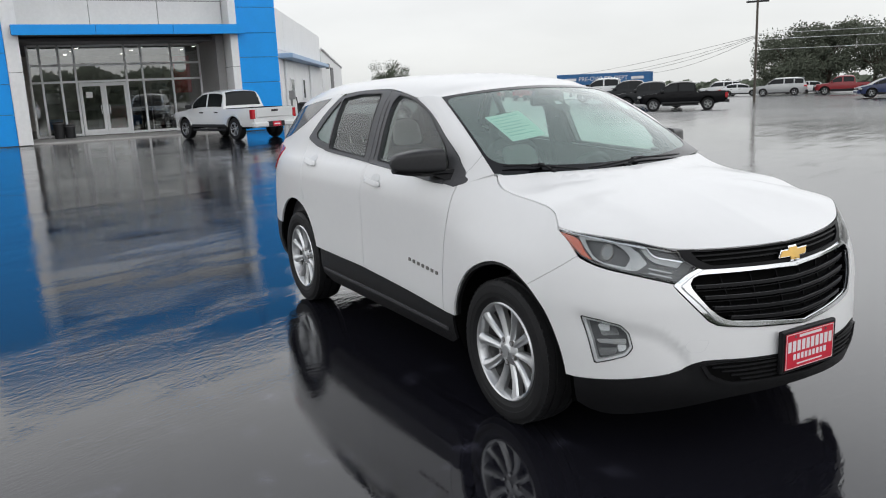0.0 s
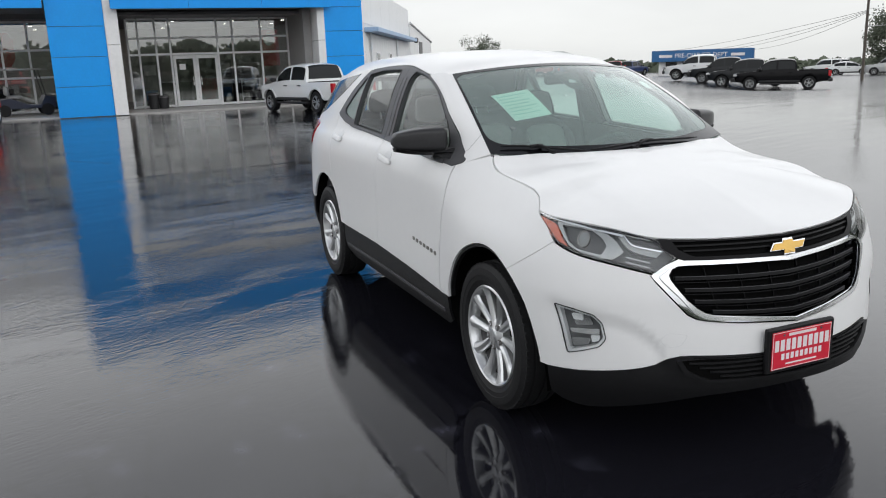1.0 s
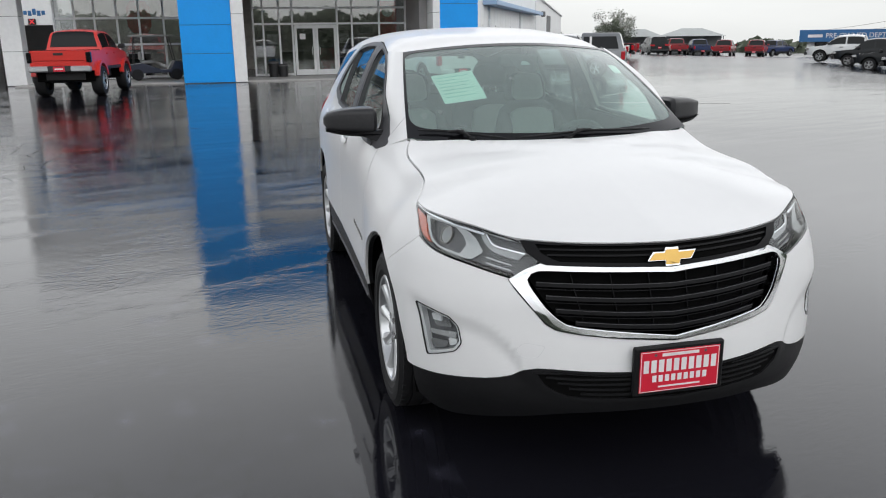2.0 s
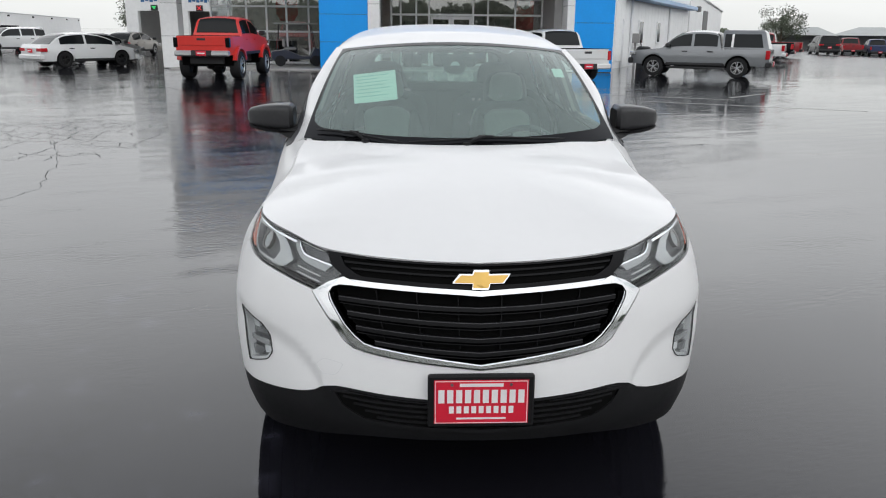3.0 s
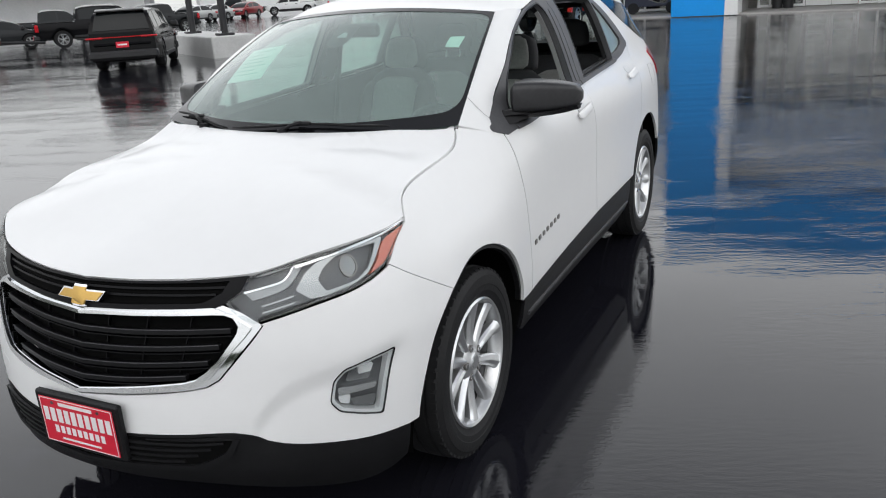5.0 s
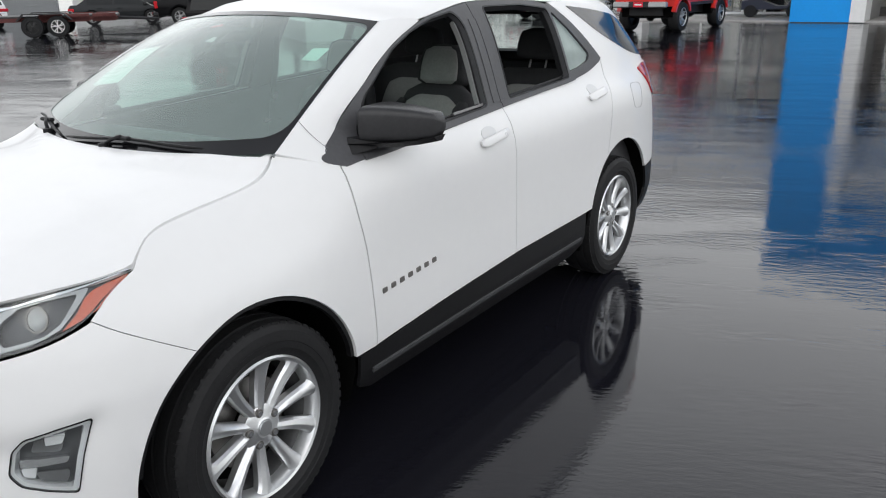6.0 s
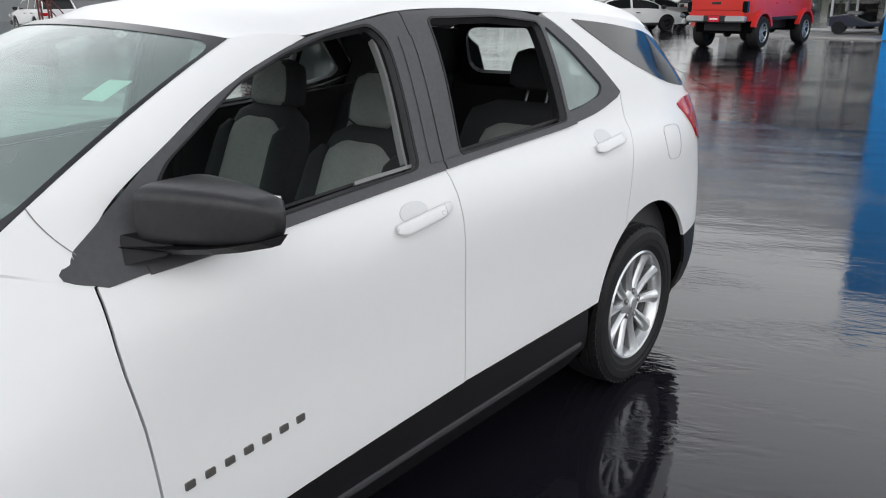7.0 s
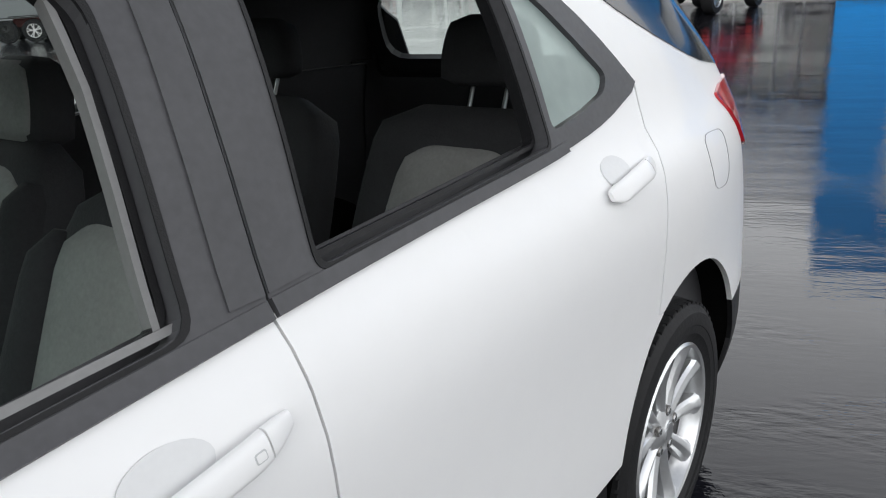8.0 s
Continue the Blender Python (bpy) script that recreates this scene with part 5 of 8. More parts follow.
def build_wheel():
    """One road wheel round the y axis, its face towards +y."""
    w = new("wheel")
    w.parent = suv
    prof = [(0.232, -0.085), (0.255, -0.104), (0.297, -0.109), (0.325, -0.102), (0.340, -0.088), (0.345, -0.060), (0.337, -0.058), (0.337, -0.050), (0.347, -0.048), (0.348, -0.006), (0.340, -0.004), (0.340, 0.004),
            (0.348, 0.006), (0.347, 0.048), (0.337, 0.050), (0.337, 0.058), (0.345, 0.060), (0.341, 0.086), (0.328, 0.099), (0.320, 0.102), (0.317, 0.106), (0.300, 0.1085), (0.285, 0.1085), (0.283, 0.1065), (0.262, 0.1045), (0.260, 0.1025), (0.236, 0.092)]
    part("tyre", lathe(prof, 64), M_RUBBER, w, "black rubber tyre", smooth=35)
    blocks = bmesh.new()
    for k in range(60):  # shoulder blocks of the tread
        a = 2 * math.pi * k / 60
        add_box(blocks, (-0.0115, 0.064, 0.334), (0.0115, 0.0925, 0.3432 - 0.001 * (k % 2)), 0.0, pose(0, 0, 0, 0, math.degrees(a), 0))
    tagged(part("tread", blocks, M_RUBBER, w), kind="stuff")
    rim = part("rim", lathe([(0.237, 0.094), (0.231, 0.100), (0.223, 0.096), (0.216, 0.080), (0.210, 0.045), (0.220, 0.045), (0.226, 0.075)], 64), M_ALLOY, w, "bright silver alloy rim", smooth=35)
    part("rim_barrel", lathe([(0.218, 0.044), (0.208, 0.03), (0.200, -0.06), (0.222, -0.09), (0.234, -0.088), (0.210, -0.06), (0.219, 0.03)], 48), M_BARREL, w, smooth=35)
    for k in range(5):
        for s in (-1, 1):  # one spoke of each pair is straight, the other bowed
            a0, a1 = radians(90 + 72 * k + s * 15), radians(90 + 72 * k + s * 17.5)
            rings = []
            for t in np.linspace(0, 1, 10):
                r = 0.040 + 0.186 * t
                a = a0 + (a1 - a0) * t - (radians(3.0) * math.sin(math.pi * t) if s < 0 else 0)
                hw = 0.0165 + 0.0105 * t ** 1.5 + 0.014 * max(0, (t - 0.82) / 0.18) ** 2
                yf = 0.072 + 0.020 * t - 0.006 * math.sin(math.pi * t)
                c, d = Vector((math.cos(a), 0, math.sin(a))), Vector((-math.sin(a), 0, math.cos(a)))
                ring = []
                for q, y in ((-1, yf - 0.013), (-0.72, yf - 0.003), (-0.12 * s, yf + 0.004), (0.12 * s + 0.1, yf + 0.004), (0.72, yf - 0.003), (1, yf - 0.013), (0.85, yf - 0.040), (-0.85, yf - 0.040)):
                    ring.append(c * r + d * (hw * q) + Vector((0, y, 0)))
                rings.append(ring)
            part("spoke", loft(rings), M_ALLOY, rim, smooth=30)
    part("hub", lathe([(0.0001, 0.084), (0.030, 0.083), (0.036, 0.078), (0.058, 0.076), (0.074, 0.066), (0.074, 0.03), (0.0001, 0.03)], 32), M_ALLOY, rim, smooth=35)
    part("hub_cap", disc(0.024, 0.083, 0.087, 24), M_SATIN, rim)
    for k in range(5):
        a = radians(90 + 72 * k)
        # darker disc paints the shade of the hole round each nut
        part("lug_recess_shade", disc(0.014, 0.055, 0.0785, 12, pose(0.056 * math.cos(a), 0, 0.056 * math.sin(a))), M_STEEL, rim)
        part("lug_nut", disc(0.0095, 0.055, 0.082, 6, pose(0.056 * math.cos(a), 0, 0.056 * math.sin(a))), M_CHROME, rim)
    part("brake_disc", lathe([(0.06, 0.005), (0.15, 0.005), (0.15, -0.018), (0.06, -0.018)], 40), M_STEEL, w)
    part("brake_caliper", box((-0.17, -0.03, -0.06), (-0.095, 0.02, 0.07), 0.015), M_STEEL, w)
    # near-black disc behind the spokes: the wheel's inner shade as colour
    part("wheel_shade_disc", lathe([(0.0001, -0.028), (0.197, -0.028), (0.197, -0.04), (0.0001, -0.04)], 32), M_DARK, w)
    return w


def build_wheels():
    w = build_wheel()
    spots = ((-0.002, 1), (-2.728, 1), (-0.002, -1), (-2.728, -1))
    for k, (x, sd) in enumerate(spots):
        m = pose(x, sd * 0.766, 0.347, 0, 12 - 20 * k, 0) if sd > 0 else pose(x, sd * 0.766, 0.347, 0, 0, 180) @ pose(0, 0, 0, 0, 17 * k, 0)
        if k == 0:
            w.matrix_local = m
        else:
            copy_thing(w, m)


build_wheels()


def cushion(size, r, dish=0.0):
    """A padded block centred on its place, softly rounded."""
    bm = bmesh.new()
    bmesh.ops.create_cube(bm, size=1)
    for v in bm.verts:
        v.co = Vector((v.co.x * size[0], v.co.y * size[1], v.co.z * size[2]))
    bmesh.ops.bevel(bm, geom=bm.edges[:], offset=r, segments=4, affect="EDGES", profile=0.55)
    return bm


def pad(rows, e=0.55, n=28):
    """An upholstered block: rows of (height, middle, half depth, half width), rounded in section and closed at both ends."""
    rings = []
    for z, cx, hd, hw in rows:
        ring = []
        for a in np.linspace(0, 2 * math.pi, n + 1)[:-1]:
            ca, sa = math.cos(a), math.sin(a)
            ring.append((cx + hd * math.copysign(abs(ca) ** e, ca), hw * math.copysign(abs(sa) ** e, sa), z))
        rings.append(ring)
    return loft(rings)


def round_rows(h, depth, width, foot=0.8, head=0.7, belly=0.0, n=12):
    """Rows for pad(): a block of that height that narrows to its head and has rounded ends."""
    rows = []
    for t in np.linspace(0, 1, n):
        f = min(1, (t + 0.015) / 0.10, (1.015 - t) / 0.16)
        f = math.sqrt(max(0.0, 1 - (1 - f) ** 2))
        w = width / 2 * (foot + (1 - foot) * math.sin(math.pi * min(1, 0.22 + t * 0.78)) ** 0.8) * (1 - (1 - head) * t ** 2.5)
        rows.append((h * t, belly * math.sin(math.pi * t), max(depth / 2 * f, 0.004), max(w * (0.35 + 0.65 * f), 0.01)))
    return rows


def build_seat(x, y, lean=23):
    s = new("front_seat")
    s.parent = suv
    s.matrix_local = pose(x, y, 0.0)
    part("seat_cushion", cushion((0.52, 0.50, 0.15), 0.06), M_SEATDARK, s, smooth=True, m=pose(0.22, 0, 0.68, 0, -8, 0))
    part("cushion_insert", cushion((0.44, 0.26, 0.06), 0.028), M_SEAT, s, smooth=True, m=pose(0.20, 0, 0.708, 0, -8, 0))
    for sd in (-1, 1):
        part("cushion_bolster", cushion((0.54, 0.12, 0.16), 0.05), M_SEATDARK, s, smooth=True, m=pose(0.22, sd * 0.20, 0.765, 0, -8, 0))
    back = pose(-0.02, 0, 0.64, 0, -lean, 0)
    part("seat_back", pad(round_rows(0.60, 0.15, 0.52, 0.90, 0.70)), M_SEATDARK, s, "black seat back with grey insert", smooth=True, m=back)
    for sd in (-1, 1):
        part("back_bolster", pad(round_rows(0.48, 0.13, 0.11, 0.9, 0.6), 0.8, 16), M_SEATDARK, s, smooth=True, m=back @ pose(0.05, sd * 0.195, 0.02, sd * 3, 0, 0))
    part("back_insert", pad(round_rows(0.51, 0.07, 0.37, 0.95, 0.78), 0.42), M_SEAT, s, "grey quilted fabric insert", smooth=True, m=back @ pose(0.055, 0, 0.02))
    head = back @ pose(-0.005, 0, 0.585, 0, 10, 0)
    part("headrest", pad(round_rows(0.195, 0.11, 0.275, 0.85, 0.86, n=10), 0.5), M_SEATDARK, s, smooth=True, m=head)
    part("headrest_insert", pad(round_rows(0.175, 0.05, 0.215, 0.85, 0.86, n=10), 0.42), M_SEAT, s, smooth=True, m=head @ pose(0.038, 0, 0.008))
    for q in (-0.06, 0.06):
        part("headrest_post", tube([(-0.005, q, 0.54), (-0.01, q, 0.66)], 0.006), M_SATIN, s, m=back)
    return s


def build_interior():
    build_seat(-1.465, 0.37)
    build_seat(-1.62, -0.37)
    for y in (0.40, -0.40):
        r = new("rear_seat")
        r.parent = suv
        r.matrix_local = pose(-2.50, y, 0)
        part("seat_cushion", cushion((0.50, 0.62, 0.16), 0.05), M_SEATDARK, r, smooth=True, m=pose(0.28, 0, 0.70, 0, -6, 0))
        part("cushion_insert", cushion((0.46, 0.40, 0.06), 0.025), M_SEAT, r, smooth=True, m=pose(0.28, 0, 0.76, 0, -6, 0))
        part("seat_back", pad(round_rows(0.58, 0.15, 0.66, 0.94, 0.92), 0.4), M_SEATDARK, r, smooth=True, m=pose(0.11, 0, 0.635, 0, -22, 0))
        part("back_insert", pad(round_rows(0.47, 0.07, 0.42, 0.94, 0.80), 0.4), M_SEAT, r, smooth=True, m=pose(0.16, 0, 0.665, 0, -22, 0))
        part("headrest", pad(round_rows(0.17, 0.10, 0.265, 0.85, 0.84, n=10), 0.5), M_SEATDARK, r, smooth=True, m=pose(-0.13, 0, 1.225, 0, -8, 0))
        for q in (-0.05, 0.05):
            part("headrest_post", tube([(-0.11, q, 1.17), (-0.15, q, 1.26)], 0.006), M_SATIN, r)
    # floor, dashboard, console
    part("cabin_floor", box((-3.45, -0.70, 0.40), (0.20, 0.70, 0.46)), M_INTERIOR, suv)
    part("cabin_bulkhead", box((0.15, -0.70, 0.42), (0.20, 0.70, 1.02)), M_DARK, suv)
    part("underbody", box((-3.45, -0.66, 0.24), (0.66, 0.66, 0.40), 0.04), M_DARK, suv)
    dash = [(-0.24, 1.115), (-0.45, 1.12), (-0.66, 1.075), (-0.74, 1.02), (-0.72, 0.90), (-0.62, 0.72), (-0.50, 0.60), (0.10, 0.60), (0.10, 1.02)]
    part("dashboard", prism(dash, -0.60, 0.60, "xz", 0.02), M_INTERIOR, suv, smooth=40)
    part("centre_console", box((-1.75, -0.11, 0.46), (-0.66, 0.11, 0.80), 0.03), M_INTERIOR, suv)
    wheel_pts = [(0.185 * math.cos(a), 0.185 * math.sin(a), 0) for a in np.linspace(0, 2 * math.pi, 33)]
    st = part("steering_wheel", tube(wheel_pts, 0.016, 10, cap=False), M_INTERIOR, suv, smooth=True, m=pose(-0.88, 0.37, 0.97, 0, -62, 0))
    part("steering_hub", cushion((0.15, 0.17, 0.05), 0.02), M_INTERIOR, st, smooth=True)
    for a in (0, 120, 240):
        part("steering_spoke", box((0.05, -0.018, -0.008), (0.18, 0.018, 0.008), 0.005, pose(0, 0, 0, 0, 0, a + 90)), M_INTERIOR, st)

    # headliner under the roof, inside of the pillars
    def liner(a, b):
        x = -1.0 - 2.2 * a
        t = 2 * b - 1
        zr, zm = RAIL(x) - 0.035, ROOF_MID(x) - 0.045
        return np.stack([x, 0.555 * t, zm - (zm - zr) * np.abs(t) ** 2.2], -1)
    sheet("headliner", liner, 18, 15, M_LINER, suv)
    for sd in (1, -1):
        # door cards
        card = [su(-0.52, 0.45), su(-0.55, 1.095), su(-1.5, 1.145), su(-2.2, 1.175), su(-2.30, 1.178), su(-2.30, 0.5)]
        panel("door_card", card, M_INTERIOR, suv, suv_skin, side=sd, out=-0.075, thick=0.01, grid=0.1)
        # inner middle pillar and rear pillar linings
        pl = [su(-1.50, 1.12), su(-1.50, 1.54), su(-1.64, 1.55), su(-1.66, 1.12)]
        panel("pillar_lining", pl, M_INTERIOR, suv, suv_skin, side=sd, out=-0.05, thick=0.01, grid=0.1)
        cp = [su(-2.58, 1.16), su(-2.60, 1.30), su(-2.36, 1.54), su(-2.56, 1.545), su(-3.15, 1.45), (5.05, 1.42), (5.30, 1.34), (5.30, 1.16), su(-3.3, 1.16)]
        panel("rear_pillar_lining", cp, M_INTERIOR, suv, suv_skin, side=sd, out=-0.05, thick=0.01, grid=0.1)
        side_in = [su(-2.30, 0.50), su(-2.30, 1.18), su(-2.6, 1.20), (4.98, 1.18), (4.98, 0.50)]
        panel("load_bay_lining", side_in, M_INTERIOR, suv, suv_skin, side=sd, out=-0.26 + 0.17, thick=0.01, grid=0.1)
        # belt
        part("seat_belt", loft([[(-1.62, sd * 0.64, 1.42), (-1.66, sd * 0.64, 1.42), (-1.66, sd * 0.636, 1.42), (-1.62, sd * 0.636, 1.42)], [(-1.56, sd * 0.74, 0.70), (-1.60, sd * 0.74, 0.70), (-1.60, sd * 0.736, 0.70), (-1.56, sd * 0.736, 0.70)]]), M_SEATDARK, suv)
    # back window in the tailgate's inner frame
    frame_o = soft([(-0.64, 1.13), (0.64, 1.13), (0.555, 1.49), (-0.555, 1.49)], 0.05)
    frame_i = soft([(-0.56, 1.205), (0.56, 1.205), (0.50, 1.455), (-0.50, 1.455)], 0.09)

    def back(a, b, out=0.0):
        return np.stack([-3.50 + 0.55 * (np.asarray(b) - 1.16) + 0.18 * np.asarray(a) ** 2 - out, np.asarray(a, float), np.asarray(b, float)], -1)
    panel("tailgate_frame", frame_o, M_INTERIOR, suv, back, holes=[frame_i], thick=0.03)
    g = panel("back_window", frame_i, M_GLASS_SIDE, suv, back, thick=0.001)
    g.visible_shadow = False


build_interior()


def build_windscreen_things():
    def on_glass(s, v, out=0.0):
        p = glass_front(np.asarray(s, float), np.asarray(v, float))
        p[..., 0] += out * 0.7
        p[..., 2] += out
        return p
    c = np.array(((-0.80, 0.598), (-0.48, 0.653), (-0.43, 0.365), (-0.73, 0.308)))
    paper = panel("price_sheet", [tuple(q) for q in c], M_PAPER, suv, on_glass, out=-0.003, thick=0.001, label="pale green printed sheet behind the glass")
    for k, w in enumerate((0.85, 0.55, 0.80, 0.70, 0.84, 0.62, 0.80)):
        v = 0.12 + 0.115 * k
        quad = []
        for a, b in ((0.07, v), (w, v), (w, v + 0.022), (0.07, v + 0.022)):
            quad.append(tuple((c[0] * (1 - a) + c[1] * a) * (1 - b) + (c[3] * (1 - a) + c[2] * a) * b))
        panel("print_line", quad, M_PRINT, paper, on_glass, out=-0.0015, thick=0.0005)
    panel("inspection_sticker", soft([(0.78, 0.688), (0.87, 0.692), (0.86, 0.583), (0.775, 0.588)], 0.008), M_PAPER, suv, on_glass, out=-0.003, thick=0.001)
    panel("sensor_cover", soft([(-0.125, 0.84), (0.060, 0.84), (0.075, 0.66), (0.03, 0.61), (-0.05, 0.61), (-0.095, 0.645)], 0.03), M_CLAD, suv, on_glass, out=-0.004, thick=0.001, label="dark sensor patch at the top of the glass")
    panel("sensor_eye", soft([(-0.05, 0.70), (0.035, 0.70), (0.012, 0.745), (-0.025, 0.745)], 0.008), M_SATIN, suv, on_glass, out=-0.0025, thick=0.0006)
    part("inner_mirror", box((-0.80, -0.11, 1.44), (-0.775, 0.11, 1.50), 0.012), M_INTERIOR, suv)
    # wipers resting in the dark foot of the glass
    for path, piv in ((((-0.33, 0.020), (0.05, 0.052), (0.25, 0.058), (0.66, 0.022)), (0.03, 0.020)), (((-0.930, 0.046), (-0.80, 0.056), (-0.60, 0.040), (-0.37, 0.014)), (-0.60, 0.012))):
        cs, cv = [p[0] for p in path], [p[1] for p in path]
        pts = [tuple(on_glass(s, np.interp(s, cs, cv), 0.014)) for s in np.linspace(cs[0], cs[-1], 12)]
        blade = part("wiper_blade", tube(pts, [0.003] + [0.0055] * 10 + [0.003], 6), M_CLAD, suv, smooth=True)
        part("blade_joint", box((-0.011, -0.038, -0.006), (0.011, 0.038, 0.008), 0.005, Matrix.Translation(Vector(on_glass(cs[1] + 0.1, np.interp(cs[1] + 0.1, cs, cv), 0.018)))), M_CLAD, blade)
        a, b = on_glass(*piv, 0.010), on_glass(cs[1] + 0.1, np.interp(cs[1] + 0.1, cs, cv), 0.024)
        arm = part("wiper_arm", tube([tuple(a), tuple((a + b) / 2 + np.array((0.004, 0, 0.006))), tuple(b)], 0.007, 6), M_CLAD, suv, smooth=True)
        part("wiper_pivot", tube([tuple(a + np.array((0, 0, -0.015))), tuple(a + np.array((0, 0, 0.008)))], 0.018, 12), M_CLAD, arm)


build_windscreen_things()

# ---- the showroom ----
M_BLUE = shader("blue_cladding", (0.004, 0.34, 0.92), 0.38, 0, 0.05, 1.5, spec=0.4)
M_SILVER = shader("silver_cladding", (0.80, 0.805, 0.81), 0.40, 0.05, 0.05, 1.2)
M_WHITEWALL = shader("white_metal_wall", (0.84, 0.845, 0.845), 0.5, 0, 0.06, 0.8)
M_GREYWALL = shader("grey_recess_wall", (0.30, 0.295, 0.29), 0.6, 0, 0.08, 1.5)
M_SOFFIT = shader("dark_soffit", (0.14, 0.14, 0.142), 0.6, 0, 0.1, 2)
M_FRAME = shader("aluminium_frame", (0.88, 0.885, 0.89), 0.4, 0.0, 0.05, 4)
M_CONCRETE = shader("damp_concrete", (0.40, 0.39, 0.38), 0.55, 0, 0.18, 1.6, bump=0.2, bump_scale=30, rough_var=0.15)
M_SHOPGLASS = glass("shop_glass", (0.78, 0.80, 0.80), 0.95, 0.01, 0.0, 5.0)
M_PALECONC = shader("pale_concrete", (0.55, 0.55, 0.54), 0.7, 0, 0.10, 2, bump=0.15, bump_scale=25)
M_SHOPIN = shader("showroom_inside", (0.70, 0.66, 0.62), 0.7, 0, 0.2, 0.6)
M_RED = shader("red_paint", (0.58, 0.012, 0.022), 0.3, 0, 0.06, 3, coat=0.6)
M_BLACKSTEEL = shader("dark_steel", (0.03, 0.03, 0.032), 0.5, 0.3, 0.15, 6)
M_RIBGREY = shader("ribbed_grey_metal", (0.26, 0.27, 0.28), 0.5, 0.2, 0.06, 2)
M_SIGNBLUE = shader("sign_blue", (0.03, 0.14, 0.34), 0.5, 0, 0.06, 1)
M_CARPANE = shader("dark_pane", (0.03, 0.035, 0.04), 0.08, 0, 0.1, 3)
M_ROOFTIN = shader("pale_tin_roof", (0.48, 0.50, 0.49), 0.5, 0.2, 0.08, 1)


def setting(ob, label, category):
    return tagged(ob, label, category, kind="structure")


def rect_wall(name, lo, hi, mat, label, bevel=0.0):
    return setting(part(name, box(lo, hi, bevel), mat), label, "wall")


def clad_pillar(name, lo, hi, mat, heights, label):
    """A square pillar with a dark core and panels in courses, with open joints."""
    core = setting(part(name, box((lo[0] + 0.03, lo[1] + 0.03, 0), (hi[0] - 0.03, hi[1] - 0.03, hi[2] - 0.03)), M_SOFFIT), label, "pillar")
    for a, b in zip(heights, heights[1:]):
        part("panel", box((lo[0], lo[1], a + 0.008), (hi[0], hi[1], b - 0.008), 0.006), mat, core)
    return core


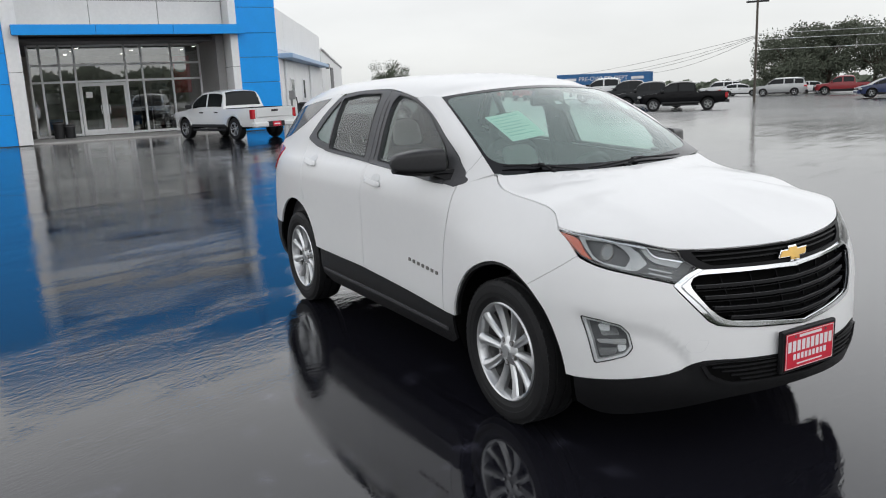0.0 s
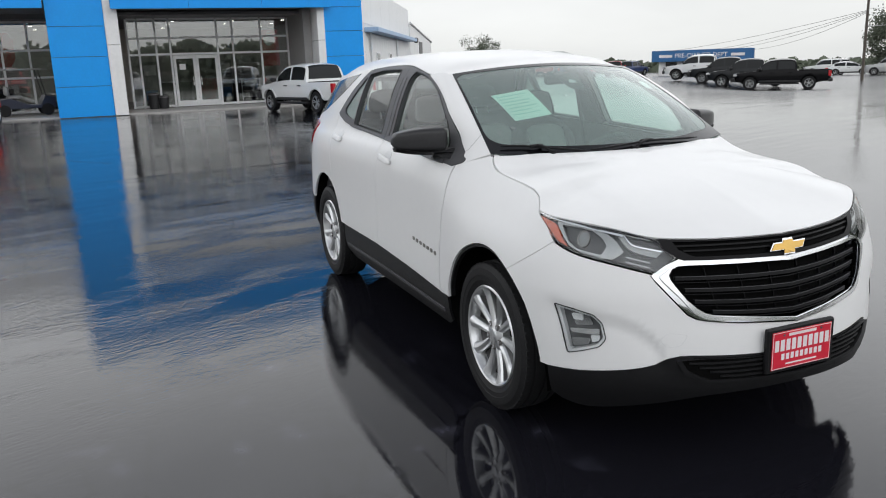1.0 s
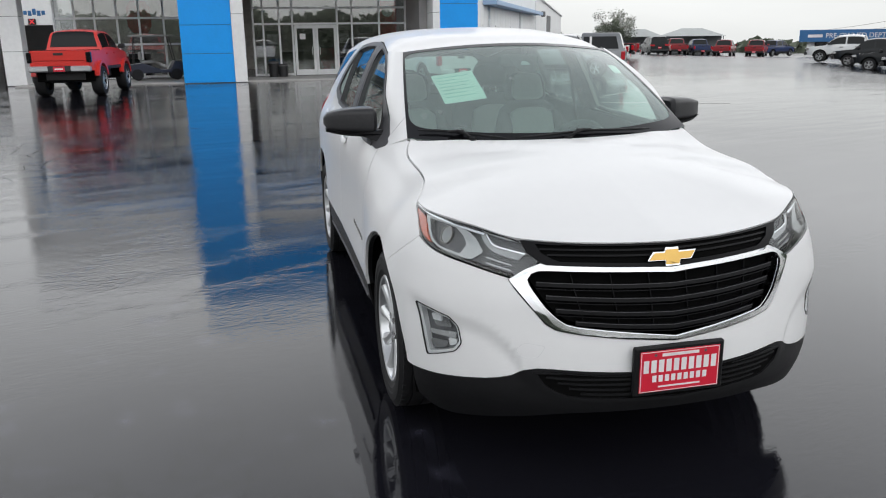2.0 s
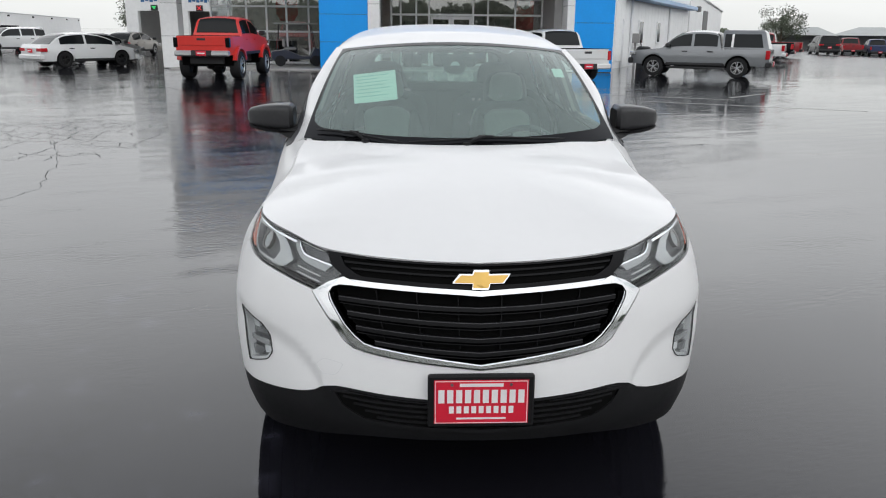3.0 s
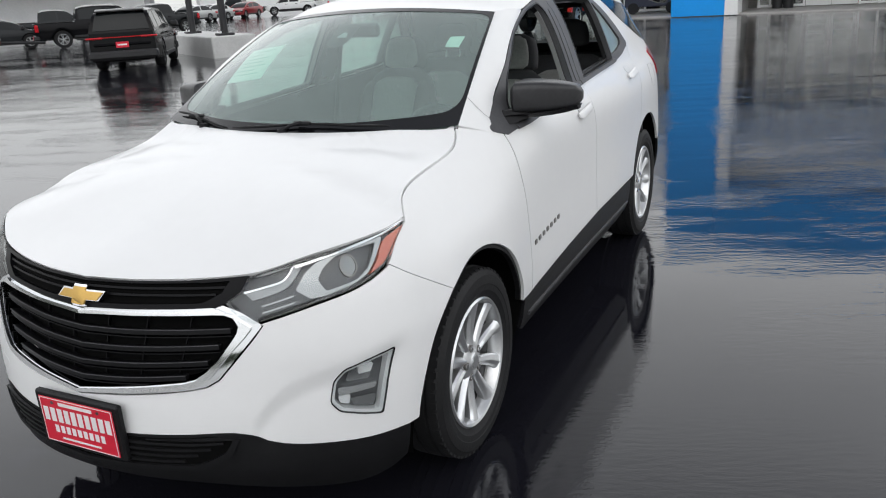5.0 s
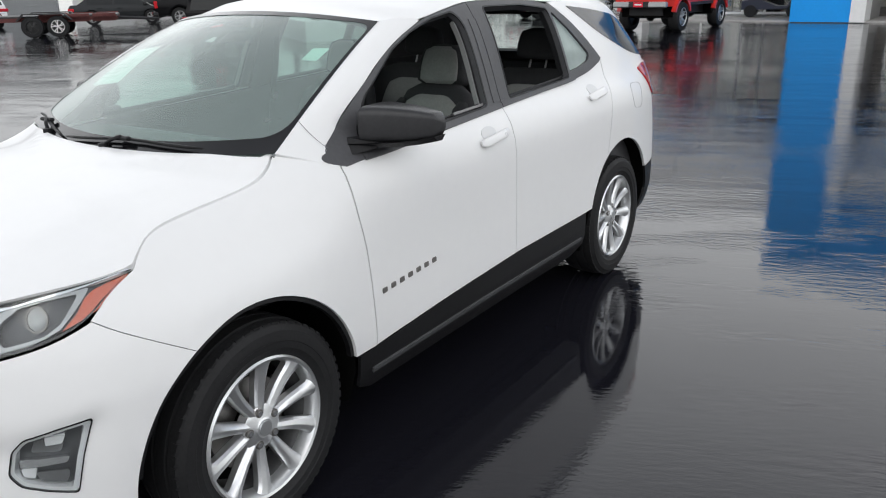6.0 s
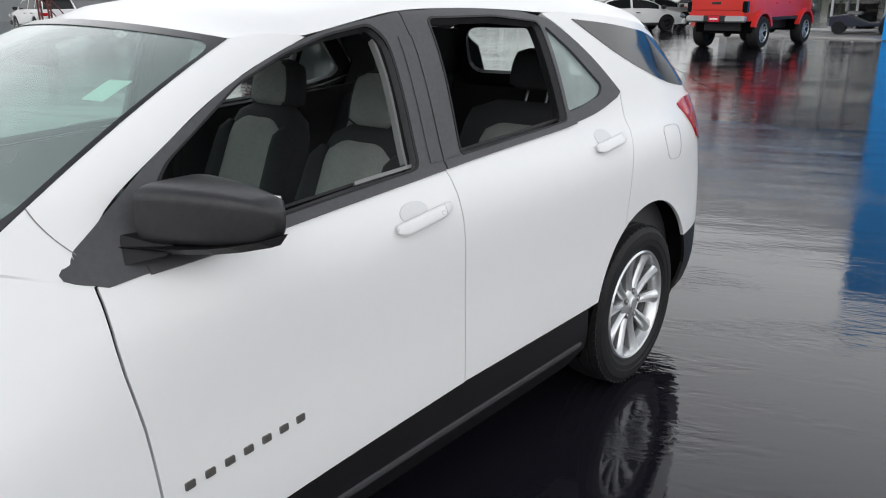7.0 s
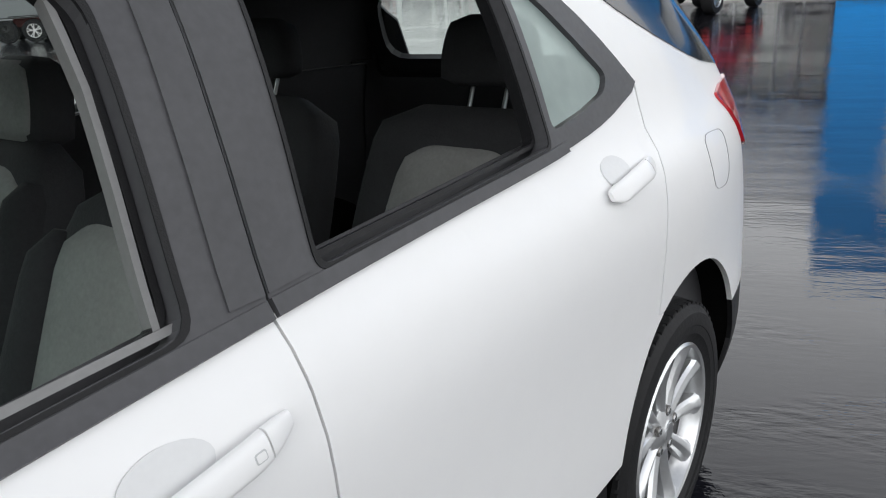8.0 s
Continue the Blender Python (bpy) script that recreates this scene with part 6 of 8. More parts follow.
def build_showroom():
    H = 9.2
    courses = [0.02, 1.13, 2.20, 3.28, 4.36, 5.44, 6.52, 7.6, 8.4, H]
    clad_pillar("pillar_blue_1", (-30.9, -3.80, 0), (-29.5, -1.88, H), M_BLUE, courses, "tall blue metal clad pillar")
    clad_pillar("pillar_white_1", (-30.8, -1.87, 0), (-29.45, -1.40, 6.4), M_WHITEWALL, [0.02, 2.6, 5.2, 6.4], "narrow white portal post")
    clad_pillar("pillar_white_2", (-30.8, 6.10, 0), (-29.4, 6.40, 6.4), M_WHITEWALL, [0.02, 2.6, 5.2, 6.4], "narrow white portal post")
    clad_pillar("pillar_blue_2", (-31.0, 6.41, 0), (-29.45, 8.02, H), M_BLUE, [0.02, 0.95, 1.95, 2.95, 3.9, 4.9, 5.9, 6.9, 7.9, H], "tall blue metal clad pillar")
    clad_pillar("pillar_white_3", (-31.6, -10.42, 0), (-30.8, -9.70, 7.4), M_WHITEWALL, [0.02, 1.30, 2.6, 3.9, 5.2, 7.4], "square white clad pillar")
    for nm, y0, y1, z0, z1 in (("canopy_1", -1.62, 6.62, 3.86, 4.22), ("canopy_2", -9.66, -3.84, 3.90, 4.28)):
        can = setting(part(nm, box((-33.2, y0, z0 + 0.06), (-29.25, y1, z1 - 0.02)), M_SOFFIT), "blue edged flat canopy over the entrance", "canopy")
        n = 3
        for k in range(n):
            a, b = y0 + (y1 - y0) * k / n, y0 + (y1 - y0) * (k + 1) / n
            part("fascia_panel", box((-29.26, a + 0.006, z0), (-29.10, b - 0.006, z1), 0.006), M_BLUE, can)
    # panelled wall over the entrance
    for nm, y0, y1, top in (("wall_upper_1", -1.38, 6.08, 6.4), ("wall_upper_2", -9.68, -3.82, 7.4)):
        w = rect_wall(nm, (-31.2, y0, 4.24), (-30.4, y1, top), M_SOFFIT, "silver metal panelled upper wall")
        cols = np.linspace(y0, y1, 4)
        for a, b in zip(cols, cols[1:]):
            for c, d in ((4.26, 5.20), (5.20, 6.30), (6.30, top)):
                if d - c > 0.3:
                    part("panel", box((-30.4, a + 0.012, c + 0.012), (-30.33, b - 0.012, d - 0.012), 0.006), M_SILVER, w)
    # blue beam of the portal
    w = rect_wall("wall_portal_beam", (-30.9, -1.86, 6.42), (-29.55, 6.39, H), M_SOFFIT, "blue metal clad beam across the entrance portal")
    cols = np.linspace(-1.86, 6.39, 5)
    for a, b in zip(cols, cols[1:]):
        for c, d in ((6.43, 7.8), (7.8, H)):
            part("panel", box((-29.55, a + 0.008, c + 0.008), (-29.48, b - 0.008, d - 0.008), 0.006), M_BLUE, w)
    # recess
    rect_wall("wall_recess_right", (-33.4, 5.75, 0), (-30.4, 6.08, 3.92), M_GREYWALL, "grey side wall of the entrance recess")
    rect_wall("wall_recess_left", (-33.4, -1.86, 0), (-30.9, -1.42, 3.92), M_GREYWALL, "grey side wall of the entrance recess")
    pav = setting(part("pavement", box((-36.0, -9.9, -0.05), (-29.75, 6.2, 0.055), 0.02), M_CONCRETE), "damp concrete pavement in front of the showroom", "pavement")
    # shop front of the entrance
    def shopfront(name, x, ys, zs, doors=None):
        f = setting(thing(name), "aluminium framed glass shop front", "window")
        for i, y in enumerate(ys):
            top = zs[-1]
            part("mullion", box((x - 0.05, y - 0.042, 0.06), (x + 0.05, y + 0.042, top), 0.005), M_FRAME, f)
        for z in zs:
            for a, b in zip(ys, ys[1:]):
                if doors and z == zs[0] and doors[0] - 0.1 <= (a + b) / 2 <= doors[1] + 0.1:
                    continue
                part("transom", box((x - 0.045, a + 0.037, z - 0.045), (x + 0.045, b - 0.037, z + 0.045), 0.005), M_FRAME, f)
        for z0, z1 in zip(zs, zs[1:]):
            for a, b in zip(ys, ys[1:]):
                g = part("pane", box((x - 0.008, a + 0.036, z0 + 0.04), (x + 0.008, b - 0.036, z1 - 0.04)), M_SHOPGLASS, f)
                g.visible_shadow = False
        return f
    shopfront("window_1", -33.3, [-1.02, -0.60, 0.09, 0.66, 2.62, 3.28, 4.50, 5.70], [0.12, 2.28, 2.95, 3.72], (0.66, 2.62))
    shopfront("window_2", -34.4, [-9.2, -8.4, -7.6, -6.7, -5.8, -4.8, -3.85], [0.12, 1.5, 2.6, 3.72])
    # double doors
    d = setting(thing("door_1"), "white framed double glass doors, closed", "door")
    for y0, y1 in ((0.72, 1.635), (1.645, 2.56)):
        leaf = new("door_leaf")
        leaf.parent = d
        for lo, hi in (((-33.27, y0, 0.08), (-33.20, y0 + 0.11, 2.22)), ((-33.27, y1 - 0.11, 0.08), (-33.20, y1, 2.22)), ((-33.265, y0 + 0.11, 2.08), (-33.205, y1 - 0.11, 2.22)), ((-33.265, y0 + 0.11, 0.08), (-33.205, y1 - 0.11, 0.32))):
            part("rail", box(lo, hi, 0.005), M_WHITEWALL, leaf)
        g = part("pane", box((-33.24, y0 + 0.11, 0.32), (-33.23, y1 - 0.11, 2.08)), M_SHOPGLASS, leaf)
        g.visible_shadow = False
        yy = y1 - 0.16 if y0 < 1 else y0 + 0.16
        part("handle", tube([(-33.17, yy, 0.95), (-33.14, yy, 1.0), (-33.14, yy, 1.25), (-33.17, yy, 1.30)], 0.014), M_FRAME, leaf)
    part("notice", box((-33.228, 0.95, 1.62), (-33.224, 1.20, 1.86)), M_PLATE_WHITE, d)
    # inside
    rect_wall("wall_inside_back", (-43.0, -10, 0), (-42.7, 8.0, 4.0), M_SHOPIN, "dim grey back wall of the showroom")
    rect_wall("wall_inside_end", (-42.7, 7.0, 0), (-33.4, 7.2, 4.0), M_SHOPIN, "dim grey end wall of the showroom")
    setting(part("floor", box((-42.7, -9.9, -0.02), (-33.35, 7.0, 0.07)), shader("grey_floor_tiles", (0.25, 0.25, 0.25), 0.25, 0, 0.1, 1)), "grey polished showroom floor", "floor")
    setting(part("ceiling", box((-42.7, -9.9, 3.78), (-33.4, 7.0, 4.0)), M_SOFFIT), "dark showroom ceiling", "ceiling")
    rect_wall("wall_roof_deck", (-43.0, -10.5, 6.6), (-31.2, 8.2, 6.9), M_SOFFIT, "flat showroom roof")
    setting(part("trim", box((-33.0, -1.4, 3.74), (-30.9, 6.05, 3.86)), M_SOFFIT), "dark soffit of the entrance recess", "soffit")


build_showroom()


def showroom_lamps():
    """Small round lamps in the showroom's ceiling, switched on."""
    m = bpy.data.materials.new("warm_lamp_glow")
    m.use_nodes = True
    p = m.node_tree.nodes["Principled BSDF"]
    p.inputs["Emission Color"].default_value, p.inputs["Emission Strength"].default_value = (1.0, 0.93, 0.82, 1), 8.0
    first = None
    for x in (-35.0, -37.5, -40.5):
        for y in (-7.6, -4.8, -2.0, 1.0, 3.6, 5.9):
            if first is None:
                first = thing("ceiling_lamp", pose(x, y, 3.78), "small round ceiling lamp, switched on", "lamp", "showroom ceiling lamps")
                part("housing", tube([(0, 0, -0.06), (0, 0, 0.0)], 0.10, 12), M_FRAME, first)
                part("diffuser", tube([(0, 0, -0.075), (0, 0, -0.061)], 0.075, 12), m, first)
            else:
                copy_thing(first, pose(x, y, 3.78))


showroom_lamps()


def stand_things():
    """Loose things in and before the showroom."""
    t = thing("display_rack", pose(-34.4, 4.10, 0.07), "tall white wire display rack with grey boxes", "rack")
    for y in (-0.4, 0.4):
        part("upright", box((-0.02, y - 0.02, 0), (0.02, y + 0.02, 1.9)), M_FRAME, t)
    for z in (0.25, 0.75, 1.25, 1.75):
        part("shelf", box((-0.2, -0.4, z), (0.2, 0.4, z + 0.03)), M_FRAME, t)
        part("carton", box((-0.15, -0.3, z + 0.03), (0.15, 0.25, z + 0.3)), M_LINER, t)
    t = thing("vending_cabinet", pose(-34.25, 2.30, 0.07), "red chest high cabinet seen through the glass", "cabinet")
    part("body", box((-0.3, -0.42, 0), (0.3, 0.42, 1.15), 0.02), M_RED, t)
    part("top", box((-0.32, -0.44, 1.15), (0.32, 0.44, 1.2), 0.01), M_SOFFIT, t)
    t = thing("banner", pose(-34.2, 5.05, 0.07), "red hanging banner with a pale round patch", "banner")
    part("cloth", box((-0.01, -0.42, 1.6), (0.01, 0.42, 3.2)), M_RED, t)
    part("cord", box((-0.01, -0.01, 3.2), (0.01, 0.01, 3.75)), M_FRAME, t)
    part("patch", disc(0.25, 0.012, 0.018, 24, pose(0, 0, 2.75) @ pose(0, 0, 0, 0, 0, -90)), M_PLATE_WHITE, t)
    t = thing("banner", pose(-35.3, -5.9, 0.07), "red hanging banner behind glass", "banner")
    part("cloth", prism([(-0.5, 2.2), (-0.5, 3.0), (-0.3, 3.3), (0.3, 3.3), (0.5, 3.0), (0.5, 2.2), (0.3, 1.9), (-0.3, 1.9)], -0.01, 0.01, "yz"), M_RED, t)
    part("cord", box((-0.01, -0.01, 3.3), (0.01, 0.01, 3.75)), M_FRAME, t)
    for x, y, w in ((-37.0, 0.9, 1.6), (-38.5, 4.2, 2.0), (-38.0, -6.8, 1.8)):
        t = thing("sales_desk", pose(x, y, 0.07), "dark sales desk with a pale top in the showroom", "desk")
        part("body", box((-0.35, -w / 2, 0), (0.35, w / 2, 0.98), 0.02), M_BLACKSTEEL, t)
        part("top", box((-0.42, -w / 2 - 0.06, 0.98), (0.42, w / 2 + 0.06, 1.04), 0.01), M_FRAME, t)
    for x, y in ((-35.4, -0.15), (-36.0, 3.2), (-36.5, -8.0)):
        t = thing("display_stand", pose(x, y, 0.07), "narrow grey display stand with posters behind glass", "display stand")
        part("panel", box((-0.04, -0.32, 0.1), (0.04, 0.32, 1.95), 0.01), M_GREYWALL, t)
        for k in range(3):
            part("poster", box((0.045, -0.26, 0.25 + 0.55 * k), (0.05, 0.26, 0.70 + 0.55 * k)), (M_SIGNBLUE, M_LINER, M_SILVER)[k], t)
        part("foot", box((-0.2, -0.3, 0), (0.2, 0.3, 0.1), 0.01), M_BLACKSTEEL, t)
    for y, h in ((-0.28, 0.62), (0.12, 0.50)):
        t = thing("litter_bin", pose(-32.6, y + 0.0, 0.055), "dark grey litter bin on the pavement", "bin")
        part("body", tube([(0, 0, 0), (0, 0, h), (0, 0, h + 0.04)], [0.19, 0.21, 0.17], 18), M_BLACKSTEEL, t)
        part("rim", tube([(0, 0, h - 0.05), (0, 0, h)], 0.225, 18), M_SOFFIT, t)
    # golf cart
    t = thing("golf_cart", pose(-32.7, -5.15, 0.055, 0, 0, 100), "dark blue golf cart with a roof, beside the glass", "golf cart")
    body = [(-1.1, 0.28), (-1.1, 0.62), (-0.5, 0.70), (0.2, 0.42), (0.55, 0.42), (0.75, 0.78), (1.1, 0.70), (1.15, 0.30)]
    part("body", prism(body, -0.55, 0.55, "xz", 0.03), shader("navy_paint", (0.02, 0.025, 0.05), 0.3, 0, 0.1, 3), t)
    part("seat", box((-0.55, -0.5, 0.68), (-0.05, 0.5, 0.80), 0.04), M_SEAT, t)
    part("backrest", box((-0.62, -0.5, 0.80), (-0.5, 0.5, 1.15), 0.04), M_SEAT, t)
    part("roof", box((-0.95, -0.56, 1.76), (0.75, 0.56, 1.82), 0.02), M_LINER, t)
    for x, x2 in ((-0.85, -0.75), (0.80, 0.60)):
        for y in (-0.5, 0.5):
            part("post", tube([(x, y, 0.6), (x2, y, 1.77)], 0.018, 6), M_BLACKSTEEL, t)
    for x in (-0.75, 0.78):
        for y in (-0.5, 0.5):
            part("wheel", disc(0.23, -0.1, 0.1, 20, pose(x, y, 0.23)), M_RUBBER, t)
    # big white-walled workshop along the side: x runs from its far end towards the showroom
    ang = math.degrees(math.atan2(-10.9, 22.0))
    m = pose(-54.5, 19.7, 0, 0, 0, ang)
    wall = setting(thing("wall_workshop", m), "white ribbed metal workshop wall with a blue grey eave", "wall")
    part("wall_core", box((0, -1.0, 0), (24.5, -0.10, 5.4)), M_WHITEWALL, wall)
    for k in range(24):
        part("wall_sheet", box((k + 0.02, -0.10, 0.3), (k + 0.98, -0.05, 3.05), 0.015), M_WHITEWALL, wall)
    for k in range(6):
        part("parapet_panel", box((4 * k + 0.015, -0.10, 3.5), (4 * k + 3.985, -0.05, 5.4), 0.01), M_SILVER, wall)
    part("eave", box((0.5, -0.09, 3.10), (22.2, 0.60, 3.32), 0.02), shader("eave_blue_grey", (0.36, 0.50, 0.70), 0.5, 0, 0.05, 1), wall)
    for x in (9.0, 20.8):
        part("downpipe", tube([(x, 0.02, 0.05), (x, 0.02, 3.1)], 0.07, 8), M_SILVER, wall)
    m2 = pose(-75.0, 30.0, 0, 0, 0, ang)
    w2 = setting(thing("wall_workshop_rear", m2), "white gabled end of the rear workshop", "wall")
    part("gable", prism([(0, 0), (0, 3.55), (23.0, 4.45), (23.0, 0)], -1.0, -0.1, "xz"), M_WHITEWALL, w2)
    part("roof_edge", tube([(-0.1, -0.05, 3.6), (23.0, -0.05, 4.5)], 0.09, 6), M_SILVER, w2)
    # flat dark panel: an open bay's inner shade painted on the wall
    part("opening_shade", box((12.0, -0.12, 0.3), (15.0, -0.05, 3.3)), M_SOFFIT, w2)
    part("wall_lamp", box((19.0, -0.1, 3.1), (19.6, 0.2, 3.5), 0.05), M_SOFFIT, w2)
    for x0, x1 in ((17.6, 18.8), (12.3, 13.3)):
        win = setting(thing("window_side", m), "small white framed window", "window")
        part("window_frame", box((x0, -0.04, 1.0), (x1, 0.02, 2.2), 0.01), M_FRAME, win)
        part("pane", box((x0 + 0.08, 0.0, 1.08), (x1 - 0.08, 0.026, 2.12)), M_CARPANE, win)
    dr = setting(thing("door_2", m), "white metal side door, closed", "door")
    part("leaf", box((21.4, -0.04, 0.02), (22.4, 0.01, 2.1), 0.01), M_WHITEWALL, dr)
    part("frame", box((21.3, -0.05, 0.0), (22.5, -0.02, 2.2)), M_SILVER, dr)
    ht = thing("air_hose_station", m @ pose(20.0, 0.25, 0), "grey air hose box with black hose on the wall", "hose reel")
    part("cabinet", box((-0.18, -0.28, 1.1), (0.18, 0.05, 1.55), 0.02), M_GREYWALL, ht)
    part("post", box((-0.05, -0.2, 0), (0.05, -0.1, 1.1)), M_GREYWALL, ht)
    part("hose", tube([(-0.1, 0.08, 1.2), (-0.35, 0.1, 0.9), (-0.3, 0.1, 0.35), (-0.6, 0.12, 0.04)], 0.03, 8), M_RUBBER, ht)
    bn = thing("waste_bin", m @ pose(22.6, 1.0, 0), "dark plastic waste bin by the wall", "bin")
    part("body", tube([(0, 0, 0), (0, 0, 0.85), (0, 0, 0.92)], [0.30, 0.34, 0.28], 16), M_BLACKSTEEL, bn)
    part("lid", tube([(0, 0, 0.92), (0, 0, 0.98)], [0.33, 0.2], 16), M_BLACKSTEEL, bn)


stand_things()


def build_far_buildings():
    # service drive
    w = setting(thing("wall_service_drive"), "white service building with two open bays", "building")
    x = -52.0
    for y0, y1, z0, z1 in ((-18.95, -18.17, 0, 6.2), (-18.17, -15.95, 2.70, 6.2), (-15.95, -14.90, 0, 6.2), (-14.90, -12.95, 2.70, 6.2), (-12.95, -8.0, 0, 6.2)):
        part("wall_panel", box((x - 0.5, y0, z0), (x, y1, z1)), M_WHITEWALL, w)
    part("bay_back", box((x - 9, -18.5, 0), (x - 8.6, -12.8, 6.2)), M_SOFFIT, w)
    part("bay_side", box((x - 8.6, -19.0, 0), (x - 0.5, -18.4, 6.2)), M_GREYWALL, w)
    part("bay_roof", box((x - 8.6, -19.0, 5.9), (x - 0.5, -8.0, 6.2)), M_GREYWALL, w)
    for y, col, nm in ((-17.05, (0.02, 0.5, 0.12), "green_signal"), (-14.1, (0.6, 0.02, 0.03), "red_signal")):
        lm = bpy.data.materials.new(nm)
        lm.use_nodes = True
        p = lm.node_tree.nodes["Principled BSDF"]
        p.inputs["Emission Color"].default_value, p.inputs["Emission Strength"].default_value = (*col, 1), 1.2
        p.inputs["Base Color"].default_value = (0.02, 0.02, 0.02, 1)
        box_ob = part("signal_box", box((x, y - 0.22, 2.72), (x + 0.1, y + 0.22, 3.08), 0.02), M_BLACKSTEEL, w)
        if "green" in nm:
            part("arrow", prism([(y - 0.15, 3.0), (y + 0.15, 3.0), (y, 2.78)], x + 0.1, x + 0.12, "yz"), lm, box_ob)
        else:
            for s in (-1, 1):
                part("cross_bar", box((0, -0.18, -0.03), (0.02, 0.18, 0.03), 0, pose(x + 0.1 + 0.004 * s, y, 2.90, s * 45)), lm, box_ob)
    for y0, y1 in ((-17.9, -16.2), (-14.8, -13.25)):
        for k in range(6):
            a = y0 + (y1 - y0) * k / 6
            part("sign_bar", box((x, a, 3.25 + 0.06 * (k % 2)), (x + 0.04, a + (y1 - y0) / 7.5, 3.55 + 0.12 * (k % 3 == 0)), 0.02), M_SIGNBLUE, w)
    # long white building
    b = thing("warehouse", label="long low white metal building with a gutter line", category="building")
    runs = [(-66.0, -59.5), (-134.0, -67.5), (-235.0, -94.0)]
    for k, ((xa, ya), (xb, yb)) in enumerate(zip(runs, runs[1:])):
        L = math.hypot(xb - xa, yb - ya)
        a = math.degrees(math.atan2(yb - ya, xb - xa))
        mm = pose(xa, ya, 0, 0, 0, a)
        part("wall", box((0, 0, 0), (L, 0.4, 4.15 - 0.25 * k), 0, mm), M_WHITEWALL, b)
        part("gutter", tube([mm @ Vector((0, -0.05, 4.2 - 0.25 * k)), mm @ Vector((L, -0.05, 4.2 - 0.25 * k))], 0.11, 6), M_SILVER, b)
        for q in np.linspace(8, L - 4, 5):
            part("wall_lamp", box((q, -0.3, 3.3), (q + 0.7, 0.0, 3.6), 0.05, mm), M_BLACKSTEEL, b)
    # ribbed grey sheds
    for name, c, ang, L, mat in (("shed", (-60.5, -61.0), -125, 26, M_RIBGREY), ("shed", (-38.0, -62.0), 155, 17, M_WHITEWALL), ("shed", (-29.1, -49.3), -52.4, 22, M_RIBGREY)):
        mm = pose(c[0], c[1], 0, 0, 0, ang)
        s = thing(name, mm, "ribbed metal shed with a plain wall" if mat is M_RIBGREY else "plain pale metal shed wall", "shed")
        part("wall", box((0, -0.4, 0), (L, -0.06, 4.6)), mat, s)
        part("roof", box((-0.2, -6, 4.6), (L + 0.2, 0.2, 4.8)), M_SILVER, s)
        if mat is M_WHITEWALL:
            continue
        rib = bmesh.new()
        for k in range(int(4.5 / 0.22)):
            add_box(rib, (0.0, -0.06, 0.22 * k + 0.02), (L, 0.0, 0.22 * k + 0.15))
        tagged(part("ribs", rib, mat, s), kind="stuff")
    # used-car office with its long blue sign
    az0, az1, R = 142.1, 135.7, 100.0
    p0 = np.array((2.94 + R * math.cos(radians(az0)), -2.8 + R * math.sin(radians(az0))))
    p1 = np.array((2.94 + R * math.cos(radians(az1)), -2.8 + R * math.sin(radians(az1))))
    L = float(np.linalg.norm(p1 - p0))
    a = math.degrees(math.atan2(*(p1 - p0)[::-1]))
    zb = dip(*((p0 + p1) / 2))
    mm = pose(p0[0], p0[1], zb, 0, 0, a)
    top = 1.6 + R * math.tan(radians(0.19)) - zb
    off = thing("sales_office", mm, "small white office under a long blue sign", "building")
    part("wall", box((0.8, 1.0, -1), (L - 0.5, 6.0, top - 1.2)), M_WHITEWALL, off)
    for k in range(5):
        part("window", box((1.6 + 1.9 * k, 0.95, 0.9), (2.9 + 1.9 * k, 1.0, 2.0)), M_GLASS_DARK, off)
    fas = part("sign_board", box((0, 0.2, top - 1.30), (L, 0.6, top), 0.03), M_SIGNBLUE, off)
    part("sign_side", box((L - 0.05, 0.4, top - 1.25), (L + 0.3, 6.0, top - 0.03)), M_SIGNBLUE, off)
    part("roof", box((0.2, 0.6, top - 1.2), (L, 6.4, top - 1.0)), M_SILVER, off)
    cu = bpy.data.curves.new("sign_text", "FONT")
    cu.body, cu.size, cu.extrude, cu.align_x, cu.align_y = "PRE-OWNED DEPT", 0.66, 0.02, "CENTER", "CENTER"
    tob = bpy.data.objects.new("tmp_text", cu)
    me = bpy.data.meshes.new_from_object(tob)
    bpy.data.objects.remove(tob)
    me.materials.append(M_PLATE_WHITE)
    tx = new("sign_lettering", me)
    tx.parent = off
    tx.matrix_local = pose(L * 0.50, 0.19, top - 0.65, 90, 0, 0) @ Matrix.Diagonal((1.05, 1.1, 1, 1))
    for c in (L * 0.145, L * 0.865):
        part("print_bar", box((c - 0.75, 0.17, top - 0.82), (c + 0.75, 0.20, top - 0.50)), M_PLATE_WHITE, off)
    # carports
    for az, R, w, lab in ((149.75, 104.0, 7.2, "open sided carport with a pale hipped roof"), (153.3, 112.0, 6.2, "open sided carport with a pale flat roof")):
        x, y = 3.3 + R * math.cos(radians(az)), -0.9 + R * math.sin(radians(az))
        g = dip(x, y)
        eave = 1.6 + R * math.tan(radians(-0.09)) - g
        c = thing("carport", pose(x, y, g, 0, 0, az - 90), lab, "carport")
        rise = R * math.tan(radians(0.5 if w > 5 else 0.28))
        part("roof", loft([[(-w / 2 - 0.3, -3, eave), (w / 2 + 0.3, -3, eave), (w / 2 + 0.3, 3, eave), (-w / 2 - 0.3, 3, eave)], [(-w / 6, -0.5, eave + rise), (w / 6, -0.5, eave + rise), (w / 6, 0.5, eave + rise), (-w / 6, 0.5, eave + rise)]]), M_ROOFTIN, c)
